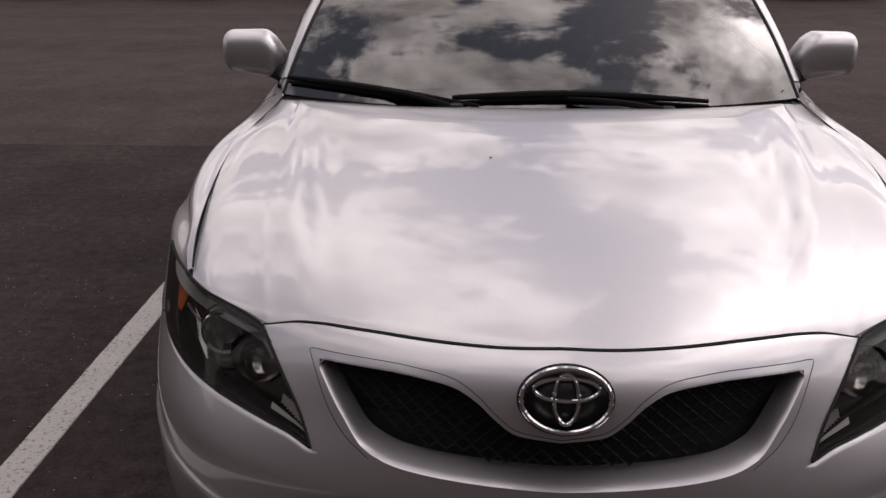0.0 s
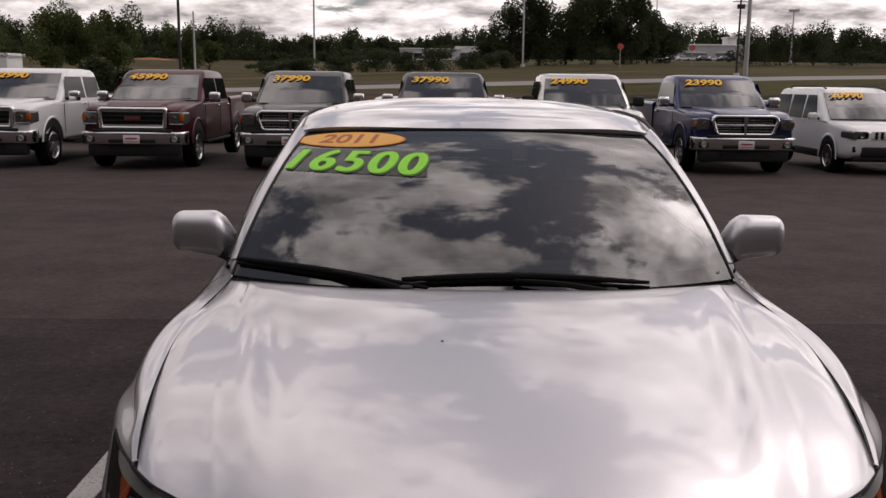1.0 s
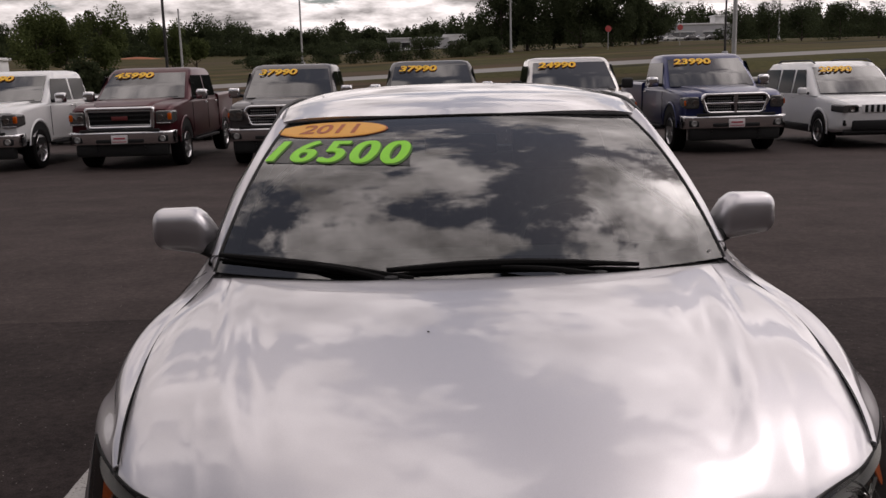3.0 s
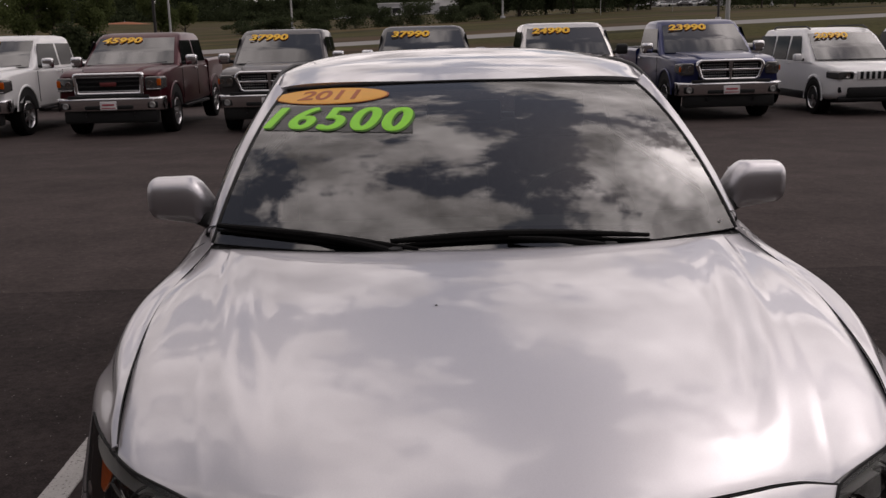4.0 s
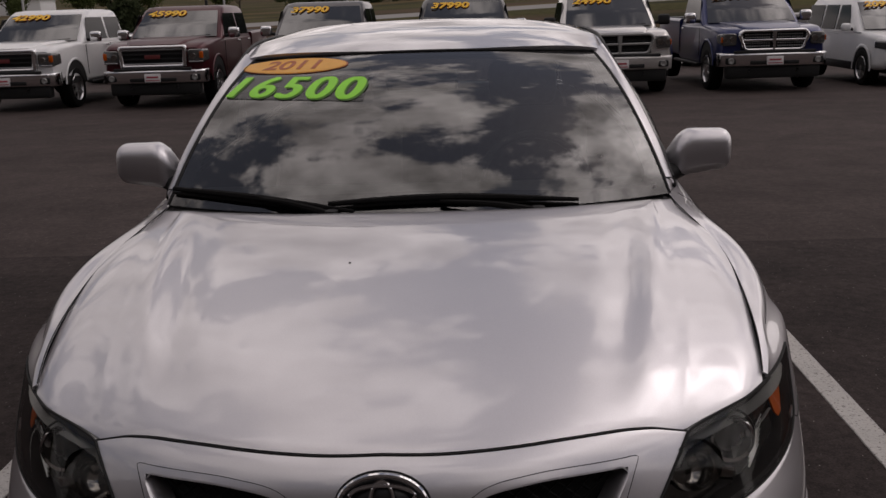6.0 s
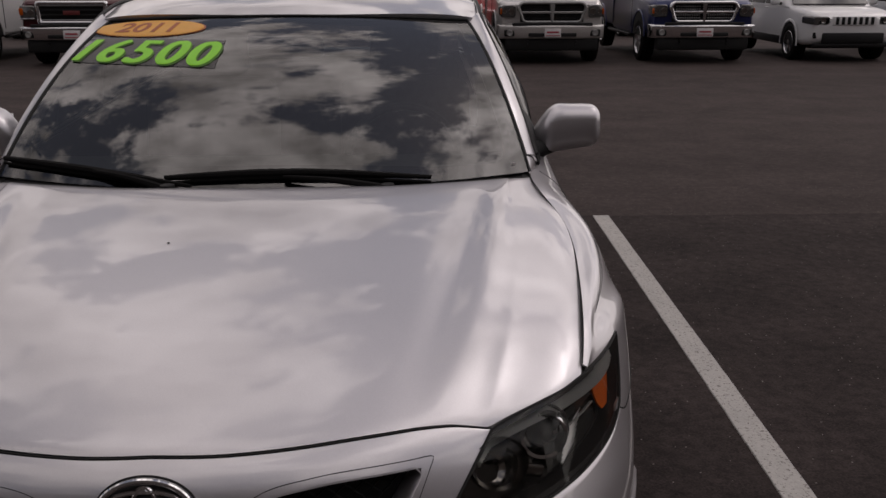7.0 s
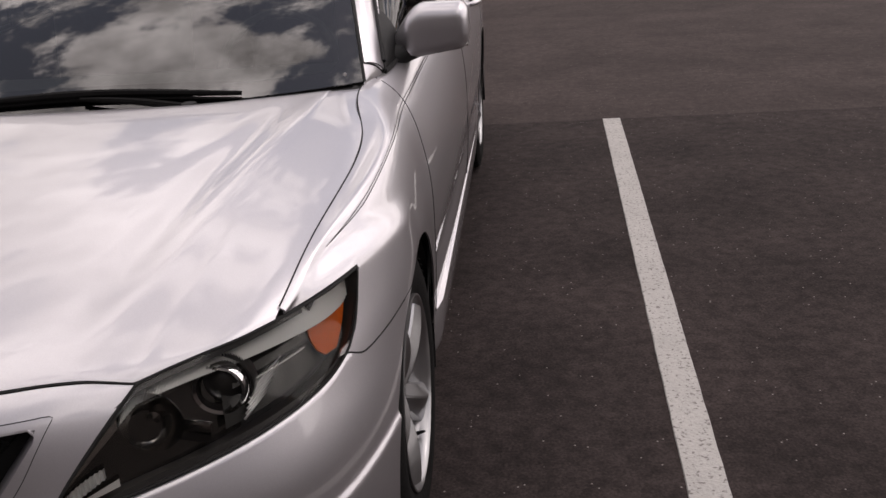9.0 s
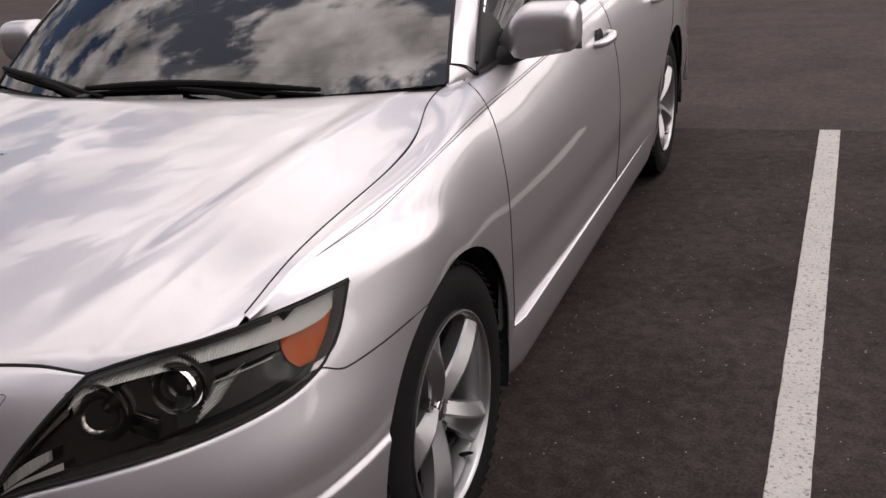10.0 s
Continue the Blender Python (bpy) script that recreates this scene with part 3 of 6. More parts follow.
def screen(u, v, lift=0.0):
    """The windshield: u from -1 to 1 across, v from 0 at the cowl to 1 at the roof."""
    b = Vector((0.718 * u, 1.165 + 0.185 * abs(u) ** 2.2, 0.966))
    t = Vector((0.580 * u, 1.905 + 0.085 * u * u, 1.356 - 0.018 * u * u))
    return b.lerp(t, v) + Vector((0, -0.022, 0.042)) * (4 * v * (1 - v)) + Vector((0.28 * u, -0.45, 0.85)) * lift


rail_x = curve_of((1.443, 0.758), (1.75, 0.690), (2.06, 0.628), (2.3, 0.628), (2.7, 0.632), (3.2, 0.61), (3.6, 0.625), (3.95, 0.68))
rail_z = curve_of((1.443, 0.966), (1.75, 1.185), (2.06, 1.352), (2.3, 1.385), (2.7, 1.395), (3.2, 1.365), (3.6, 1.23), (3.95, 1.066))
roof_z = curve_of((1.9, 1.358), (2.1, 1.402), (2.35, 1.434), (2.65, 1.453), (3.0, 1.445), (3.45, 1.39))

# ---------------------------------------------------------------- the silver sedan
CAR_C = Vector((0, 2.4, 0.5))
sedan = thing("sedan", "silver metallic four-door sedan with price stickers on its windshield", "car")


def panel(name, fn, nu, nv, material, parent, side=1, label="", thick=0.004, centre=CAR_C, inside=False):
    """A body panel from fn(u, v) on the +x side, mirrored for side = -1, given thickness inwards."""
    def mirrored(u, v):
        x, y, z = fn(u, v)
        return x * side, y, z

    bm = sheet(mirrored, nu, nv)
    bm.normal_update()
    tot = sum(f.normal.dot(f.calc_center_median() - centre) for f in bm.faces)
    if (tot < 0) != inside:
        bmesh.ops.reverse_faces(bm, faces=bm.faces[:])
    ob = part(name, bm, material, parent, label)
    if thick:
        thicken(ob, thick, -1)
    return ob


def front_panel(name, fn, nu, nv, material, parent, label="", thick=0.004):
    """A panel that runs across the car: fn gives the +x half, mirrored onto -x in the same mesh."""
    def whole(u, v):
        x, y, z = fn(abs(2 * u - 1), v)
        return x if u >= 0.5 else -x, y, z

    bm = sheet(whole, nu * 2, nv)
    bmesh.ops.remove_doubles(bm, verts=bm.verts, dist=1e-5)
    bm.normal_update()
    if sum(f.normal.dot(f.calc_center_median() - CAR_C) for f in bm.faces) < 0:
        bmesh.ops.reverse_faces(bm, faces=bm.faces[:])
    ob = part(name, bm, material, parent, label)
    if thick:
        thicken(ob, thick, -1)
    return ob


def skin_normals(ob, test):
    """Gives points on the front skin that skin's own normal, so that panels run on without a crease."""
    out = []
    for vtx in ob.data.vertices:
        x, y, z = vtx.co
        ph = math.degrees(math.asin(min(1.0, (abs(x) / nose_w(z)) ** (nose_n(z) / 2))))
        if not test(ph, z):
            out.append(tuple(vtx.normal))
            continue
        ph = max(ph, 0.5)
        a = Vector(nose(ph + 0.3, z)) - Vector(nose(ph - 0.3, z))
        b = Vector(nose(ph, z + 0.003)) - Vector(nose(ph, z - 0.003))
        n = a.cross(b).normalized()
        if n.y > 0:
            n = -n
        out.append((n.x if x >= 0 else -n.x, n.y, n.z))
    ob.data.normals_split_custom_set_from_vertices(out)
    return ob


def lerp(a, b, t):
    return a + (b - a) * t


GAP = 0.0012  # half a panel gap


# hood: one panel from edge to edge
def hood_pt(w, v):
    side = -1 if w < 0.5 else 1
    q = abs(w - 0.5) * 2
    s = S_EDGE * q ** 0.9
    y0 = 0.3
    for _ in range(6):
        x = body(y0, s)[0]
        phi = math.degrees(math.asin(min(x / 0.885, 1)))
        zf = hood_front(phi) if phi < 36.5 else lamp_top(phi)
        y0 = 0.5 * y0 + 0.5 * (nose(phi, zf)[1] + 0.004)
    x1 = body(1.25, s)[0]
    y1 = hood_rear(x1) - 0.004
    y = lerp(y0, y1, v**1.15)
    x, _, z = body(y, s)
    # the leading edge dips to the line over grille and lamps
    z += (zf + 0.001 - body(y0, s)[2]) * max(0, 1 - (y - y0) / (0.22 + 0.26 * q)) ** 3
    x -= GAP * q**8
    return side * x, y, z


def hood_grid(nu, nv):
    """The hood's points: even out the height so that reflections run smoothly, then press in folds and lips."""
    g = np.array([[hood_pt(i / nu, j / nv) for j in range(nv + 1)] for i in range(nu + 1)])
    z = g[:, :, 2]
    for k in range(160):
        z[:, 1:-1] += 0.25 * (z[:, :-2] - 2 * z[:, 1:-1] + z[:, 2:])
        z[1:-1, 1:-1] += 0.25 * (z[:-2, 1:-1] - 2 * z[1:-1, 1:-1] + z[2:, 1:-1])
        z[1:-1, -1] += 0.25 * (z[:-2, -1] - 2 * z[1:-1, -1] + z[2:, -1])
        if k < 40:
            for i in (0, -1):
                z[i, 1:-1] += 0.25 * (z[i, :-2] - 2 * z[i, 1:-1] + z[i, 2:])
    for i in range(nu + 1):
        y0, y1 = g[i, 0, 1], g[i, -1, 1]
        for j in range(nv + 1):
            x, y, v = abs(g[i, j, 0]), g[i, j, 1], j / nv
            xr, fade = ridge_x(y), min(1, max(0, (y - y0) / 0.35)) * min(1, (y1 - y) / 0.40)
            z[i, j] += fade * (0.0044 * math.exp(-(((x - xr - 0.028) / 0.040) ** 2)) - 0.0050 * math.exp(-(((x - xr + 0.026) / 0.038) ** 2)))
            z[i, j] -= 0.0015 * max(0, 1 - v / 0.02) ** 2 + 0.006 * max(0, 1 - (1 - v) / 0.02) ** 2
    return g


HOOD = hood_grid(150, 64)
bm = sheet(lambda u, v: Vector(HOOD[round(u * 150), round(v * 64)]), 150, 64)
bmesh.ops.recalc_face_normals(bm, faces=bm.faces)
if sum(f.normal.z for f in bm.faces) < 0:
    bmesh.ops.reverse_faces(bm, faces=bm.faces[:])
hood = part("hood", bm, M["silver"], sedan, "silver metallic hood reflecting the clouds")
thicken(hood, 0.005, -1)


lamp_back = curve_of(*[(nose(a, lamp_low(a))[2], nose(a, lamp_low(a))[1]) for a in (62.0, 63.5, 64.5, 65.5, 66.1, 66.7)])
Y_TIP = 0.618
seam_z = curve_of(*[(nose(a, fender_seam(a))[1], fender_seam(a)) for a in np.linspace(63.5, 82, 20)])


def fender_mesh(sd):
    """Front fender in one grid: rows from the hood gap down, columns from the lamp back to the door seam."""
    s0 = S_EDGE + 0.02
    s_tip, s_seam = s_at(Y_TIP, 0.7925), s_at(Y_TIP, seam_z(Y_TIP) + 0.0008)
    rows = [(lerp(s0, s_tip, j / 12), True) for j in range(13)] + [(lerp(s_tip, s_seam, j / 14), False) for j in range(1, 15)]
    a = FRONT_AXLE + ARCH_R
    cols = list(np.linspace(Y_TIP, a - 0.06, 56)) + list(a - 0.06 * (1 - np.linspace(0.08, 0.86, 11)) ** 2) + [None] * 8
    bm = bmesh.new()

    def vert(y, s):
        x, yy, z = flank(y, s)
        d = math.hypot(yy - FRONT_AXLE, z - HUB_Z)
        if d < ARCH_R + 0.02:
            x -= 0.001 * (1 - max(0, d - ARCH_R) / 0.02)
        return bm.verts.new((sd * x, yy, z))

    grid = []
    for s_j, upper in rows:
        v = (s_j - s0) / (s_seam - s0)
        row = []
        k = 0
        for y in cols:
            if y is None:
                k += 1
                z = body(a, lerp(s0, s_at(a, 0.29), v))[2]
                y = lerp(a, door_front(z) - GAP, k / 8)
                zb = 0.29
            else:
                zb = max(seam_z(y) + 0.0008 if y < FRONT_AXLE else 0.29, arch_z(y, FRONT_AXLE))
            row.append(vert(y, lerp(s0, s_at(y, zb), v)))
        grid.append(row)
    for p, q in zip(grid, grid[1:]):
        for c in range(len(p) - 1):
            bm.faces.new((p[c], p[c + 1], q[c + 1], q[c]))
    # forward of the lamp's tip: a tongue over the lamp and one behind it
    front = []
    for (s_j, upper), row in zip(rows, grid):
        line = [row[0]]
        for c in range(1, 15):
            if upper:
                y = lerp(Y_TIP, 0.442, c / 14)
                t = (s_j - s0) / (s_tip - s0)
                line.append(vert(y, lerp(s0, s_at(y, 0.7835 + 0.009 * (y - 0.442) / 0.17), t)))
            else:
                z = row[0].co.z
                y = lerp(Y_TIP, lamp_back(z) + 0.005, c / 14)
                z = 0.7925 - (0.7925 - z) * (0.7917 - seam_z(y)) / (0.7917 - seam_z(Y_TIP))
                line.append(vert(y, s_at(y, z)))
        front.append(line)
    for n, (p, q) in enumerate(zip(front, front[1:])):
        if rows[n][1] != rows[n + 1][1]:
            # close the slot behind the tip
            continue
        for c in range(14):
            bm.faces.new((p[c], q[c], q[c + 1], p[c + 1]))
    bm.normal_update()
    if sum(f.normal.x * sd for f in bm.faces) < 0:
        bmesh.ops.reverse_faces(bm, faces=bm.faces[:])
    bmesh.ops.recalc_face_normals(bm, faces=bm.faces)
    if sum(f.normal.x * sd for f in bm.faces) < 0:
        bmesh.ops.reverse_faces(bm, faces=bm.faces[:])
    return bm


PH_ARCH = next(a / 10 for a in range(635, 900) if nose(a / 10, 0.667)[1] > FRONT_AXLE - math.sqrt(ARCH_R**2 - (0.667 - HUB_Z) ** 2))


def bumper_low(u, v):
    """Front skin under the grille and the head lamp, round to the wheel arch."""
    ph = lerp(0, 63.5, min(u / 0.72, 1))
    if u <= 0.72:
        zt = grille_low(ph) - 0.006 if ph < 27 else 0.0
        if ph < 25.2:
            zt = lerp(grille_low(17) - 0.006, 0.593, (ph - 17) / 8.2) if ph > 17 else zt
        else:
            zt = lamp_low(ph) - 0.004
        z = lerp(zt, 0.17, v**1.2)
    else:
        k = (u - 0.72) / 0.28
        zt = fender_seam(lerp(63.5, PH_ARCH, k)) - 0.0012
        z = lerp(zt, 0.17, v**1.2)
        ya = FRONT_AXLE - math.sqrt(max(ARCH_R**2 - (z - HUB_Z) ** 2, 0.01))
        lo, hi = 60, 90
        for _ in range(14):
            mid = (lo + hi) / 2
            if nose(mid, z)[1] < ya:
                lo = mid
            else:
                hi = mid
        ph = lerp(63.5, min(lo, 88), k)
    x, y, z = nose(ph, z)
    # lower apron stands proud below a crease that climbs towards the wheel
    crease = 0.43 + 0.064 * max(0, (u - 0.35) / 0.65)
    out = 0.008 * max(0, min(1, (crease - z) / 0.012))
    # rolled edge under the lamp
    if 25.2 < ph and u <= 0.72:
        out -= 0.006 * max(0, 1 - v / 0.035) ** 2
    return x + out * math.sin(radians(ph)), y - out * math.cos(radians(ph)), z


def bumper_top(u, v):
    """Strip between the hood and the grille opening or head lamp."""
    ph = lerp(0, 36.4, u)
    zt = hood_front(ph) - 0.0024
    zb = max(grille_top(min(ph, 27)) + 0.004, lamp_in(ph) + 0.003)
    x, y, z = nose(ph, lerp(zt, zb, v))
    # the hood-side lip rolls back, the grille badge panel stands proud
    y += 0.0015 * max(0, 1 - v / 0.10) ** 2
    return x, y, z


def bumper_wing(u, v):
    """Skin between the grille's slanting end and the head lamp's inner end."""
    ph = lerp(17.0, 27.0, u / 0.6) if u < 0.6 else lerp(27.0, 34.9, (u - 0.6) / 0.4)
    zt = grille_low(ph) - 0.006 if ph < 26.9 else grille_top(27) + 0.004
    zb = 0.593 + 0.0 * u if ph < 25.2 else lamp_in(ph) + 0.003
    if zb > zt:
        zb = zt
    if ph < 25.2:
        zb = lerp(grille_low(17) - 0.006, 0.593, (ph - 17) / 8.2)
        zb = min(zb, zt)
    return nose(ph, lerp(zt, zb, v))


for sd in (1, -1):
    fd = part("fender", fender_mesh(sd), M["silver"], sedan)
    thicken(fd, 0.004, -1)
    skin_normals(panel("bumper_wing", bumper_wing, 50, 16, M["silver"], sedan, sd, thick=0), lambda ph, z: True)


skin_normals(front_panel("front_bumper", bumper_low, 110, 100, M["silver"], sedan, thick=0), lambda ph, z: 12 < ph < 24.5 and z > 0.56)
skin_normals(front_panel("bumper_upper", bumper_top, 50, 14, M["silver"], sedan, thick=0), lambda ph, z: z < hood_front(ph) - 0.014)


# dark structure under the panels, seen through the gaps
def under_hood(u, v):
    s = lerp(0, 5.2, u)
    y = lerp(0.50, 1.40, v)
    x, _, z = body(y, s)
    return max(x - 0.014, 0), y, z - 0.016


def under_side(u, v):
    y = lerp(1.25, 4.6, u)
    s = lerp(3.9, S_LOW, v)
    x, _, z = body(y, s)
    if arch_z(y, REAR_AXLE) > z:
        z = arch_z(y, REAR_AXLE)
        x = body(y, s_at(y, z))[0]
    return x - 0.016, y, z - 0.004


def under_nose(u, v):
    x, y, z = nose(lerp(0, 62, u), lerp(0.80, 0.2, v))
    return x, y + 0.075, z - 0.012


for sd in (1, -1):
    panel("inner_hood", under_hood, 30, 30, M["gap"], sedan, sd, thick=0)
    panel("inner_side", under_side, 60, 12, M["gap"], sedan, sd, thick=0)
    panel("inner_nose", under_nose, 40, 14, M["gap"], sedan, sd, thick=0)


# wheel arch liners
def liner(axle):
    def f(u, v):
        a = math.pi * lerp(-0.12, 1.12, u)
        r = ARCH_R + 0.004
        y, z = axle + r * math.cos(a), HUB_Z + r * math.sin(a)
        return lerp(0.850, 0.50, v), y, z
    return f


for sd in (1, -1):
    for ax in (FRONT_AXLE, REAR_AXLE):
        panel("wheel_liner", liner(ax), 30, 6, M["gap"], sedan, sd, thick=0.003, inside=True, centre=Vector((0, ax, HUB_Z)))
        bm = lathe([(0.42, 0.0), (0.42, ARCH_R + 0.02)], 32, at=(0, ax, HUB_Z))
        for vtx in bm.verts:
            vtx.co.x *= sd
        part("arch_back", bm, M["gap"], sedan)


# doors, quarter panels, sills
def side_panel(y0f, y1f, s_top=S_EDGE, zb=0.275, axle=None):
    def f(u, v):
        z_ref = lerp(0.97, zb, v)
        y = lerp(y0f(z_ref), y1f(z_ref), u)
        zlow = max(zb, arch_z(y, axle)) if axle else zb
        s = lerp(s_top, s_at(y, zlow), v)
        x, yy, z = body(y, s)
        dent = 0.010 * math.exp(-((z - 0.46) / 0.06) ** 2) if not axle else 0.0
        return x - dent, yy, z
    return f


mid_seam = curve_of((0.2, 2.51), (0.6, 2.52), (1.0, 2.48))
rear_seam = curve_of((0.2, 3.32), (0.45, 3.37), (0.75, 3.64), (1.05, 3.82))
for sd in (1, -1):
    d1 = panel("front_door", side_panel(lambda z: door_front(z) + GAP, lambda z: mid_seam(z) - GAP), 50, 30, M["silver"], sedan, sd)
    d2 = panel("rear_door", side_panel(lambda z: mid_seam(z) + GAP, lambda z: rear_seam(z) - GAP), 50, 30, M["silver"], sedan, sd)
    panel("quarter_panel", side_panel(lambda z: rear_seam(z) + GAP, lambda z: 4.62, axle=REAR_AXLE, zb=0.24), 80, 30, M["silver"], sedan, sd)

    # side skirt: a flared moulding between the wheels
    def skirt(u, v):
        y = lerp(1.315, 3.42, u)
        e = min(1, 4 * u, 6 * (1 - u))
        prof = [(0.840, 0.350), (0.864, 0.342), (0.869, 0.332), (0.864, 0.262), (0.848, 0.197), (0.79, 0.19)]
        x, z = catmull(prof, v * 5)
        lift = 0.10 * max(0, u - 0.92) / 0.08
        return x - 0.022 * (1 - min(1, u / 0.05)) ** 2, y, z + 0.055 * max(0, u - 0.9) / 0.1
    panel("side_skirt", skirt, 50, 15, M["silver"], sedan, sd)

    # door handles, each over a flat dark disc for the shaded finger cup
    for yh in (2.335, 3.29):
        xh, _, zh = body(yh, s_at(yh, 0.888))
        cup = lathe([(0.0, 0.0), (0.001, 0.026), (0.003, 0.033), (0.0, 0.038)], 20, "x")
        for vtx in cup.verts:
            vtx.co = Vector(((xh - 0.001 + vtx.co.x) * sd, yh + vtx.co.y * 1.35 - 0.01, zh + vtx.co.z))
        h_d = d1 if yh < 2.5 else d2
        part("handle_cup_shade", cup, M["gap"], h_d)
        pts = [(sd * (xh + dx), yh + dy, zh + dz) for dx, dy, dz in ((-0.005, -0.085, -0.003), (0.018, -0.072, 0), (0.031, -0.035, 0.002), (0.034, 0.02, 0.003), (0.028, 0.07, 0.004), (0.014, 0.098, 0.004), (-0.006, 0.108, 0.004))]
        part("door_handle", tube(pts, [0.010, 0.013, 0.015, 0.016, 0.015, 0.013, 0.010], 10), M["silver"], h_d)


# twin pinstripe along the flank
stripe_z = curve_of((0.6, 0.835), (0.72, 0.857), (0.88, 0.884), (1.05, 0.901), (1.23, 0.909), (1.37, 0.914), (1.79, 0.939), (2.39, 0.977), (3.2, 1.005), (4.3, 1.02), ease=14)


def pinstripe(sd, off, y0):
    bm = bmesh.new()
    rows = []
    for i in range(81):
        y = lerp(y0, 4.3, i / 80)
        s = s_at(y, stripe_z(y)) + off * min(1, max(0, y - 0.60) / 0.15)
        a, b = body(y, s), body(y, s + 0.013)
        rows.append([bm.verts.new((sd * (p[0] + 0.0022), p[1], p[2] + 0.0015)) for p in (a, b)])
    for p, q in zip(rows, rows[1:]):
        bm.faces.new((p[0], p[1], q[1], q[0]))
    ob = part("pinstripe", bm, M["gap"], sedan, "thin dark twin pinstripe")
    md = ob.modifiers.new("thickness", "SOLIDIFY")
    md.thickness = 0.0006


for sd in (1, -1):
    pinstripe(sd, 0.0, 0.60)
    pinstripe(sd, 0.060, 0.61)

# ---------------- glass house
E0 = 0.03


def on_screen(u0, u1, v0, v1, lift):
    return lambda a, b: screen(lerp(u0, u1, a), lerp(v0, v1, b), lift)


ws = panel("windshield", on_screen(-1, 1, 0, 1, 0), 40, 24, M["glass"], sedan, 1, "clear windshield reflecting bright clouds", thick=0)
ws.visible_shadow = False
for nm, a in (("left", (-1, -0.935, 0, 1)), ("right", (0.935, 1, 0, 1)), ("low", (-0.935, 0.935, 0, 0.062)), ("high", (-0.935, 0.935, 0.985, 1))):
    panel("glass_border", on_screen(*a, -0.003), 30, 24, M["frit"], ws, 1, "black ceramic border", thick=0.001)
def border_corner(sd, up):
    """Rounded inner corner of the black border."""
    def f(a, b):
        t = a * math.pi / 2
        uc, vc, ru, rv = 0.936, (0.984 if up else 0.061), 0.055, (-0.05 if up else 0.075)
        au, av = uc - ru + ru * math.cos(t), vc + rv - rv * math.sin(t)
        return screen(sd * lerp(uc, au, b), lerp(vc, av, b), -0.003)
    return f


for sd in (1, -1):
    for up in (0, 1):
        panel("glass_border", border_corner(sd, up), 10, 3, M["frit"], ws, 1, "black ceramic border", thick=0.001)
# rubber trim down each side
for sd in (1, -1):
    part("glass_trim", tube([screen(sd * 1.004, v / 20, 0.001) for v in range(21)], 0.004, 6), M["plastic"], ws)
part("glass_trim", tube([screen(u / 20, 1.006, 0.001) for u in range(-20, 21)], 0.005, 6), M["plastic"], ws)


def pillar(u, v):
    """A-pillar skin, from the glass edge to the door opening; u along, v across."""
    a = screen(1.012, lerp(0.07, 1.0, u), 0.002)
    y = lerp(1.452, 2.075, u)
    b = Vector((rail_x(y), y, rail_z(y)))
    p = a.lerp(b, v)
    return p + Vector((0.55, -0.25, 0.75)).normalized() * lerp(0.009, 0.016, min(1, 5 * u)) * math.sin(math.pi * v)


def cowl_corner(u, v):
    """Fender's top behind the hood, up to the foot of the pillar."""
    a = Vector(body(lerp(1.345, 1.455, u), S_EDGE + 0.02))
    b = screen(1.006, lerp(0.0, 0.066, u), 0.002)
    return a.lerp(b, v) + Vector((0.55, -0.25, 0.75)).normalized() * 0.009 * math.sin(math.pi * v) * u


roof_w = curve_of((1.9, 0.592), (2.06, 0.618), (2.4, 0.622), (2.8, 0.620), (3.45, 0.60))
roof_edge = curve_of((1.9, 1.335), (2.06, 1.352), (2.3, 1.388), (2.7, 1.398), (3.2, 1.368), (3.45, 1.30))


def roof_pt(w, v):
    u = 2 * w - 1
    y0 = 1.912 + 0.085 * u * u
    y = lerp(y0, 3.45, v)
    hw = roof_w(y)
    ze = roof_edge(y)
    zc = roof_z(y)
    q = abs(u)
    z = lerp(zc, ze, 0.55 * q**2.2 + 0.45 * q**7)
    return Vector((hw * u, y, z))


bm = sheet(roof_pt, 48, 40)
if sum(f.calc_center_median().z * 0 + (f.normal_update() or f.normal.z) for f in bm.faces) < 0:
    bmesh.ops.reverse_faces(bm, faces=bm.faces[:])
roof = part("roof", bm, M["silver"], sedan)
thicken(roof, 0.02, -1)


def house_side(y0, y1, a, b, out=0.0):
    """The side between belt and roof rail; a and b are shares of the height."""
    def f(u, v):
        y = lerp(y0, y1, u)
        p = Vector(body(y, S_EDGE)).lerp(Vector((rail_x(y), y, rail_z(y))), lerp(a, b, v))
        bulge = 0.035 * math.sin(math.pi * lerp(a, b, v))
        return p + Vector((1, 0, 0.3)) * (bulge * min(1, (rail_z(y) - 0.95) / 0.3) + out)
    return f


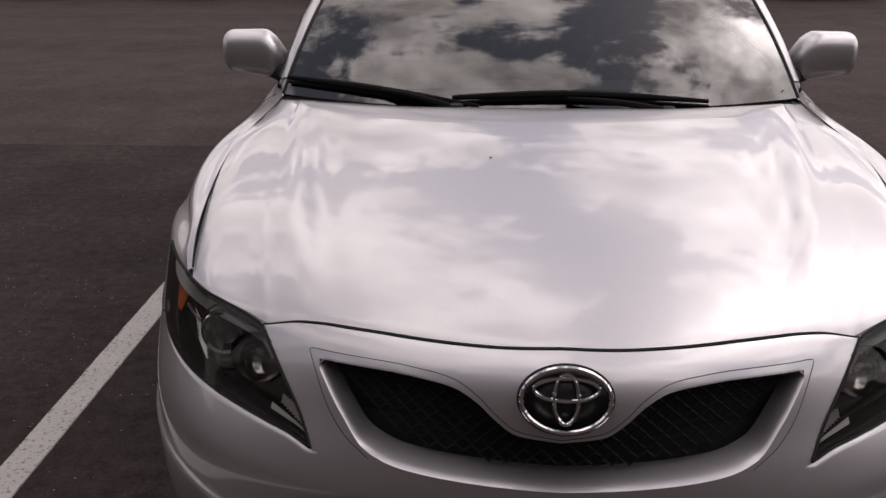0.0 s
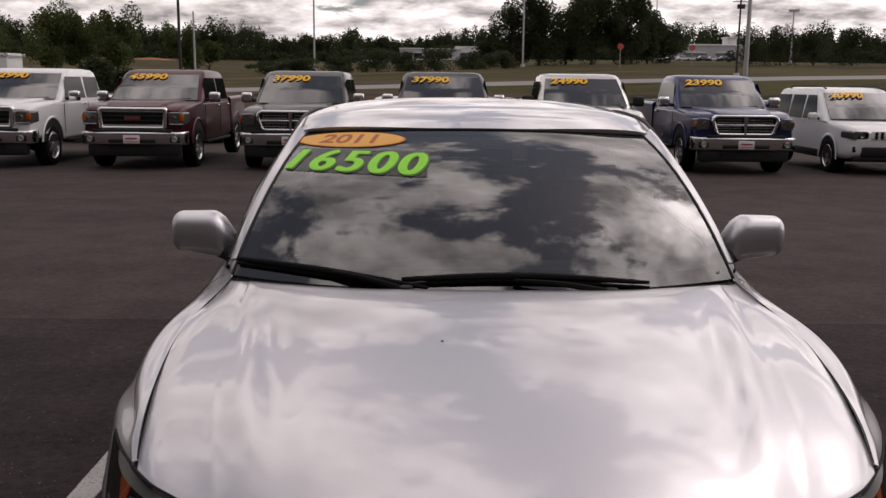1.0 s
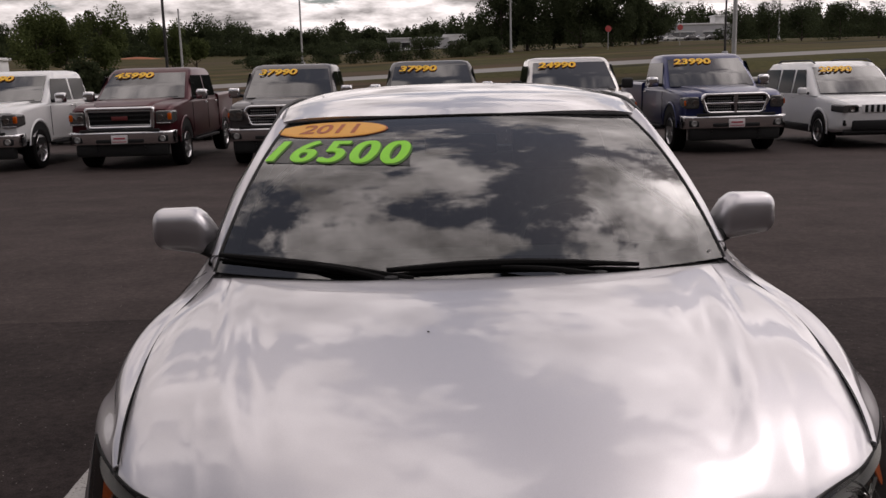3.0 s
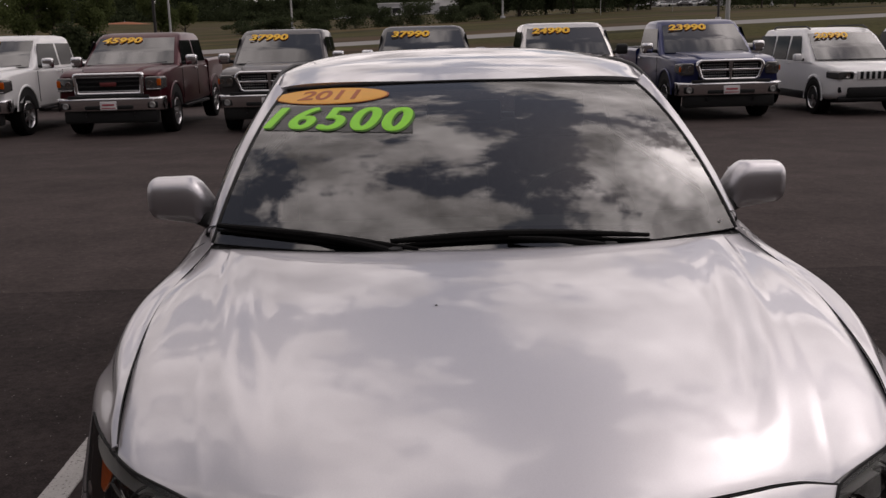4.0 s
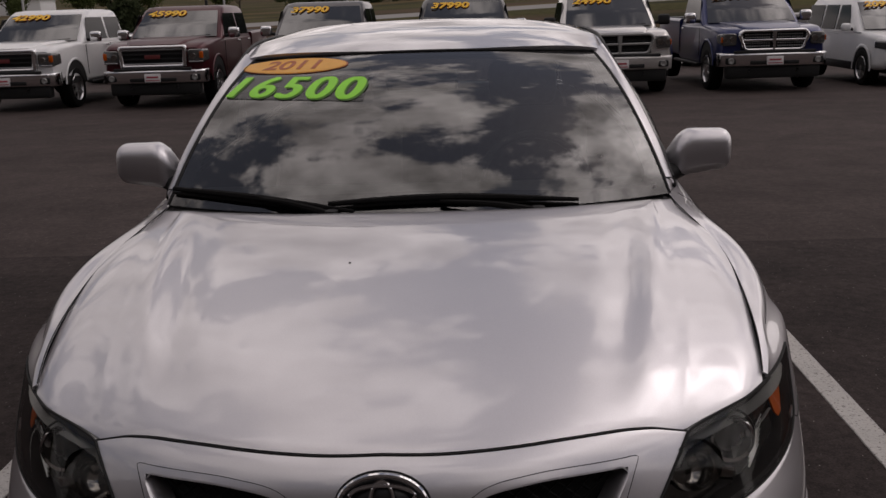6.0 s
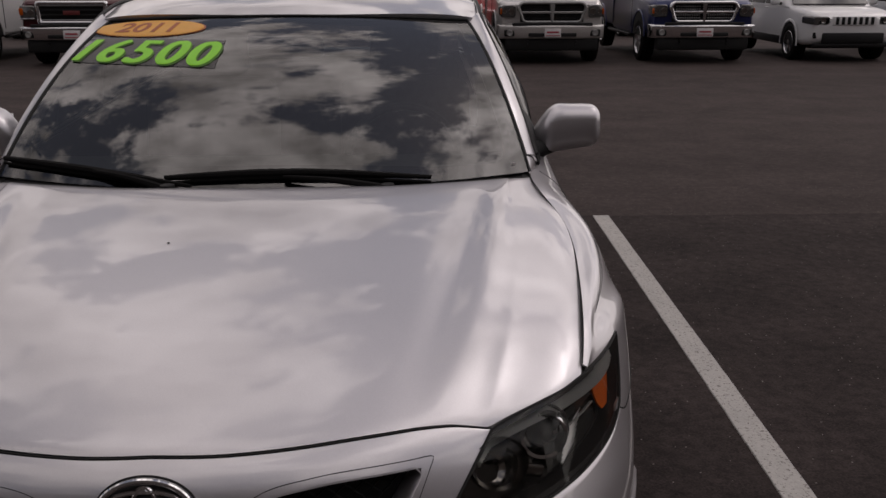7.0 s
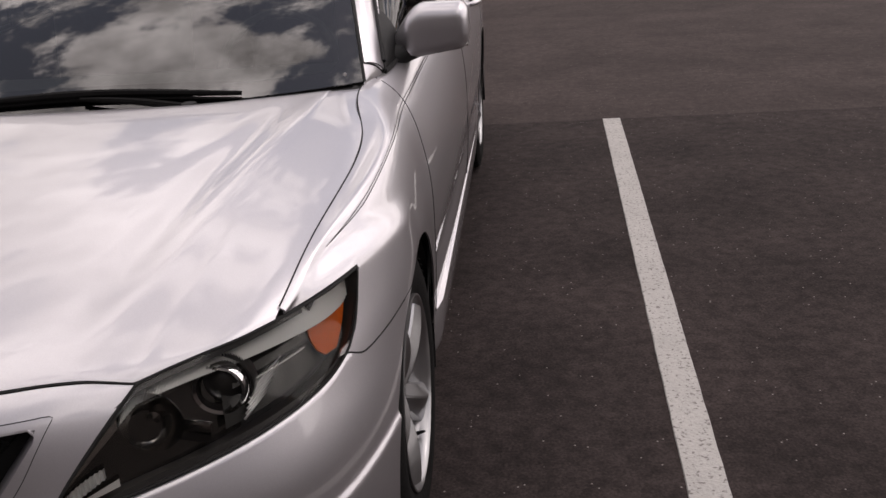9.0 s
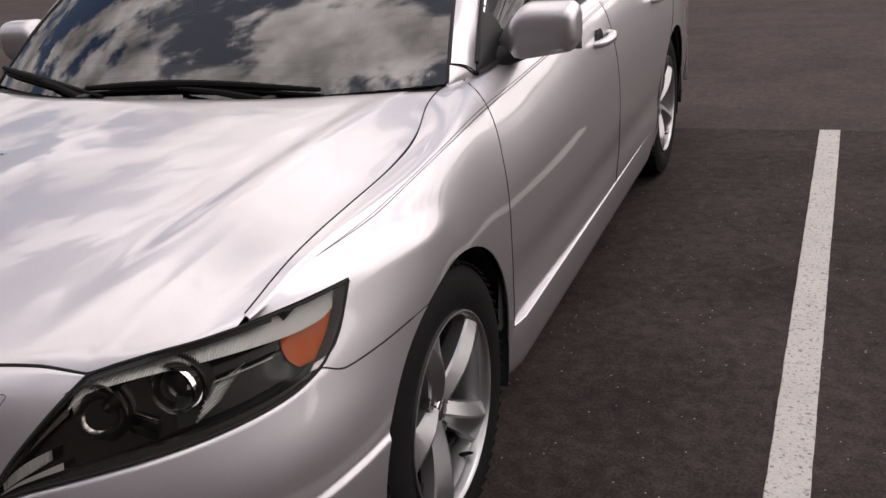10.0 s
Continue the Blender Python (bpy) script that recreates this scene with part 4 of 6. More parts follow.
for sd in (1, -1):
    panel("a_pillar", pillar, 30, 8, M["silver"], sedan, sd, thick=0.006)
    panel("fender_top", cowl_corner, 20, 8, M["silver"], sedan, sd, thick=0.004)
    # thin dark joints between the panels
    joints = [[pillar(0.0, k / 8) for k in range(9)]]
    joints.append([body(y, S_EDGE) for y in np.linspace(0.445, 1.33, 60)])
    for seam, z0, z1 in ((door_front, 0.30, 0.955), (mid_seam, 0.30, 0.99), (rear_seam, 0.30, 1.04)):
        joints.append([body(seam(z), s_at(seam(z), z)) for z in np.linspace(z0, z1, 40)])
    joints.append([nose(a, fender_seam(a) - 0.001) for a in np.linspace(63.6, 79.4, 24)])
    for jn in joints:
        part("panel_gap", tube([(sd * q[0], q[1], q[2]) for q in jn], 0.0015, 6), M["gap"], sedan)
    panel("side_window", house_side(1.50, 2.43, 0.03, 0.94), 24, 12, M["side_glass"], sedan, sd, "dark tinted side window", thick=0)
    panel("side_window", house_side(2.52, 3.30, 0.03, 0.94), 24, 12, M["side_glass"], sedan, sd, "dark tinted side window", thick=0)
    panel("b_pillar", house_side(2.43, 2.52, 0.0, 1.0, 0.002), 4, 12, M["plastic"], sedan, sd, thick=0.01)
    panel("c_pillar", house_side(3.30, 3.94, 0.0, 1.0, 0.001), 24, 12, M["silver"], sedan, sd, thick=0.01)
    panel("window_frame", house_side(1.62, 3.60, 0.93, 1.0, 0.003), 50, 3, M["silver"], sedan, sd, thick=0.012)
    panel("window_frame", house_side(1.45, 1.64, 0.0, 1.0, 0.003), 10, 8, M["plastic"], sedan, sd, "black triangular sail behind the pillar", thick=0.01)
    part("belt_trim", tube([(sd * (body(y, S_EDGE)[0] + 0.004), y, body(y, S_EDGE)[2] + 0.004) for y in np.linspace(1.46, 3.85, 40)], 0.008, 6), M["plastic"], sedan)
    part("roof_moulding", tube([(sd * (rail_x(y) + 0.002), y, rail_z(y) + 0.006) for y in np.linspace(1.47, 3.6, 50)], 0.006, 6), M["plastic"], sedan)

# rear: back light, deck, tail
panel("rear_window", lambda u, v: (lerp(0.585, 0.66, v) * (2 * u - 1), lerp(3.45, 4.12, v), lerp(1.385, 1.075, v) + 0.02 * math.sin(math.pi * v) - 0.03 * (2 * u - 1) ** 2), 20, 12, M["side_glass"], sedan, 1, "tinted rear window", thick=0)
panel("boot_lid", lambda u, v: (lerp(0.70, 0.60, v) * (2 * u - 1), lerp(4.10, 4.72, v), lerp(1.078, 1.07, v) - 0.02 * (2 * u - 1) ** 2), 20, 12, M["silver"], sedan)
panel("tail", lambda u, v: (lerp(0.66, 0.82, min(1, v * 2)) * (2 * u - 1), 4.80 - 0.2 * abs(2 * u - 1) ** 3 - 0.05 * (1 - v), lerp(1.07, 0.25, v)), 24, 14, M["silver"], sedan)
panel("floor_pan", lambda u, v: (0.80 * (2 * u - 1), lerp(0.45, 4.6, v), 0.19), 4, 4, M["gap"], sedan, thick=0.01)

# cowl and wipers
panel("cowl_panel", lambda u, v: Vector((0.725 * (2 * u - 1), hood_rear(abs(0.725 * (2 * u - 1))) - 0.02 + 0.06 * v, 0.953 + 0.004 * v)), 30, 4, M["plastic"], sedan, thick=0.006)


def wiper(keys, arm, bow):
    blade = [screen(lerp(keys[0][0], keys[1][0], i / 16), lerp(keys[0][1], keys[1][1], i / 16) + bow * math.sin(math.pi * i / 16), 0.014) for i in range(17)]
    w = part("wiper", tube(blade, [0.005 + 0.006 * math.sin(math.pi * min(1, 0.1 + i / 18)) for i in range(17)], 8), M["rubber"], sedan, "black windshield wiper")
    strip = [p + Vector((0, -0.004, -0.012)) for p in blade]
    part("wiper_rubber", tube(strip, 0.004, 6), M["rubber"], w)
    a = [screen(lerp(arm[0][0], arm[1][0], i / 10), lerp(arm[0][1], arm[1][1], i / 10), 0.016 + 0.010 * math.sin(math.pi * i / 10)) for i in range(11)]
    part("wiper_arm", tube(a, [0.011 - 0.0006 * i for i in range(11)], 8), M["rubber"], w)
    part("wiper_pivot", lathe([(-0.02, 0.02), (0.012, 0.018), (0.016, 0.0)], 16, "z", at=a[0]), M["plastic"], w)


wiper(((-0.99, 0.060), (-0.22, -0.005)), ((-0.30, -0.02), (-0.62, 0.040)), 0.014)
wiper(((-0.32, 0.024), (0.62, 0.004)), ((0.46, -0.03), (0.10, 0.026)), 0.030)
# washer nozzle and a speck of inspection tag in the corner of the glass
part("corner_tag", lathe([(0, 0.0), (0, 0.004), (0.002, 0.004), (0.002, 0)], 10, "y", at=screen(0.944, 0.033, 0.004)), M["plate"], ws, "tiny white dot")

# ---------------- mirrors
for sd in (1, -1):
    loops = []
    for i in range(21):
        t = i / 20
        t = 1 - (1 - t) ** 1.6
        x = lerp(0.762, 0.967, t)
        end = math.sqrt(max(0.0, 1 - max(0, (t - 0.86) / 0.14) ** 2))
        top = lerp(1.026, 1.112, math.sin(math.pi / 2 * min(1, t / 0.42))) - 0.006 * t
        low = lerp(0.982, lerp(0.957, 0.984, t), math.sin(math.pi / 2 * min(1, t / 0.2)))
        zc, hz = (top + low) / 2, (top - low) / 2 * (0.45 + 0.55 * end)
        dy = 0.058 * (0.45 + 0.55 * end) * min(1, 0.55 + 2 * t)
        yc = 1.640 + 0.02 * t
        loop = []
        for k in range(28):
            a = 2 * math.pi * k / 28
            c, s_ = math.cos(a), math.sin(a)
            yy = math.copysign(abs(c) ** (0.5 if c > 0 else 0.8), c) * dy
            zz = math.copysign(abs(s_) ** 0.62, s_) * hz
            loop.append((sd * x, yc + yy, zc + zz))
        loops.append(loop)
    mir = part("wing_mirror", loft(loops), M["silver"], sedan, "silver wing mirror housing")
    foot = tube([(sd * 0.755, 1.60, 0.975), (sd * 0.79, 1.62, 0.985), (sd * 0.83, 1.64, 0.995)], [0.035, 0.03, 0.028], 12)
    part("mirror_foot", foot, M["plastic"], mir)
    gl = box(0.15, 0.004, 0.105, (sd * 0.885, 1.705, 1.03), 0.02)
    part("mirror_glass", gl, M["chrome"], mir)

# a chip in the hood's paint
part("paint_chip", lathe([(0.0, 0.0), (0.0, 0.0035), (0.0012, 0.002), (0.0012, 0)], 8, "z", at=(-0.124, 0.786, body(0.786, 0.9)[2] + 0.001)), M["gap"], hood, "tiny dark chip")

# dark joint along the hood's leading edge
lead = [nose(abs(a), hood_front(abs(a)) - 0.0012) for a in np.linspace(-36.4, 36.4, 70)]
part("panel_gap", tube([(math.copysign(q[0], k - 34.5), q[1] + 0.002, q[2]) for k, q in enumerate(lead)], 0.0016, 6), M["gap"], sedan)

# ---------------- grille, badge
def grille_frame(u, v):
    """Rounded lip round the grille opening: u round half the outline from top centre to bottom centre, v into the car."""
    if u < 0.5:
        ph = lerp(0, 27, u * 2)
        z = grille_top(ph) + 0.004 * (1 - 2.2 * v)
    else:
        ph = lerp(27, 0, (u - 0.5) * 2)
        z = grille_low(ph) - 0.006 * (1 - 2.2 * v)
    x, y, _ = nose(ph * (1 - 0.02 * v), z)
    return x, y + 0.055 * v**1.5, z


bead_side = curve_of((0, 28.5), (0.25, 26.6), (0.5, 24.4), (0.75, 21.6), (1, 18.0))
bead_drop = curve_of((0, 0.742), (0.25, 0.706), (0.5, 0.667), (0.75, 0.630), (1, 0.600))


def grille_line(sd):
    """Dark line for the shade along the grille surround's shallow raised bead and outer corner."""
    pts = [nose(ph, grille_top(min(ph, 27)) + lerp(0.008, 0.0165, min(1, ph / 12))) for ph in np.linspace(0.0, 27.6, 48)]
    pts += [nose(28.3, 0.7475), nose(28.6, 0.7455)]
    pts += [nose(bead_side(i / 18), bead_drop(i / 18)) for i in range(19)]
    return [(sd * x, y + 0.0004, z) for x, y, z in pts]


grille = part("grille", sheet(lambda u, v: Vector((lerp(-0.42, 0.42, u), nose(abs(lerp(-27, 27, u)), 0.67)[1] + 0.062, lerp(0.56, 0.75, v))), 30, 8), M["gap"], sedan, "black mesh grille")
for sd in (1, -1):
    part("surround_shade_line", tube(grille_line(sd), 0.0009, 5), M["gap"], sedan)
front_panel("grille_lip", grille_frame, 80, 5, M["silver"], grille, thick=0.003)
# mesh of bars: flat horizontal waves crossed by short slanting bars
bars = bmesh.new()
DZ, DX = 0.0122, 0.029


def in_grille(x, z):
    ph = math.degrees(math.asin(min(abs(x) / 0.885, 1)))
    return ph < 26.6 and grille_low(ph) + 0.017 < z < grille_top(ph) + 0.006


rows = int(0.2 / DZ) + 1
for r in range(rows):
    z0 = 0.575 + r * DZ
    for c in range(-17, 18):
        x0 = (c + 0.5 * (r % 2)) * DX
        for dx, dz in ((-DX / 2, DZ), (DX / 2, DZ)):
            xm, zm = x0 + dx / 2, z0 + dz / 2
            if in_grille(xm, zm):
                ph = math.degrees(math.asin(min(abs(xm) / 0.885, 1)))
                y = nose(ph, zm)[1] + 0.034
                slope = (nose(ph + 2, zm)[1] - nose(ph, zm)[1]) / 0.03 * math.copysign(1, xm)
                tube([(x0, y - slope * dx / 2, z0), (x0 + dx, y + slope * dx / 2, z0 + dz)], 0.0022, 4, bars)
tagged(part("grille_mesh", bars, M["grille_black"], grille, "black diamond mesh"), kind="stuff")

# badge: chrome oval with two crossed ovals on a dark disc
BC, BT = Vector((0.006, 0.072, 0.730)), radians(-14)


def oval(a, b, cx=0, cz=0, n=48, y=0.0):
    out = []
    for k in range(n):
        t = 2 * math.pi * k / n
        x, z = cx + a * math.cos(t), cz + b * math.sin(t)
        out.append(BC + Matrix.Rotation(BT, 3, "X") @ Vector((x, y + 6.0 * 0.11 * x * x, z)))
    return out


badge_disc = bmesh.new()
cv = badge_disc.verts.new(BC)
ring = [badge_disc.verts.new(p) for p in oval(0.069, 0.050)]
for i in range(48):
    badge_disc.faces.new((cv, ring[i], ring[(i + 1) % 48]))
badge = part("badge", badge_disc, M["lamp_black"], sedan, "oval chrome badge on a black disc")
md = badge.modifiers.new("thickness", "SOLIDIFY")
md.thickness = 0.012
for a, b, cx, cz, r in ((0.0715, 0.0525, 0, 0, 0.0046), (0.052, 0.0185, 0, 0.018, 0.0036), (0.0195, 0.041, 0, 0.002, 0.0036)):
    part("badge_ring", tube(oval(a, b, cx, cz, 48, -0.006), r, 8, closed=True), M["chrome"], badge)
part("badge_edge", tube(oval(0.077, 0.058, 0, 0, 48, 0.0), 0.002, 6, closed=True), M["gap"], badge)


# ---------------- head lamps
def lamp_bounds(ph):
    t = lamp_in(ph) if ph < 36.5 else lamp_top(ph)
    return lamp_low(ph), t


def lamp_skin(inset, ph0=25.3, ph1=66.6, f0=0.0, f1=1.0):
    def f(u, v):
        ph = lerp(ph0, ph1, u)
        lo, hi = lamp_bounds(ph)
        z = lerp(lo, hi, lerp(f0, f1, v))
        x, y, z = nose(ph, z)
        n = Vector((x / 0.885, -(0.9 - min(y, 0.85)) / 0.9, 0.25)).normalized()
        return Vector((x, y, z)) - n * inset
    return f


for sd in (1, -1):
    lamp = panel("headlamp", lamp_skin(0.055, f0=0.02, f1=0.98), 40, 12, M["lamp_smoke"], sedan, sd, "clear headlamp with a projector, ribbed reflectors and amber marker", thick=0.003)
    ln = panel("lamp_lens", lamp_skin(-0.002), 60, 14, M["lens"], lamp, sd, thick=0)
    ln.visible_shadow = False
    # the rim: bucket wall between lens and housing
    def wall(u, v, top):
        ph = lerp(25.3, 66.6, u)
        return lamp_skin(0.0 + 0.056 * v)(u, top)
    panel("lamp_rim", lambda u, v: wall(u, v, 0.985), 50, 3, M["lamp_grey"], lamp, sd, thick=0.002, inside=True)
    panel("lamp_rim", lambda u, v: wall(u, v, 0.015), 50, 3, M["lamp_black"], lamp, sd, thick=0.002, inside=True)
    edge = [lamp_skin(-0.001)(i / 60, 1.0) for i in range(61)] + [lamp_skin(-0.001)(1 - i / 60, 0.0) for i in range(61)]
    part("lamp_gasket", tube([(sd * p[0], p[1], p[2]) for p in edge], 0.0026, 6, closed=True), M["gap"], lamp)
    # black margins printed inside the lens
    panel("lamp_border", lamp_skin(0.004, 25.6, 57.0, 0.92, 1.0), 40, 3, M["lamp_black"], lamp, sd, "black lens margin", thick=0)
    panel("lamp_border", lamp_skin(0.004, 25.6, 65.8, 0.0, 0.075), 50, 3, M["lamp_black"], lamp, sd, "black lens margin", thick=0)
    # projector: chrome ring, dark glass ball
    pc = Vector((0.629, 0.340, 0.704))
    fwd = Vector((0.10, -1, 0.05)).normalized()
    q = fwd.to_track_quat("Z", "Y").to_matrix().to_4x4()

    def placed(bm, c=pc, qq=q):
        bmesh.ops.transform(bm, matrix=Matrix.Translation(c) @ qq, verts=bm.verts)
        for vtx in bm.verts:
            vtx.co.x *= sd
        bmesh.ops.recalc_face_normals(bm, faces=bm.faces)
        return bm

    part("projector_ring", placed(lathe([(-0.03, 0.046), (0.0, 0.045), (0.006, 0.042), (0.004, 0.036), (-0.008, 0.033), (-0.03, 0.031)], 36, "z")), M["chrome"], lamp, "chrome projector ring")
    part("projector_lens", placed(lathe([(-0.022, 0.033), (-0.013, 0.025), (-0.006, 0.014), (-0.003, 0.0)], 32, "z")), M["lamp_black"], lamp)
    part("projector_shroud", placed(lathe([(-0.04, 0.054), (-0.02, 0.053), (-0.016, 0.051), (-0.02, 0.046)], 36, "z")), M["lamp_black"], lamp)
    # high beam bowl nearer the badge
    hb_c = Vector((0.545, 0.262, 0.694))
    part("high_beam_bowl", placed(lathe([(0.0, 0.050), (-0.008, 0.047), (-0.022, 0.038), (-0.032, 0.024), (-0.036, 0.012), (-0.016, 0.010), (-0.012, 0.0)], 32, "z"), hb_c), M["lamp_bowl"], lamp, "clear reflector bowl")
    # bright ribbed strip under the upper edge
    ribs = bmesh.new()
    N = 170
    prev = None
    for i in range(N + 1):
        u = lerp(0.24, 0.985, i / N)
        lift = 0.008 if i % 2 else 0.013
        low = lerp(0.80, 0.60, max(0, (u - 0.35) / 0.65) ** 1.4)
        a = lamp_skin(lift + 0.013)(u, lerp(0.90, 0.97, u))
        b = lamp_skin(lift)(u - 0.022, low)
        cur = [ribs.verts.new((sd * a[0], a[1], a[2])), ribs.verts.new((sd * b[0], b[1], b[2]))]
        if prev:
            ribs.faces.new((prev[0], prev[1], cur[1], cur[0]))
        prev = cur
    part("ribbed_reflector", ribs, M["lamp_chrome"], lamp, "bright ribbed reflector strip", smooth=False)
    # inner chrome flash along the low edge, dim bands, a ledge under the ribs
    panel("lamp_bezel", lamp_skin(0.020, 26.5, 33.5, 0.10, 0.20), 14, 3, M["lamp_chrome"], lamp, sd, thick=0.002)
    flute = bmesh.new()
    prev = None
    for i in range(23):
        ends = [lamp_skin(0.020 if i % 2 else 0.026)(lerp(0.035, 0.17, i / 22), lerp(a, b, i / 22)) for a, b in ((0.22, 0.30), (0.66, 0.46))]
        cur = [flute.verts.new((sd * p[0], p[1], p[2])) for p in ends]
        if prev:
            flute.faces.new((prev[0], prev[1], cur[1], cur[0]))
        prev = cur
    part("fluted_reflector", flute, M["lamp_chrome"], lamp, "fluted chrome corner", smooth=False)
    panel("lamp_bezel", lamp_skin(0.026, 26.4, 34.5, 0.74, 0.88), 14, 3, M["lamp_bowl"], lamp, sd, thick=0)
    panel("lamp_bezel", lamp_skin(0.026, 47.5, 59.0, 0.54, 0.64), 16, 5, M["lamp_dark"], lamp, sd, thick=0)
    panel("lamp_bezel", lamp_skin(0.036, 46.5, 60.5, 0.12, 0.48), 16, 6, M["lamp_dark"], lamp, sd, thick=0)
    panel("lamp_ledge", lamp_skin(0.018, 50.0, 57.5, 0.485, 0.50), 20, 1, M["lamp_grey"], lamp, sd, thick=0.006)
    panel("lamp_ledge", lamp_skin(0.022, 47.6, 48.5, 0.50, 0.70), 3, 5, M["lamp_chrome"], lamp, sd, thick=0.003)
    # fan of bright flutes beside the projector
    for k in range(7):
        f0 = lerp(0.14, 0.40, k / 6)
        lo_p = lamp_skin(0.026)((48.6 + 0.25 * k - 25.3) / 41.3, f0)
        hi_p = lamp_skin(0.020)((51.6 + 0.42 * k - 25.3) / 41.3, f0 + 0.16)
        part("fluted_reflector", tube([(sd * p[0], p[1], p[2]) for p in (lo_p, lo_p.lerp(hi_p, 0.5), hi_p)], [0.0022, 0.0018, 0.0006], 5), M["lamp_chrome"], lamp)
    amber_in = curve_of((0.683, 61.2), (0.700, 59.6), (0.732, 58.6), (0.750, 60.6), (0.770, 64.6))
    amber_out = curve_of((0.683, 63.3), (0.72, 64.8), (0.770, 65.8))

    def amber_skin(u, v):
        z = lerp(0.683, 0.770, v)
        x, y, z = nose(lerp(amber_in(z), amber_out(z), u), z)
        return Vector((x, y, z)) - Vector((x / 0.885, -(0.9 - min(y, 0.85)) / 0.9, 0.25)).normalized() * 0.022

    panel("amber_marker", amber_skin, 12, 16, M["amber"], lamp, sd, "amber side marker", thick=0.003)
    shield = box(0.050, 0.036, 0.012, (0, 0, 0), 0.005, 2, Euler((0, 0, radians(-12))).to_matrix())
    part("bulb_shield", placed(shield, Vector((0.598, 0.296, 0.657))), M["lamp_bowl"], lamp, "mirrored bulb shield")

# ---------------- wheels
def alloy_wheel(name, at, sd):
    w = new(name)
    w.parent = sedan
    w.matrix_basis = Matrix.Translation(at)
    x0 = -0.215
    tyre_prof = [(x0 + 0.012, 0.222), (x0 + 0.002, 0.255), (x0, 0.285), (x0 + 0.012, 0.318), (x0 + 0.03, 0.331), (x0 + 0.06, 0.335), (-0.06, 0.335), (-0.03, 0.331), (-0.012, 0.318), (0.0, 0.285), (-0.002, 0.255), (-0.010, 0.228), (-0.014, 0.222)]
    def sided(bm):
        for vtx in bm.verts:
            vtx.co.x *= sd
        bmesh.ops.recalc_face_normals(bm, faces=bm.faces)
        return bm
    tyre = part("tyre", sided(lathe(tyre_prof, 72, close=True)), M["rubber"], w, "black tyre with siped shoulder blocks")
    # shoulder blocks
    tread = bmesh.new()
    for k in range(64):
        a = 2 * math.pi * k / 64
        b2 = box(0.05, 0.022, 0.006, (0, 0, 0), 0.002, 1)
        m = Matrix.Rotation(a, 4, "X") @ Matrix.Translation((-0.034, 0, 0.3318)) @ Matrix.Rotation(radians(14), 4, "Y") @ Matrix.Rotation(radians(18), 4, "Z")
        bmesh.ops.transform(b2, matrix=m, verts=b2.verts)
        tmp = bpy.data.meshes.new("t")
        b2.to_mesh(tmp)
        b2.free()
        tread.from_mesh(tmp)
        bpy.data.meshes.remove(tmp)
    part("tread", sided(tread), M["rubber"], tyre)
    rim = part("rim", sided(lathe([(-0.030, 0.212), (-0.012, 0.2145), (-0.006, 0.218), (-0.003, 0.222), (-0.004, 0.2255), (-0.02, 0.226)], 72)), M["alloy"], w, "silver five-spoke alloy rim")
    part("rim_barrel", sided(lathe([(-0.20, 0.215), (-0.18, 0.200), (-0.07, 0.200), (-0.030, 0.212)], 72)), M["alloy"], rim)
    part("brake_disc", sided(lathe([(-0.105, 0.0), (-0.105, 0.145), (-0.115, 0.148), (-0.125, 0.145), (-0.125, 0)], 40)), M["disc"], w)
    part("wheel_back", sided(lathe([(-0.17, 0.0), (-0.17, 0.215)], 40)), M["gap"], w)
    # five faceted spokes: a sharp ridge between two falling facets, widening to the rim
    for k in range(5):
        sp = bmesh.new()
        cols = []
        for i in range(11):
            t = i / 10
            r = lerp(0.020, 0.2135, t)
            half = lerp(0.026, 0.050, t**1.3)
            top = lerp(-0.044, -0.008, t) + 0.008 * math.sin(math.pi * t)
            low = top - lerp(0.060, 0.045, t)
            rise = 0.018 * math.sin(math.pi * min(1, 0.22 + t * 0.78)) ** 0.8
            rx = half * lerp(0.35, -0.35, t)
            cols.append([(low, -half, r), (top - 0.016, -half, r), (top - 0.010, -half * 0.90, r), (top + rise * 0.5, rx - 0.003, r), (top + rise * 0.5, rx + 0.003, r), (top - 0.014, half * 0.90, r), (top - 0.018, half, r), (low, half, r)])
        g = [[sp.verts.new(p) for p in c] for c in cols]
        for a, b in zip(g, g[1:]):
            for j in range(7):
                sp.faces.new((a[j], a[j + 1], b[j + 1], b[j]))
        bmesh.ops.rotate(sp, cent=(0, 0, 0), matrix=Matrix.Rotation(2 * math.pi * k / 5 + 0.27, 3, "X"), verts=sp.verts)
        part("spoke", sided(sp), M["alloy"], rim, crease=19)
    part("hub", sided(lathe([(-0.09, 0.060), (-0.056, 0.058), (-0.050, 0.046), (-0.048, 0.02)], 40)), M["alloy"], rim)
    part("centre_cap", sided(lathe([(-0.046, 0.030), (-0.040, 0.029), (-0.037, 0.025), (-0.036, 0.0)], 32)), M["chrome"], rim)
    for k in range(5):
        a = 2 * math.pi * (k + 0.5) / 5 + 0.27
        at = (0, 0.055 * math.sin(a) * -1, 0.055 * math.cos(a))
        part("lug_pocket", sided(lathe([(-0.043, 0.0150), (-0.0425, 0.0135), (-0.060, 0.0125), (-0.060, 0)], 16, at=at)), M["disc"], rim)
        part("lug_nut", sided(lathe([(-0.062, 0.0095), (-0.050, 0.009), (-0.047, 0.0)], 6, at=at)), M["chrome"], rim)
    part("valve_stem", sided(tube([(-0.050, 0.098, -0.188), (-0.026, 0.091, -0.174), (-0.012, 0.088, -0.168)], [0.006, 0.005, 0.003], 8)), M["plastic"], rim)
    return w


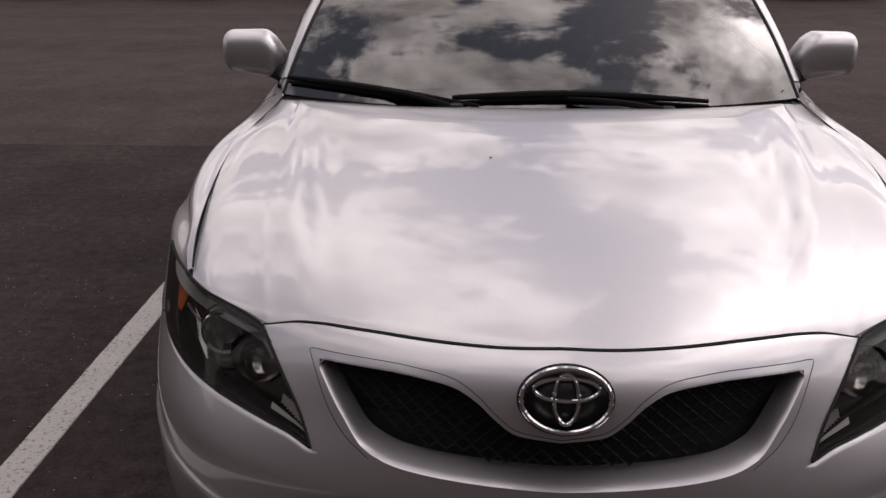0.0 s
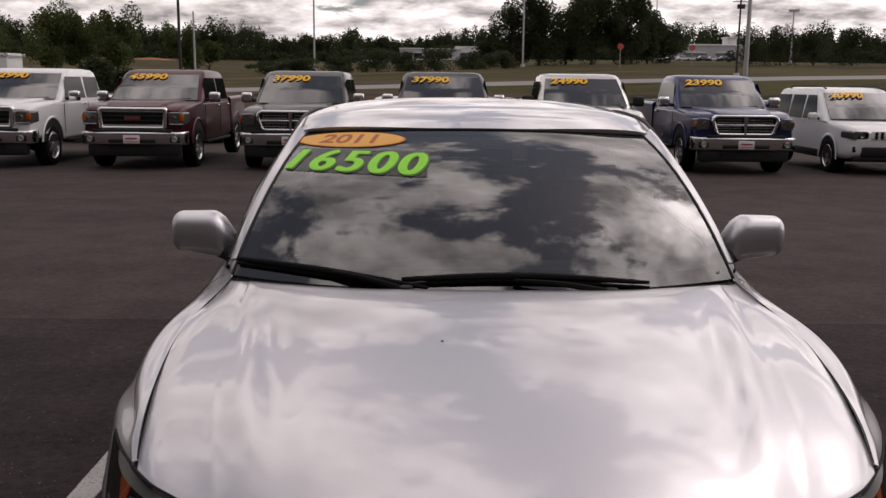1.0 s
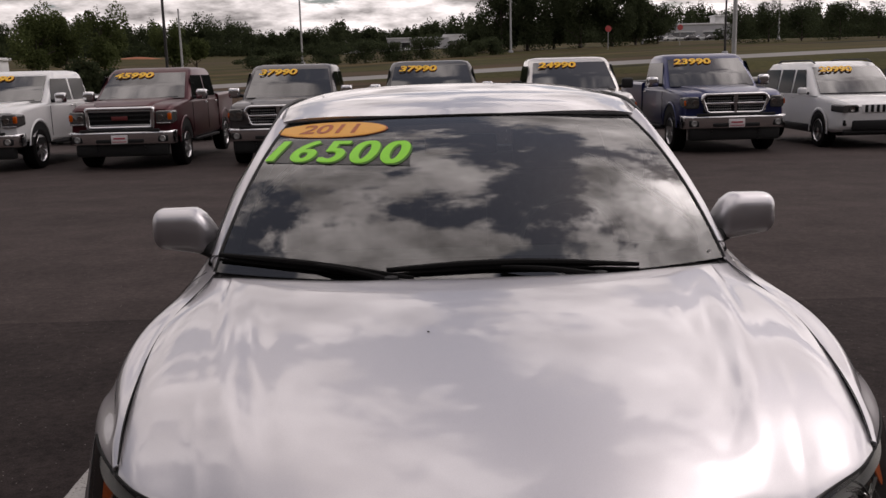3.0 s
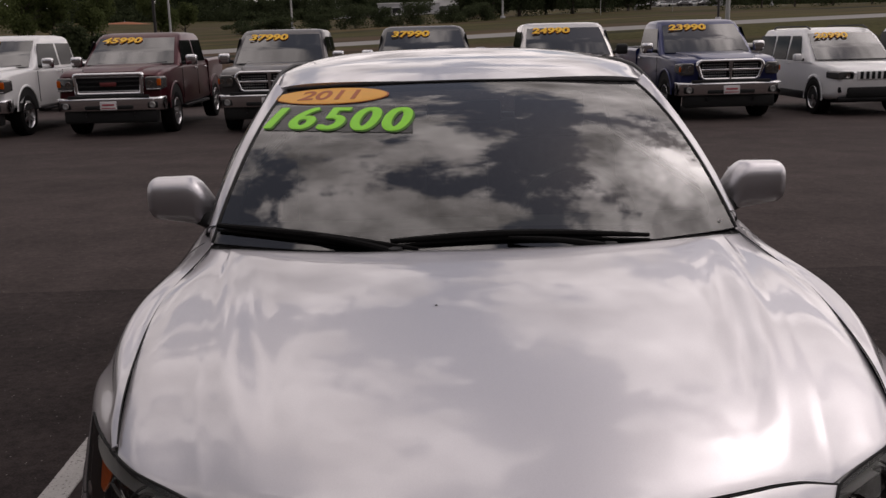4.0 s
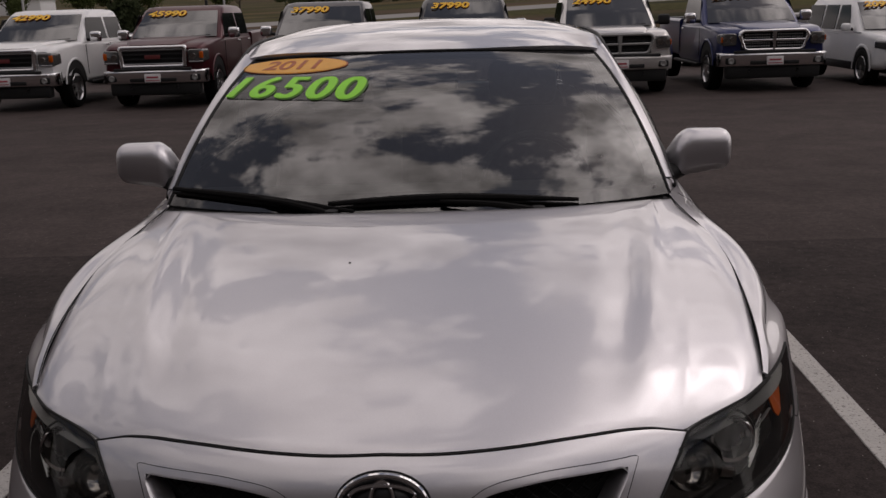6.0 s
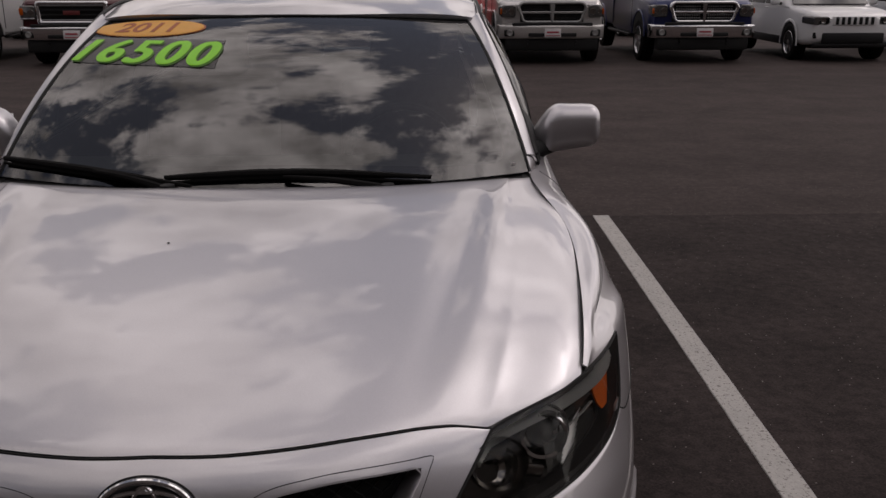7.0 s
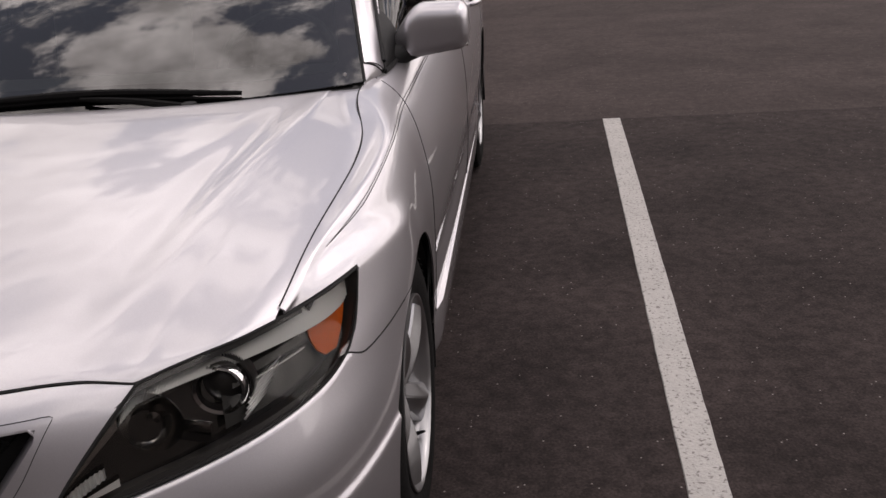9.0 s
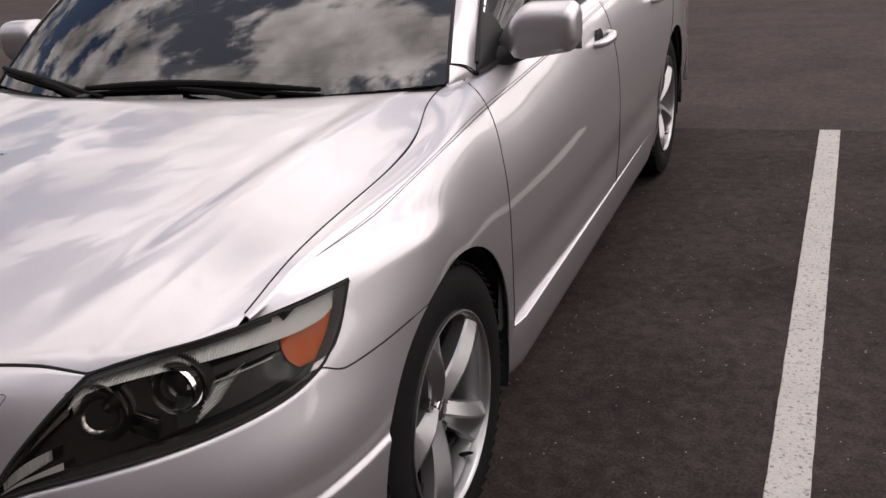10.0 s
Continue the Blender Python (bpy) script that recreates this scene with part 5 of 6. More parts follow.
for sd in (1, -1):
    for ya in (FRONT_AXLE, REAR_AXLE):
        alloy_wheel("wheel", (sd * 0.856, ya, HUB_Z), sd)
    # mud flaps behind the rear wheels
    part("mud_flap", box(0.15, 0.012, 0.17, (sd * 0.79, REAR_AXLE + 0.37, 0.335), 0.005), M["plastic"], sedan)

# ---------------- cabin, dim behind the glass
part("dashboard", sheet(lambda u, v: Vector((0.69 * (2 * u - 1), lerp(1.36, 1.78, v) - 0.12 * (1 - v) * (1 - (2 * u - 1) ** 2), 0.935 + 0.03 * math.sin(math.pi * v) - (0.2 if v == 1 else 0))), 20, 10), M["dash"], sedan)
for sx in (-0.37, 0.37):
    st = part("seat", box(0.50, 0.16, 0.62, (sx, 2.42, 0.80), 0.06, 3, Euler((radians(-14), 0, 0)).to_matrix()), M["interior"], sedan)
    part("headrest", box(0.27, 0.10, 0.18, (sx, 2.52, 1.20), 0.04, 3), M["interior"], st)
part("rear_seat", box(1.25, 0.18, 0.6, (0, 3.45, 0.80), 0.06, 3), M["interior"], sedan)
part("steering_wheel", tube([(0.37 + 0.185 * math.cos(a), 1.86 + 0.08 * math.sin(a), 0.90 + 0.165 * math.sin(a)) for a in np.linspace(0, 2 * math.pi, 30, endpoint=False)], 0.015, 8, closed=True), M["dash"], sedan)
part("rear_view_mirror", box(0.24, 0.03, 0.07, (0, 1.86, 1.265), 0.015), M["plastic"], sedan)
part("cabin_floor", box(1.3, 3.0, 0.02, (0, 2.5, 0.42), 0.0), M["dash"], sedan)
part("headliner", sheet(lambda u, v: Vector((0.56 * (2 * u - 1), lerp(2.0, 3.4, v), roof_z(lerp(2.0, 3.4, v)) - 0.055 - 0.03 * (2 * u - 1) ** 2)), 12, 12), M["interior"], sedan)

# ---------------- price stickers on the glass


def on_glass(ob, uc, vc, du, dv, lift, slope=0.0):
    """Lays a flat mesh (x, y in sticker units) onto the windshield, cut fine enough to follow its curve."""
    cut = bmesh.new()
    cut.from_mesh(ob.data)
    bmesh.ops.triangulate(cut, faces=cut.faces[:])
    for _ in range(4):
        long_edges = [e for e in cut.edges if e.calc_length() > 0.035]
        if long_edges:
            bmesh.ops.subdivide_edges(cut, edges=long_edges, cuts=1)
            bmesh.ops.triangulate(cut, faces=cut.faces[:])
    cut.to_mesh(ob.data)
    cut.free()
    for vtx in ob.data.vertices:
        x, y, z = vtx.co
        vtx.co = screen(uc + x * du, vc + y * dv + slope * x, lift + z)


def flat(name, pts, material, parent, label=""):
    bm = bmesh.new()
    c = bm.verts.new((sum(p[0] for p in pts) / len(pts), sum(p[1] for p in pts) / len(pts), 0))
    vs = [bm.verts.new((x, y, 0)) for x, y in pts]
    for i in range(len(vs)):
        bm.faces.new((c, vs[i], vs[(i + 1) % len(vs)]))
    bmesh.ops.subdivide_edges(bm, edges=bm.edges[:], cuts=2, use_grid_fill=True)
    return part(name, bm, material, parent, label, smooth=False)


def rect(w, h, n=8):
    p = [(-w / 2 + w * i / n, -h / 2) for i in range(n)] + [(w / 2, -h / 2 + h * i / n) for i in range(n)]
    return p + [(w / 2 - w * i / n, h / 2) for i in range(n)] + [(-w / 2, h / 2 - h * i / n) for i in range(n)]


def ell(w, h, n=40):
    return [(w / 2 * math.cos(2 * math.pi * i / n), h / 2 * math.sin(2 * math.pi * i / n)) for i in range(n)]


SL = -0.060
back = flat("price_backing", rect(0.70, 0.205), M["sticker_grey"], sedan, "smoky translucent sticker backing")
on_glass(back, -0.610, 0.690, 1, 1, 0.0015, SL)
year = flat("year_sticker", ell(0.615, 0.165), M["year_orange"], sedan, "orange oval sticker reading 2011")
on_glass(year, -0.715, 0.893, 1, 1, 0.003, SL * 0.5)
yr = flat("sticker_edge", ell(0.60, 0.152), M["year_orange"], year)
on_glass(yr, -0.715, 0.893, 1, 1, 0.0036, SL * 0.5)
yl = flat("sticker_rim", ell(0.635, 0.172), M["brown"], year, "thin dark rim")
on_glass(yl, -0.715, 0.893, 1, 1, 0.0022, SL * 0.5)
ID = Matrix()
t1 = text_mesh("2011", 0.2, M["brown"], "year_print", year, ID, 0.0002, 0.15, 0.004, "brown figures 2011")
on_glass(t1, -0.715, 0.890, 0.86, 0.66, 0.0045, SL * 0.5)


def bold(body, size, shear, material, name, parent, width, label=""):
    """Heavy figures: copies of the outline side by side in one mesh."""
    ob = text_mesh(body, size, material, name, parent, ID, 0.0, shear, 0.0, label, 1.16)
    src = ob.data.copy()
    bm = bmesh.new()
    for k in range(-3, 4):
        a = src.copy()
        a.transform(Matrix.Translation((width * k / 3, width * 0.5 * (k % 2), 0.00015 * k)))
        bm.from_mesh(a)
        bpy.data.meshes.remove(a)
    bm.to_mesh(ob.data)
    bm.free()
    bpy.data.meshes.remove(src)
    return ob


t2 = bold("16500", 0.262, 0.24, M["lime_edge"], "price_shadow", back, 0.0105)
on_glass(t2, -0.651, 0.664, 1.0, 0.93, 0.003, SL)
t3 = bold("16500", 0.262, 0.24, M["lime"], "price_print", back, 0.0105, "lime green figures 16500")
on_glass(t3, -0.660, 0.672, 1.0, 0.93, 0.0045, SL)

# ---------------------------------------------------------------- the row of trucks across the lane
M["truck_glass"] = mat("dark vehicle glass", (0.010, 0.012, 0.013), 0.03, coat=1.0, spec=0.8, noise_scale=3, amount=0.2)
M["side_pane"] = mat("dark side glass", (0.008, 0.009, 0.010), 0.06, noise_scale=3, amount=0.2, spec=0.12)
M["truck_lamp"] = mat("grey lamp glass", (0.10, 0.098, 0.095), 0.12, 0.35, coat=0.6, noise_scale=25, amount=0.3)
M["price_back"] = mat("dark orange vinyl", (0.80, 0.26, 0.01), 0.5)


def quad_patch(corners, bm=None, n=4):
    """A patch between four corners: low left, low right, top right, top left."""
    a, b, c, d = [Vector(p) for p in corners]
    return sheet(lambda u, v: a.lerp(b, u).lerp(d.lerp(c, u), v), n, n, bm=bm)


def slab(name, corners, material, parent, label="", thick=0.006, out=(0, -1, 0), bulge=0.0):
    bm = quad_patch(corners, n=10 if bulge else 4)
    if bulge:
        w = abs(corners[1][0])
        mid = sum((Vector(c) for c in corners), Vector()) / 4
        for v in bm.verts:
            v.co += Vector(out) * bulge * (1 - (v.co.x / w) ** 2) + Vector((0, 0, 0.3 * bulge)) * (1 - abs(v.co.z - mid.z) / (corners[2][2] - corners[0][2]) * 2)
    bm.normal_update()
    if sum((f.normal.dot(Vector(out)) for f in bm.faces)) < 0:
        bmesh.ops.reverse_faces(bm, faces=bm.faces[:])
    ob = part(name, bm, material, parent, label, smooth=bulge > 0)
    thicken(ob, thick, 1)
    return ob


def truck_wheel(parent, x, y, r, sd, bright, spokes=6):
    w = new("wheel")
    w.parent = parent
    w.matrix_basis = Matrix.Translation((x, y, r))

    def sided(bm):
        for v in bm.verts:
            v.co.x *= sd
        bmesh.ops.recalc_face_normals(bm, faces=bm.faces)
        return bm

    rr = r * 0.63
    part("tyre", sided(lathe([(-0.26, rr), (-0.27, r * 0.82), (-0.25, r * 0.96), (-0.20, r), (-0.06, r), (-0.015, r * 0.96), (0, r * 0.82), (-0.01, rr)], 36, close=True)), M["rubber"], w)
    part("rim", sided(lathe([(-0.2, rr), (-0.1, rr * 0.9), (-0.03, rr * 0.92), (-0.005, rr), (-0.012, rr * 1.03)], 36)), bright, w)
    part("rim_back", sided(lathe([(-0.12, 0.0), (-0.12, rr * 0.95)], 24)), M["gap"], w)
    for k in range(spokes):
        sp = box(0.03, rr * 0.26, rr * 0.95, (-0.03, 0, rr * 0.48), 0.01)
        bmesh.ops.rotate(sp, cent=(0, 0, 0), matrix=Matrix.Rotation(2 * math.pi * k / spokes, 3, "X"), verts=sp.verts)
        part("spoke", sided(sp), bright, w)
    part("hub", sided(lathe([(-0.05, rr * 0.28), (-0.012, rr * 0.24), (-0.008, 0)], 20)), bright, w)


def sticker(parent, body, lo_l, lo_r, top_r, top_l, material, size=1.0):
    """A price laid flat on a sloping windshield given by its corners."""
    a, b, c, d = [Vector(p) for p in (lo_l, lo_r, top_r, top_l)]
    nrm = (b - a).cross(d - a).normalized()
    if nrm.y > 0:
        nrm = -nrm

    def lay(ob, uc, vc, su, sv, lift):
        for vtx in ob.data.vertices:
            u, v = uc + vtx.co.x * su, vc + vtx.co.y * sv
            vtx.co = a.lerp(b, u).lerp(d.lerp(c, u), v) + nrm * (lift + vtx.co.z)

    back = text_mesh(body, 1.0, M["price_back"], "price_sticker", parent, Matrix(), 0.0, 0.12, 0.05, "orange-edged price sticker")
    lay(back, 0.30 * size + 0.02, 0.825, 0.20, 0.27, 0.062)
    t = text_mesh(body, 1.0, material, "price_print", back, Matrix(), 0.0, 0.12, 0.028, "yellow price figures " + body)
    lay(t, 0.30 * size + 0.02, 0.825, 0.20, 0.27, 0.069)


def rail_loop(cx, cz, w, h, r, y, n=6, skew=0.0):
    """Rounded rectangle outline in a plane of constant y; skew widens the top."""
    out = []
    for sx, sz, a0 in ((1, 1, 0), (-1, 1, 90), (-1, -1, 180), (1, -1, 270)):
        for k in range(n + 1):
            a = radians(a0 + 90 * k / n)
            ww = w + (skew if sz > 0 else -skew)
            out.append((cx + sx * (ww / 2 - r) + r * math.cos(a), y, cz + sz * (h / 2 - r) + r * math.sin(a)))
    return out


def pickup(style, paint, x, price, label, y0=16.3, crew=True, chrome=True, rim="satin", bar="chrome"):
    crossbar = style == "crossbar"
    L = 5.82
    tr = thing("pickup_truck", label, "truck", "row of parked trucks", pose(x, y0, ground_z(0, y0 + 1.2)))
    hw = 1.0
    hood_top = 1.24 if not crossbar else 1.20
    cab_back = 4.05 if crew else 3.45
    # lower body with hood
    st = []
    for y, w, z0, z1, r in ((0.16, 0.93, 0.62, hood_top - 0.10, 0.10), (0.22, 0.97, 0.58, hood_top - 0.05, 0.10), (0.45, hw, 0.56, hood_top, 0.10), (0.9, hw + 0.01, 0.56, hood_top + 0.03, 0.10), (1.5, hw, 0.5, hood_top + 0.05, 0.09), (1.7, hw, 0.48, hood_top + 0.05, 0.08), (3.0, hw, 0.48, hood_top + 0.05, 0.08), (cab_back, hw, 0.5, hood_top + 0.06, 0.08)):
        st.append(rounded(w, z0, z1, r, y, 5, taper=0.03))
    bodyp = part("body", loft(st), paint, tr)
    # raised hood panel
    hp = []
    for y, w, z1 in ((0.24, 0.52, hood_top - 0.03), (0.4, 0.60, hood_top + 0.035), (1.0, 0.64, hood_top + 0.075), (1.62, 0.70, hood_top + 0.085)):
        hp.append(rounded(w, hood_top - 0.15, z1, 0.04, y, 4, taper=0.03))
    part("hood", loft(hp), paint, tr)
    # bed
    bd = [rounded(w, 0.56, z1, 0.06, y, 4) for y, w, z1 in ((cab_back + 0.04, hw, 1.34), (5.0, hw + 0.01, 1.35), (L - 0.1, hw - 0.02, 1.36))]
    bed = part("bed", loft(bd), paint, tr)
    part("bed_liner", box(1.7, L - cab_back - 0.3, 0.02, (0, (L + cab_back) / 2, 1.352), 0.0), M["plastic"], bed)
    part("tail_bumper", box(1.9, 0.16, 0.2, (0, L, 0.66), 0.05), M["chrome"] if chrome else M["plastic"], tr)
    # cab
    zb, zt = hood_top + 0.02, 1.93
    def ring(z, ya, yb, w, r=0.12):
        return [(px, py, z) for px, _, py in [(p[0], 0, (ya + yb) / 2 + p[2]) for p in rounded(w, -(yb - ya) / 2, (yb - ya) / 2, r, 0, 5)]]
    cab_rings = [ring(zb, 1.52, cab_back, 0.97), ring(1.72, 2.12, cab_back - 0.08, 0.885), ring(1.85, 2.33, cab_back - 0.12, 0.840), ring(1.905, 2.42, cab_back - 0.17, 0.79, 0.14), ring(zt, 2.60, cab_back - 0.35, 0.66, 0.14)]
    part("cab", loft(cab_rings), paint, tr)
    # windshield and side glass
    wl, wr, wtr, wtl = (-0.87, 1.545, zb + 0.045), (0.87, 1.545, zb + 0.045), (0.755, 2.262, 1.815), (-0.755, 2.262, 1.815)
    slab("windshield", (wl, wr, wtr, wtl), M["truck_glass"], tr, "windshield reflecting the sky", 0.012, bulge=0.05)
    sticker(tr, price, wl, wr, wtr, wtl, M["yellow"])
    for sd in (1, -1):
        def sw(ya, yb, z0, z1):
            xa = lambda z: lerp(0.975, 0.887, (z - zb) / (1.72 - zb)) if z <= 1.74 else 0.875
            ys = lambda y, z: y + 0.62 * (z - z0) if ya < 1.9 and y == ya else y
            return [(sd * xa(z0), ya, z0), (sd * xa(z0), yb, z0), (sd * xa(z1), yb, z1), (sd * xa(z1), ys(ya, z1), z1)]
        yb1 = 2.95 if crew else 3.25
        slab("side_window", sw(1.80, yb1, zb + 0.05, 1.76), M["side_pane"], tr, "", 0.006, (sd, 0, 0))
        if crew:
            slab("side_window", sw(3.05, 3.86, zb + 0.05, 1.76), M["side_pane"], tr, "", 0.006, (sd, 0, 0))
        # seams and handles
        for ys_ in (1.66, 3.0, cab_back - 0.06) if crew else (1.66, cab_back - 0.08):
            part("door_seam", tube([(sd * (hw + 0.001), ys_, 0.62), (sd * (hw + 0.002), ys_, hood_top - 0.02)], 0.006, 5), M["gap"], bodyp)
        for yh in (2.80, 3.72) if crew else (3.1,):
            part("door_handle", box(0.035, 0.17, 0.035, (sd * (hw + 0.015), yh, hood_top - 0.05), 0.012), M["chrome"] if chrome else paint, bodyp)
        part("running_board", box(0.12, 2.1, 0.06, (sd * 0.98, 2.75, 0.46), 0.02), M["plastic"], tr)
        # mirror
        mr = part("wing_mirror", box(0.24, 0.12, 0.21, (sd * 1.16, 1.83, 1.37), 0.05, 3), M["chrome"] if chrome else M["plastic"], tr)
        part("mirror_arm", tube([(sd * 0.93, 1.86, 1.30), (sd * 1.08, 1.85, 1.32)], 0.035, 8), M["plastic"], mr)
        # arches and wheels
        for ya in (1.02, 4.65):
            arch = lathe([(0.0, 0.0), (0.0, 0.50), (0.012, 0.505), (0.016, 0.53), (0.0, 0.55)], 36, at=(hw + 0.004, ya, 0.44))
            for v in arch.verts:
                v.co.x *= sd
                v.co.z = max(v.co.z, 0.50)
            ao = part("wheel_arch", arch, paint, bodyp)
            ao.data.materials.append(M["gap"])
            for pl in ao.data.polygons:
                c = pl.center
                if math.hypot(c.y - ya, c.z - 0.44) < 0.49:
                    pl.material_index = 1
            truck_wheel(tr, sd * 1.015, ya, 0.405, sd, M[rim])
        # lamps: a clear housing that wraps the corner, two bowls, a bright lower strip
        if crossbar:
            lz, lw, lh, lx = 0.985, 0.27, 0.23, 0.82
        else:
            lz, lw, lh, lx = 0.985, 0.30, 0.26, 0.82
        lampb = part("headlamp", loft([rail_loop(sd * (lx + 0.02), lz + 0.01, lw, lh * 0.9, 0.05, 0.42), rail_loop(sd * lx, lz, lw, lh, 0.05, 0.17), rail_loop(sd * (lx - 0.01), lz, lw * 0.97, lh * 0.97, 0.05, 0.125), rail_loop(sd * (lx - 0.015), lz, lw * 0.88, lh * 0.84, 0.05, 0.108)]), M["truck_lamp"], tr, "clear headlamp")
        for bx, br in ((-0.065, 0.062), (0.075, 0.048)):
            part("lamp_bowl", lathe([(0.110, br), (0.103, br * 0.92), (0.106, br * 0.5), (0.104, 0.0)], 20, "y", at=(sd * (lx + bx), 0.0, lz)), M["lamp_bowl"], lampb)
        if not crossbar:
            part("turn_lamp", box(0.075, 0.05, 0.13, (sd * (lx + 0.105), 0.118, lz + 0.02), 0.02), M["amber"], lampb, "amber turn lamp")
            part("lamp_strip", box(lw * 0.88, 0.016, 0.022, (sd * lx, 0.104, lz - 0.105), 0.006), M["chrome"], lampb)
        else:
            part("turn_lamp", box(0.035, 0.05, 0.10, (sd * (lx + 0.13), 0.135, lz), 0.015), M["amber"], lampb, "amber turn lamp")
        part("fog_surround", box(0.20, 0.06, 0.13, (sd * 0.80, 0.025, 0.60), 0.03), M["plastic"], tr)
        fog = part("fog_lamp", lathe([(0.0, 0.0), (-0.01, 0.05), (0.01, 0.06)], 20, "y", at=(sd * 0.80, -0.012, 0.60)), M["lamp_grey"], tr)
        part("tow_hook", tube([(sd * 0.45, 0.06, 0.46), (sd * 0.45, 0.0, 0.45), (sd * 0.45, 0.0, 0.41), (sd * 0.45, 0.06, 0.40)], 0.014, 6), M["plastic"], tr)
    # grille
    if crossbar:
        gw, gh, gz = 1.24, 0.40, 0.965
        outer, inner = rail_loop(0, gz, gw, gh, 0.13, 0.07, skew=0.07), rail_loop(0, gz, gw - 0.10, gh - 0.10, 0.07, 0.065, skew=0.06)
    else:
        gw, gh, gz = 1.28, 0.42, 0.985
        outer, inner = rail_loop(0, gz, gw, gh, 0.05, 0.07, skew=0.02), rail_loop(0, gz, gw - 0.12, gh - 0.12, 0.03, 0.065, skew=0.02)
    g = part("grille", box(gw - 0.05, 0.03, gh - 0.05, (0, 0.14, gz), 0.02), M["gap"], tr, "black grille in a bright frame")
    fr = bmesh.new()
    depth = [[(p[0], p[1] + 0.10, p[2]) for p in outer], outer, inner, [(p[0], p[1] + 0.07, p[2]) for p in inner]]
    part("grille_frame", loft(depth, cap=False, bm=fr), M[bar], g, crease=180)
    if crossbar:
        part("grille_bar", box(gw - 0.1, 0.04, 0.045, (0, 0.09, gz), 0.012), M[bar], g, crease=180)
        part("grille_bar", loft([rail_loop(0, gz, 0.085, gh - 0.06, 0.02, 0.11, skew=0.02), rail_loop(0, gz, 0.06, gh - 0.06, 0.02, 0.055, skew=0.02)]), M[bar], g)
        msh = bmesh.new()
        for r in range(5):
            for c in range(-12, 13):
                px, pz = c * 0.043, gz + (r - 2) * 0.052
                if abs(px) > 0.06 and abs(pz - gz) > 0.02:
                    box(0.026, 0.02, 0.020, (px, 0.11, pz), 0.006, 1, bm=msh)
        tagged(part("grille_mesh", msh, M["satin"] if bar == "chrome" else M["plastic"], g), kind="stuff")
    else:
        for k in range(4):
            part("grille_bar", box(gw - 0.12, 0.03, 0.030, (0, 0.10, gz + (k - 1.5) * 0.088), 0.008), M["plastic"] if k % 3 else M["satin"], g)
        part("grille_emblem", box(0.30, 0.02, 0.075, (0, 0.065, gz), 0.008), M["emblem_red"], g, "plain muted red emblem bar")
    # bumper
    bs = []
    for px, py in ((-1.0, 0.26), (-0.97, 0.08), (-0.80, 0.01), (-0.4, -0.02), (0, -0.03), (0.4, -0.02), (0.80, 0.01), (0.97, 0.08), (1.0, 0.26)):
        bs.append([(px, py + a, 0.62 + b) for a, b in ((0.10, 0.12), (0.015, 0.12), (-0.010, 0.105), (-0.014, 0.085), (-0.004, 0.0), (0.012, -0.10), (0.03, -0.125), (0.10, -0.12))])
    part("front_bumper", loft(bs), M["chrome"] if chrome else paint, tr, "chrome front bumper" if chrome else "", crease=180)
    part("bumper_step", box(1.5, 0.08, 0.06, (0, 0.02, 0.755), 0.02), M["plastic"], tr)
    part("bumper_slot", box(0.9, 0.05, 0.075, (0, -0.012, 0.565), 0.02), M["plastic"], tr)
    part("front_valance", box(1.74, 0.22, 0.24, (0, 0.15, 0.39), 0.05), M["gap"], tr)
    pl = part("number_plate", box(0.305, 0.012, 0.155, (0, -0.048, 0.60), 0.006), M["plate"], tr, "white dealer plate with red bars")
    part("plate_bar", box(0.22, 0.004, 0.030, (0, -0.056, 0.615), 0.0), M["plate_red"], pl)
    part("plate_bar", box(0.26, 0.004, 0.014, (0, -0.056, 0.555), 0.0), M["plate_red"], pl)
    for sd in (1, -1):
        part("wiper", tube([(sd * 0.10 + 0.1, 1.50, zb + 0.05), (sd * 0.10 + 0.65 * sd * 0.9 + 0.05, 1.56, zb + 0.08)], 0.012, 5), M["plastic"], tr)
    # near-black box stands in for the deep shade under the truck
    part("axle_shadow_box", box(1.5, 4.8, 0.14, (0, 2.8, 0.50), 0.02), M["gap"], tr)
    return tr


pickup("block", M["white"], -8.75, "42990", "white crew-cab pickup truck with chrome bumper and grille")
pickup("block", M["maroon"], -5.85, "45990", "dark maroon crew-cab pickup truck with chrome bumper")
pickup("crossbar", M["gray"], -2.86, "37990", "dark grey crew-cab pickup truck with chrome crossbar grille")
pickup("crossbar", M["black"], 0.06, "37990", "black crew-cab pickup truck mostly hidden behind the sedan")
pickup("crossbar", M["pearl"], 2.98, "24990", "light silver regular-cab pickup truck with painted bumper", crew=False, chrome=False, bar="lamp_grey")
pickup("crossbar", M["blue"], 5.83, "23990", "dark blue regular-cab pickup truck with chrome bumper", crew=False)


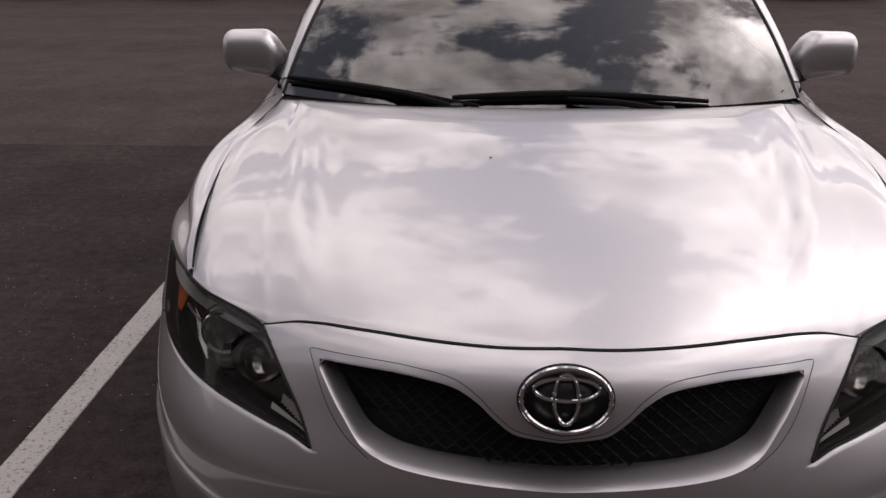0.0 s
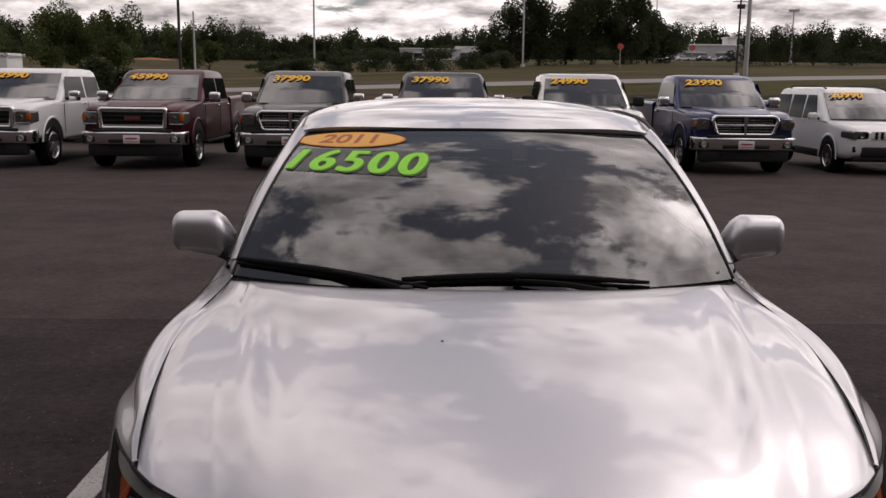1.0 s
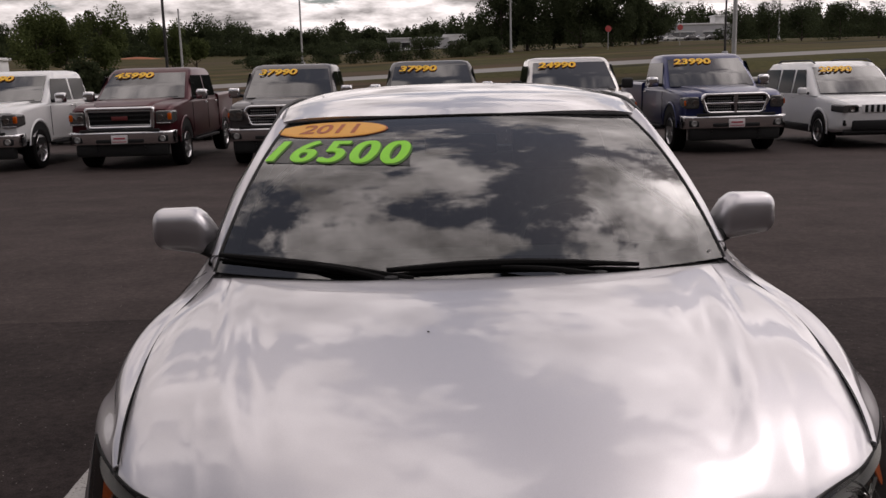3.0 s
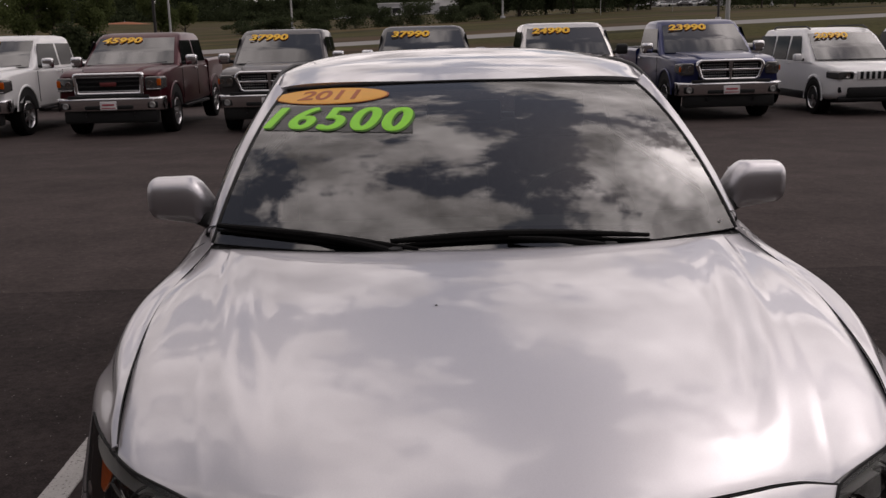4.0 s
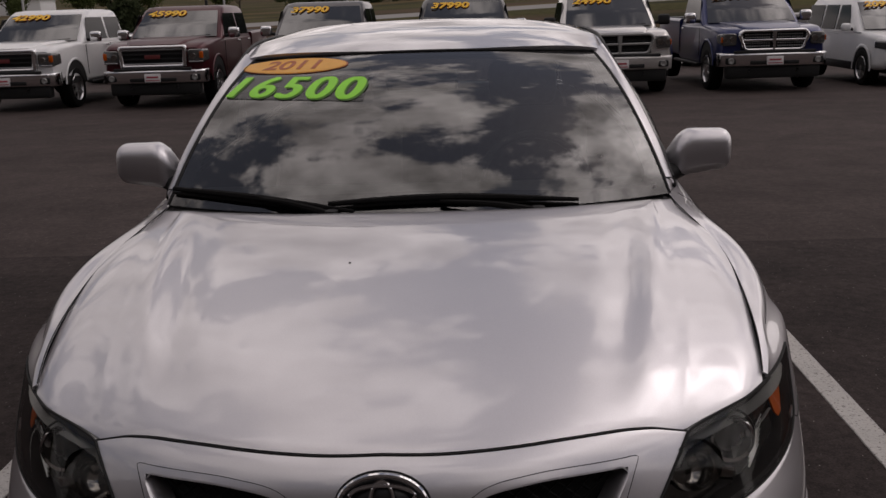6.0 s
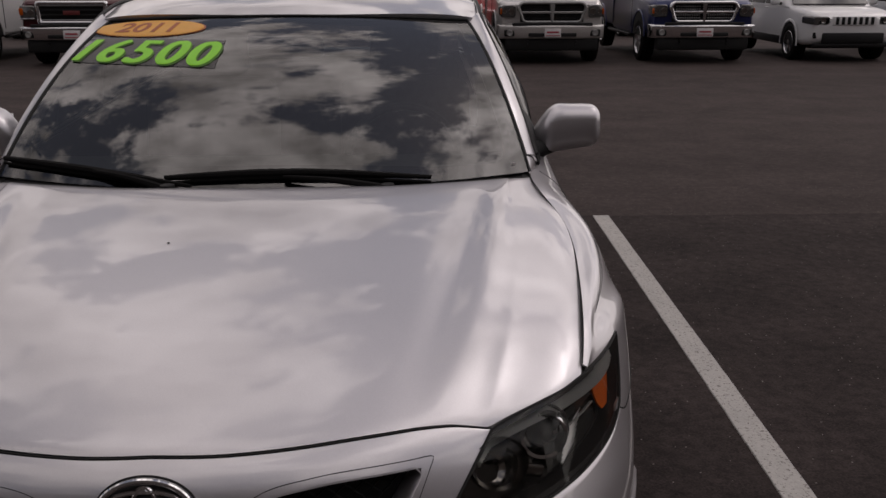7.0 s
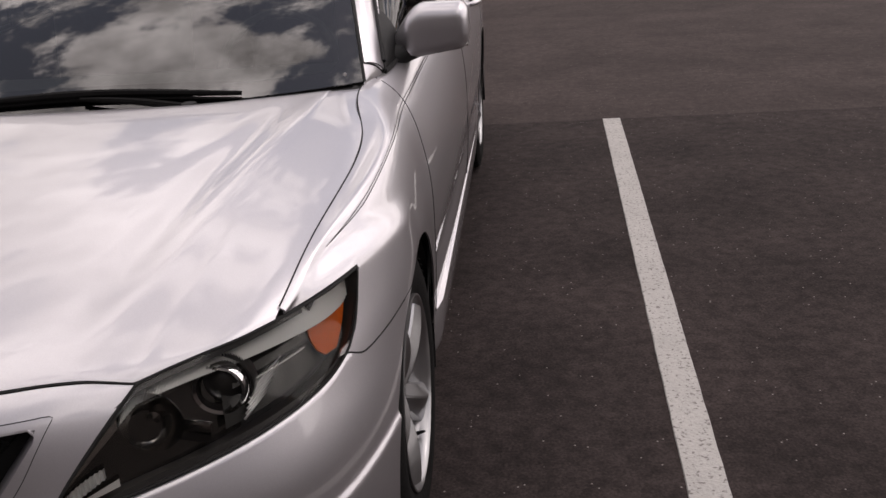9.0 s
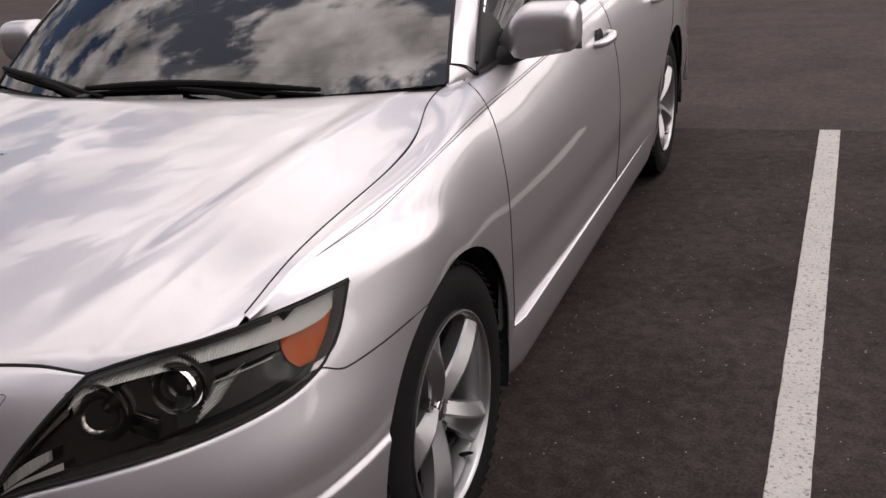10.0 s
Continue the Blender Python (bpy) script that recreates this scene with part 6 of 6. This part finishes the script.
def suv(x, y0, paint, label, price=None, facing=1, height=1.70, length=4.45, name="suv", category="suv", group="row of parked trucks", slots=True, low=False):
    hw = 0.90
    m = pose(x, y0, ground_z(0, y0 + 1.0)) if facing == 1 else pose(x, y0, ground_z(0, y0 - 1.0), 0, 0, 180)
    car = thing(name, label, category, group, m)
    ht = 0.99 if not low else 0.86
    st = [rounded(w, z0, z1, r, y, 5, taper=t) for y, w, z0, z1, r, t in ((0.05, 0.70, 0.45, ht - 0.16, 0.1, 0.02), (0.14, 0.82, 0.36, ht - 0.08, 0.12, 0.03), (0.4, hw - 0.02, 0.32, ht - 0.02, 0.12, 0.05), (0.9, hw, 0.30, ht + 0.03, 0.12, 0.06), (1.35, hw, 0.28, ht + 0.06, 0.10, 0.06), (3.2, hw, 0.28, ht + 0.09, 0.10, 0.05), (length - 0.3, hw - 0.02, 0.34, ht + 0.10, 0.10, 0.05), (length, hw - 0.12, 0.45, ht + 0.02, 0.10, 0.05))]
    bp = part("body", loft(st), paint, car)
    zb = ht + 0.02

    def ring(z, ya, yb, w, r=0.15):
        return [(p[0], (ya + yb) / 2 + p[2], z) for p in rounded(w, -(yb - ya) / 2, (yb - ya) / 2, r, 0, 5)]

    yb = length - (0.15 if not low else 0.85)
    mid = zb + (height - zb) * 0.72
    part("cabin", loft([ring(zb, 1.15, yb, 0.87), ring(mid, 1.74, yb - 0.16, 0.785), ring(height - 0.05, 1.98, yb - 0.26, 0.715), ring(height - 0.01, 2.15, yb - 0.4, 0.60, 0.2), ring(height, 2.4, yb - 0.7, 0.4, 0.2)]), paint, car)
    wl, wr, wtr, wtl = (-0.76, 1.17, zb + 0.05), (0.76, 1.17, zb + 0.05), (0.67, 1.87, height - 0.12), (-0.67, 1.87, height - 0.12)
    slab("windshield", (wl, wr, wtr, wtl), M["truck_glass"], car, "", 0.012, bulge=0.03)
    if price:
        sticker(car, price, wl, wr, wtr, wtl, M["yellow"])
    for sd in (1, -1):
        for ya, yc in ((1.62, 2.35), (2.43, 3.15), (3.23, yb - 0.22)):
            if yc - ya < 0.2:
                continue
            z0, z1 = zb + 0.035, mid + 0.03
            off = 0.5 * (z1 - z0) if ya < 1.7 else 0
            slab("side_window", [(sd * 0.872, ya, z0), (sd * 0.872, yc, z0), (sd * 0.785, yc - 0.04, z1), (sd * 0.785, ya + off, z1)], M["side_pane"], car, "", 0.008, (sd, 0, 0))
        mr = part("wing_mirror", box(0.20, 0.11, 0.15, (sd * 1.0, 1.50, zb + 0.10), 0.05, 3), paint, car)
        part("mirror_arm", tube([(sd * 0.83, 1.52, zb + 0.04), (sd * 0.95, 1.51, zb + 0.07)], 0.03, 8), M["plastic"], mr)
        for ya in (0.88, length - 0.92):
            arch = lathe([(0.0, 0.0), (0.0, 0.39), (0.012, 0.40), (0.014, 0.43), (0.0, 0.45)], 32, at=(hw + 0.003, ya, 0.35))
            for v in arch.verts:
                v.co.x *= sd
                v.co.z = max(v.co.z, 0.30)
            ao = part("wheel_arch", arch, paint, bp)
            ao.data.materials.append(M["gap"])
            for pl in ao.data.polygons:
                if math.hypot(pl.center.y - ya, pl.center.z - 0.35) < 0.385:
                    pl.material_index = 1
            truck_wheel(car, sd * 0.915, ya, 0.345, sd, M["satin"], 5)
        lampb = part("headlamp", loft([rail_loop(sd * 0.70, ht - 0.19, 0.32, 0.15, 0.04, 0.42), rail_loop(sd * 0.655, ht - 0.195, 0.33, 0.16, 0.04, 0.12), rail_loop(sd * 0.63, ht - 0.20, 0.30, 0.14, 0.04, 0.05)]), M["truck_lamp"], car)
        part("lamp_bowl", lathe([(0.03, 0.05), (0.036, 0.03), (0.04, 0)], 16, "y", at=(sd * 0.60, 0.01, ht - 0.20)), M["lamp_bowl"], lampb)
        part("fog_pocket", box(0.20, 0.06, 0.12, (sd * 0.66, 0.09, 0.52), 0.04), M["plastic"], car)
        part("door_handle", box(0.03, 0.16, 0.03, (sd * (hw + 0.01), 2.2, ht - 0.02), 0.01), paint, bp)
        part("rear_lamp", box(0.14, 0.10, 0.30, (sd * 0.74, length - 0.02, ht - 0.08), 0.04), M["red"], car)
        if not low:
            part("roof_rail", tube([(sd * 0.60, 1.9, height - 0.03), (sd * 0.60, 2.1, height + 0.03), (sd * 0.60, yb - 0.6, height + 0.03), (sd * 0.60, yb - 0.4, height - 0.03)], 0.018, 6), M["plastic"], car)
        part("body_cladding", box(0.04, 2.0, 0.16, (sd * (hw - 0.01), 2.2, 0.36), 0.02), M["plastic"], car)
    g = part("grille", box(0.84, 0.05, 0.17, (0, 0.055, ht - 0.20), 0.02), paint, car)
    if slots:
        for k in range(7):
            part("grille_slot", box(0.062, 0.02, 0.14, ((k - 3) * 0.112, 0.028, ht - 0.20), 0.02), M["gap"], g)
    else:
        part("grille_slot", box(0.7, 0.02, 0.10, (0, 0.028, ht - 0.20), 0.02), M["gap"], g)
    part("lower_grille", box(1.2, 0.08, 0.20, (0, 0.06, 0.47), 0.04), M["plastic"], car)
    part("skid_trim", box(1.5, 0.10, 0.08, (0, 0.10, 0.34), 0.03), M["plastic"], car)
    # underbody as one near-black box; its colour carries the shade there
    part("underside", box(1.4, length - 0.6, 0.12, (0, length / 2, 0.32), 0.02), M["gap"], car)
    return car


suv(8.75, 16.45, M["white"], "white compact suv with a seven-slot grille and price sticker", "20990")
suv(11.75, 16.4, M["bluegrey"], "pale blue-grey minivan parked at the row's end", None, 1, 1.75, 4.9, "minivan", "van", slots=False)

# the next row behind, seen through the gaps between the trucks
for bx, by, pn, lb in ((-7.4, 30.5, "white", "white car parked behind the trucks"), (-4.3, 30.5, "pearl", "silver car parked behind the trucks"), (-1.2, 30.5, "white", "white car parked behind the trucks"), (1.6, 29.0, "red", "bright red car parked behind the trucks"), (4.6, 30.5, "pearl", "silver car parked behind the trucks"), (7.4, 30.5, "white", "white car parked behind the trucks"), (10.2, 30.5, "gray", "grey car parked behind the trucks"), (-10.4, 30.5, "gray", "grey car parked behind the trucks")):
    suv(bx, by, M[pn], lb, None, -1, 1.48, 4.6, "parked_car", "car", "cars in the second row", False, True)

# ---------------------------------------------------------------- trees, poles, buildings beyond the lot


def leaf_clumps(centre, radii, n, size, rng, lobes=9):
    """Corners of many small tilted leaf sprays that fill an uneven crown: n quads."""
    lc = np.stack([rng.normal(0, 0.42, lobes), rng.normal(0, 0.42, lobes), rng.uniform(-0.6, 0.72, lobes)], 1)
    lr = rng.uniform(0.30, 0.58, lobes)
    pick = rng.integers(0, lobes, n)
    d = rng.normal(0, 1, (n, 3))
    d /= np.linalg.norm(d, axis=1)[:, None]
    p = (lc[pick] + d * (lr[pick] * rng.random(n) ** 0.42)[:, None]) * np.array(radii) + np.array(centre)
    u = rng.normal(0, 1, (n, 3))
    u /= np.linalg.norm(u, axis=1)[:, None]
    w = np.cross(u, rng.normal(0, 1, (n, 3)))
    w /= np.linalg.norm(w, axis=1)[:, None]
    s = (size * rng.uniform(0.6, 1.3, n))[:, None]
    return np.stack([p - u * s, p - w * s * 0.62 + u * s * 0.1, p + u * s, p + w * s * 0.62 - u * s * 0.15], 1)


def leaf_mesh(name, quads, material, parent=None):
    """One mesh out of many leaf quads."""
    co = np.concatenate(quads).reshape(-1, 3)
    n = len(co) // 4
    me = bpy.data.meshes.new(name)
    me.vertices.add(4 * n)
    me.vertices.foreach_set("co", co.astype(np.float32).ravel())
    me.loops.add(4 * n)
    me.loops.foreach_set("vertex_index", np.arange(4 * n, dtype=np.int32))
    me.polygons.add(n)
    me.polygons.foreach_set("loop_start", np.arange(0, 4 * n, 4, dtype=np.int32))
    me.update(calc_edges=True)
    me.materials.append(material)
    ob = new(name, me)
    ob.parent = parent
    return ob


def tree(x, y, h, spread, mat_leaf, label, seed, n=900, size=0.35, low=0.3, kind="tree", lobes=12):
    rnd = random.Random(seed)
    z = ground_z(x, y)
    t = thing(kind, label, kind, "", Matrix.Translation((x, y, z - 0.05)))
    tb = bmesh.new()
    tube([(0, 0, 0), (0.05 * h * 0.1, 0, h * 0.25), (0, 0.03 * h, h * 0.55), (0.02 * h, 0, h * 0.85)], [h * 0.028, h * 0.022, h * 0.014, h * 0.004], 8, tb)
    for k in range(7):
        a, zz = rnd.uniform(0, 6.28), h * rnd.uniform(low, 0.7)
        tube([(0, 0, zz), (spread * 0.35 * math.cos(a), spread * 0.35 * math.sin(a), zz + 0.12 * h), (spread * 0.7 * math.cos(a), spread * 0.7 * math.sin(a), zz + 0.18 * h)], [h * 0.011, h * 0.007, h * 0.002], 6, tb)
    part("trunk", tb, M["bark"], t)
    q = leaf_clumps((0, 0, h * (low + (1 - low) * 0.5)), (spread, spread, h * (1 - low) * 0.60), n, size, np.random.default_rng(seed), lobes)
    leaf_mesh("crown", [q], mat_leaf, t)
    return t


def at_bearing(az, dist):
    return dist * math.tan(radians(az)) - 0.15, dist


for az, dist, h, sp, n in ((4.9, 150, 10.0, 3.6, 9000), (6.5, 152, 11.0, 3.9, 11000), (8.1, 158, 8.6, 3.0, 7000), (9.7, 150, 11.8, 4.3, 13000), (11.6, 151, 12.0, 4.4, 13000), (13.0, 156, 8.4, 3.4, 8000), (14.3, 165, 7.0, 4.0, 7000), (3.4, 170, 5.2, 3.0, 4000)):
    x, y = at_bearing(az, dist)
    tree(x, y, h, sp, M["leaf2"], "tall dark broadleaf tree beside the road", int(az * 10), n, 0.20, 0.06, lobes=15)
for az, dist, h, sp, n in ((-22.4, 100, 7.8, 2.9, 9000), (-20.9, 103, 6.6, 2.4, 5000), (-18.8, 102, 7.0, 2.3, 6000), (-15.0, 112, 5.6, 2.1, 5000), (-13.6, 116, 4.2, 1.7, 3000), (-26.2, 104, 6.0, 3.0, 5000), (-29.5, 104, 6.4, 3.2, 5000)):
    x, y = at_bearing(az, dist)
    tree(x, y, h, sp, M["leaf"], "leafy green tree at the edge of the field", int(-az * 10), n, 0.15, 0.16, lobes=13)
for az, dist, h, sp in ((-19.9, 45, 2.0, 0.85), (-18.9, 46, 1.5, 0.7), (-3.5, 120, 2.7, 2.6), (-1.8, 122, 2.4, 2.4), (0.2, 122, 2.9, 2.8), (2.4, 124, 2.6, 2.6), (4.4, 124, 2.4, 2.5), (-5.6, 120, 2.1, 2.2), (-8.0, 122, 1.9, 2.6), (-10.0, 121, 1.7, 2.6), (18.8, 118, 4.4, 2.2), (20.6, 120, 4.8, 2.2), (22.4, 118, 4.4, 2.4), (24.4, 118, 4.8, 2.4), (26.4, 118, 4.4, 2.4)):
    x, y = at_bearing(az, dist)
    tree(x, y, h, sp, M["leaf2"], "rounded dark green shrub on the verge", int(az * 7 + 500), 4200, 0.11, 0.0, "shrub", 16)

# far woods: a belt of crowns
rng = np.random.default_rng(5)
crowns = []
for i in range(430):
    az = -34 + 70 * i / 430 + rng.uniform(-0.15, 0.15)
    d = rng.choice((560, 600, 640)) + rng.uniform(-12, 12)
    x, y = at_bearing(az, d)
    h = (13.0 + 2.0 * math.sin(az * 0.9) + 1.6 * math.sin(az * 2.3 + 1) + rng.uniform(-2.2, 2.2)) * (1.0 + 0.30 / (1 + math.exp((9 - az) / 1.5)))
    h *= 1.05 + 0.42 / (1 + math.exp((az + 11) / 1.5))
    crowns.append(leaf_clumps((x, y, ground_z(x, y) + h * 0.5), (rng.uniform(4.5, 7), 5, h * 0.60), 850, 0.62, rng))
    crowns.append(leaf_clumps((x, y - 14, ground_z(x, y - 14) + h * 0.16), (8.0, 4, h * 0.30), 260, 0.8, rng))
tagged(leaf_mesh("woods", crowns, M["leaf2"]), "long belt of dark green woods on the skyline", "woods", kind="stuff")


def pole(name, az, dist, top_el, r, material, label, head=None):
    x, y = at_bearing(az, dist)
    z0 = ground_z(x, y)
    z1 = 1.5 + dist / math.cos(radians(az)) * math.tan(radians(top_el))
    t = thing(name, label, "lamp post", "lamp posts", Matrix.Translation((x, y, z0)))
    h = z1 - z0
    part("pole", tube([(0, 0, -0.1), (0, 0, h * 0.5), (0, 0, h)], [r, r * 0.85, r * 0.65], 12), material, t)
    part("base", lathe([(-0.1, r * 2.4), (0.25, r * 2.4), (0.3, r * 2.0), (0.3, r)], 16, "z"), M["building"], t)
    if head:
        part("lamp_head", box(head, head * 0.5, head * 0.22, (0, 0, h), 0.03), material, t)
        part("lamp_arm", box(head * 1.5, 0.06, 0.06, (0, 0, h - head * 0.25), 0.01), material, t)
    return t


pole("street_lamp", 18.95, 52, 9.5, 0.135, M["steel"], "thick grey steel lamp post", 0.9)
post = pole("street_lamp", 18.35, 66, 5.0, 0.09, M["dark_steel"], "dark bronze lamp post with a flat head and a control box", 0.8)
part("control_box", box(0.55, 0.18, 0.32, (0.0, -0.12, 4.95), 0.03), M["dark_steel"], post, "dark box strapped to the post")
pole("street_lamp", -15.55, 40, 8.5, 0.075, M["dark_steel"], "dark bronze lamp post behind the trucks", 0.8)
pole("street_lamp", -14.5, 75, 4.0, 0.10, M["steel"], "short grey post in the field", None)
pole("street_lamp", -7.3, 150, 8.0, 0.16, M["steel"], "tall pale lamp post across the road", 1.2)
pole("street_lamp", 5.5, 140, 7.5, 0.15, M["steel"], "tall pale lamp post among the trees", 1.2)
pole("street_lamp", 21.1, 160, 4.25, 0.14, M["steel"], "tall pale lamp post with twin heads", 1.6)
pole("street_lamp", -25.6, 62, 7.5, 0.085, M["steel"], "pale grey lamp post at the field", 0.9)
pole("street_lamp", 13.4, 170, 5.6, 0.12, M["steel"], "tall pale lamp post beside the trees", 1.2)


def shed(x, y, w, d, h, material, label, doors):
    z = ground_z(x, y)
    b = thing("building", label, "building", "", Matrix.Translation((x, y, z - 0.5)))
    wall = part("wall", box(w, d, h + 0.5, (0, 0, (h + 0.5) / 2), 0.1), material, b)
    part("roof", box(w + 0.8, d + 0.8, 0.5, (0, 0, h + 0.6), 0.1), M["building_white"], b)
    for dx, dw, dh, mn in doors:
        door = part("opening", box(dw, 0.3, dh, (dx, -d / 2 - 0.05, dh / 2 + 0.5), 0.05), M[mn], wall)
        part("frame", box(dw + 0.5, 0.2, 0.35, (dx, -d / 2 - 0.1, dh + 0.65), 0.05), M["building_white"], door)
    return b


def road_sign(az, dist, h, label):
    x, y = at_bearing(az, dist)
    t = thing("road_sign", label, "sign", "", Matrix.Translation((x, y, ground_z(x, y))))
    part("post", tube([(0, 0, -0.1), (0, 0, h)], 0.04, 8), M["steel"], t)
    plate = bmesh.new()
    ring = [[(0.42 * math.cos(math.pi * (k + 0.5) / 4), yy, h + 0.42 * math.sin(math.pi * (k + 0.5) / 4)) for k in range(8)] for yy in (-0.05, -0.07)]
    part("plate", loft(ring, bm=plate), M["red"], t, "plain red eight-sided plate", smooth=False)


road_sign(11.4, 118, 2.6, "red eight-sided road sign on a steel post")
road_sign(15.6, 128, 2.4, "red eight-sided road sign near the showroom")

mx, my = at_bearing(-17.2, 430)
bm = sheet(lambda u, v: Vector((mx + 32 * (u - 0.5), my + 9 * (v - 0.5), ground_z(mx, my) - 0.2 + 1.3 * math.sin(math.pi * u) ** 0.8 * math.sin(math.pi * v) * (0.8 + 0.2 * math.sin(9 * u + 4 * v)))), 24, 8)
tagged(part("earth_mound", bm, mat("red clay", (0.34, 0.12, 0.055), 0.9, noise_scale=0.6, amount=0.3)), "low mound of bare orange clay in the field", "earth mound", kind="structure")

bx, by = at_bearing(-0.2, 470)
shed(bx, by, 30, 22, 5.6, M["building"], "long grey metal workshop building", ((-6, 4, 3.6, "gap"), (-0.5, 4, 3.6, "gap"), (8, 5, 3.2, "gap"), (-13, 1.6, 2.6, "gap")))
bx, by = at_bearing(2.55, 474)
shed(bx, by, 20, 22, 6.0, M["building_white"], "white showroom building with dark windows", ((-5, 7, 3.2, "truck_glass"), (4, 7, 3.2, "truck_glass")))
bx, by = at_bearing(16.3, 330)
shed(bx, by, 26, 16, 5.2, M["building"], "grey showroom building beyond the road", ((-6, 8, 2.6, "truck_glass"), (5, 8, 2.6, "truck_glass")))
bx, by = at_bearing(17.6, 326)
shed(bx, by, 3.2, 6, 8.0, M["building_white"], "white sign tower beside the showroom", ((0, 1.4, 1.4, "plate_red"),))
bx, by = at_bearing(-25.5, 160)
shed(bx, by, 9, 6, 2.6, M["building_white"], "low white shed at the field's edge", ((0, 2, 1.8, "gap"),))

# cars on the far forecourts, a few strokes each
rnd = random.Random(11)
for i in range(26):
    az = (-4.6 + 0.32 * i) if i < 18 else 13.2 + 0.6 * (i - 18)
    x, y = at_bearing(az, (410 if i < 18 else 290) + rnd.uniform(-8, 8))
    z = ground_z(x, y)
    pm = M[rnd.choice(("white", "white", "pearl", "gray", "white", "maroon"))]
    c = thing("distant_car", "small parked car on a distant forecourt", "car", "distant cars", pose(x, y, z, 0, 0, rnd.uniform(60, 110)))
    part("body", loft([rounded(w, 0.3, z1, 0.15, yy, 3) for yy, w, z1 in ((-2.2, 0.7, 0.8), (-1.9, 0.9, 0.95), (1.9, 0.9, 1.0), (2.2, 0.75, 0.9))]), pm, c)
    part("cabin", loft([rounded(w, 0.9, z1, 0.15, yy, 3, taper=0.1) for yy, w, z1 in ((-1.3, 0.8, 1.0), (-0.5, 0.8, 1.5), (1.0, 0.8, 1.5), (1.8, 0.8, 1.0))]), M["truck_glass"], c)
    for wx in (-0.85, 0.85):
        for wy in (-1.35, 1.35):
            part("wheel", lathe([(-0.1, 0.0), (-0.1, 0.33), (0.1, 0.33), (0.1, 0.0)], 12, at=(wx, wy, 0.33)), M["rubber"], c)

# unseen wall added behind the camera; blocks low sky to darken front panels
shed(0, -17, 320, 12, 9.5, M["brick"], "long plain wall added out of view to darken reflections", ())
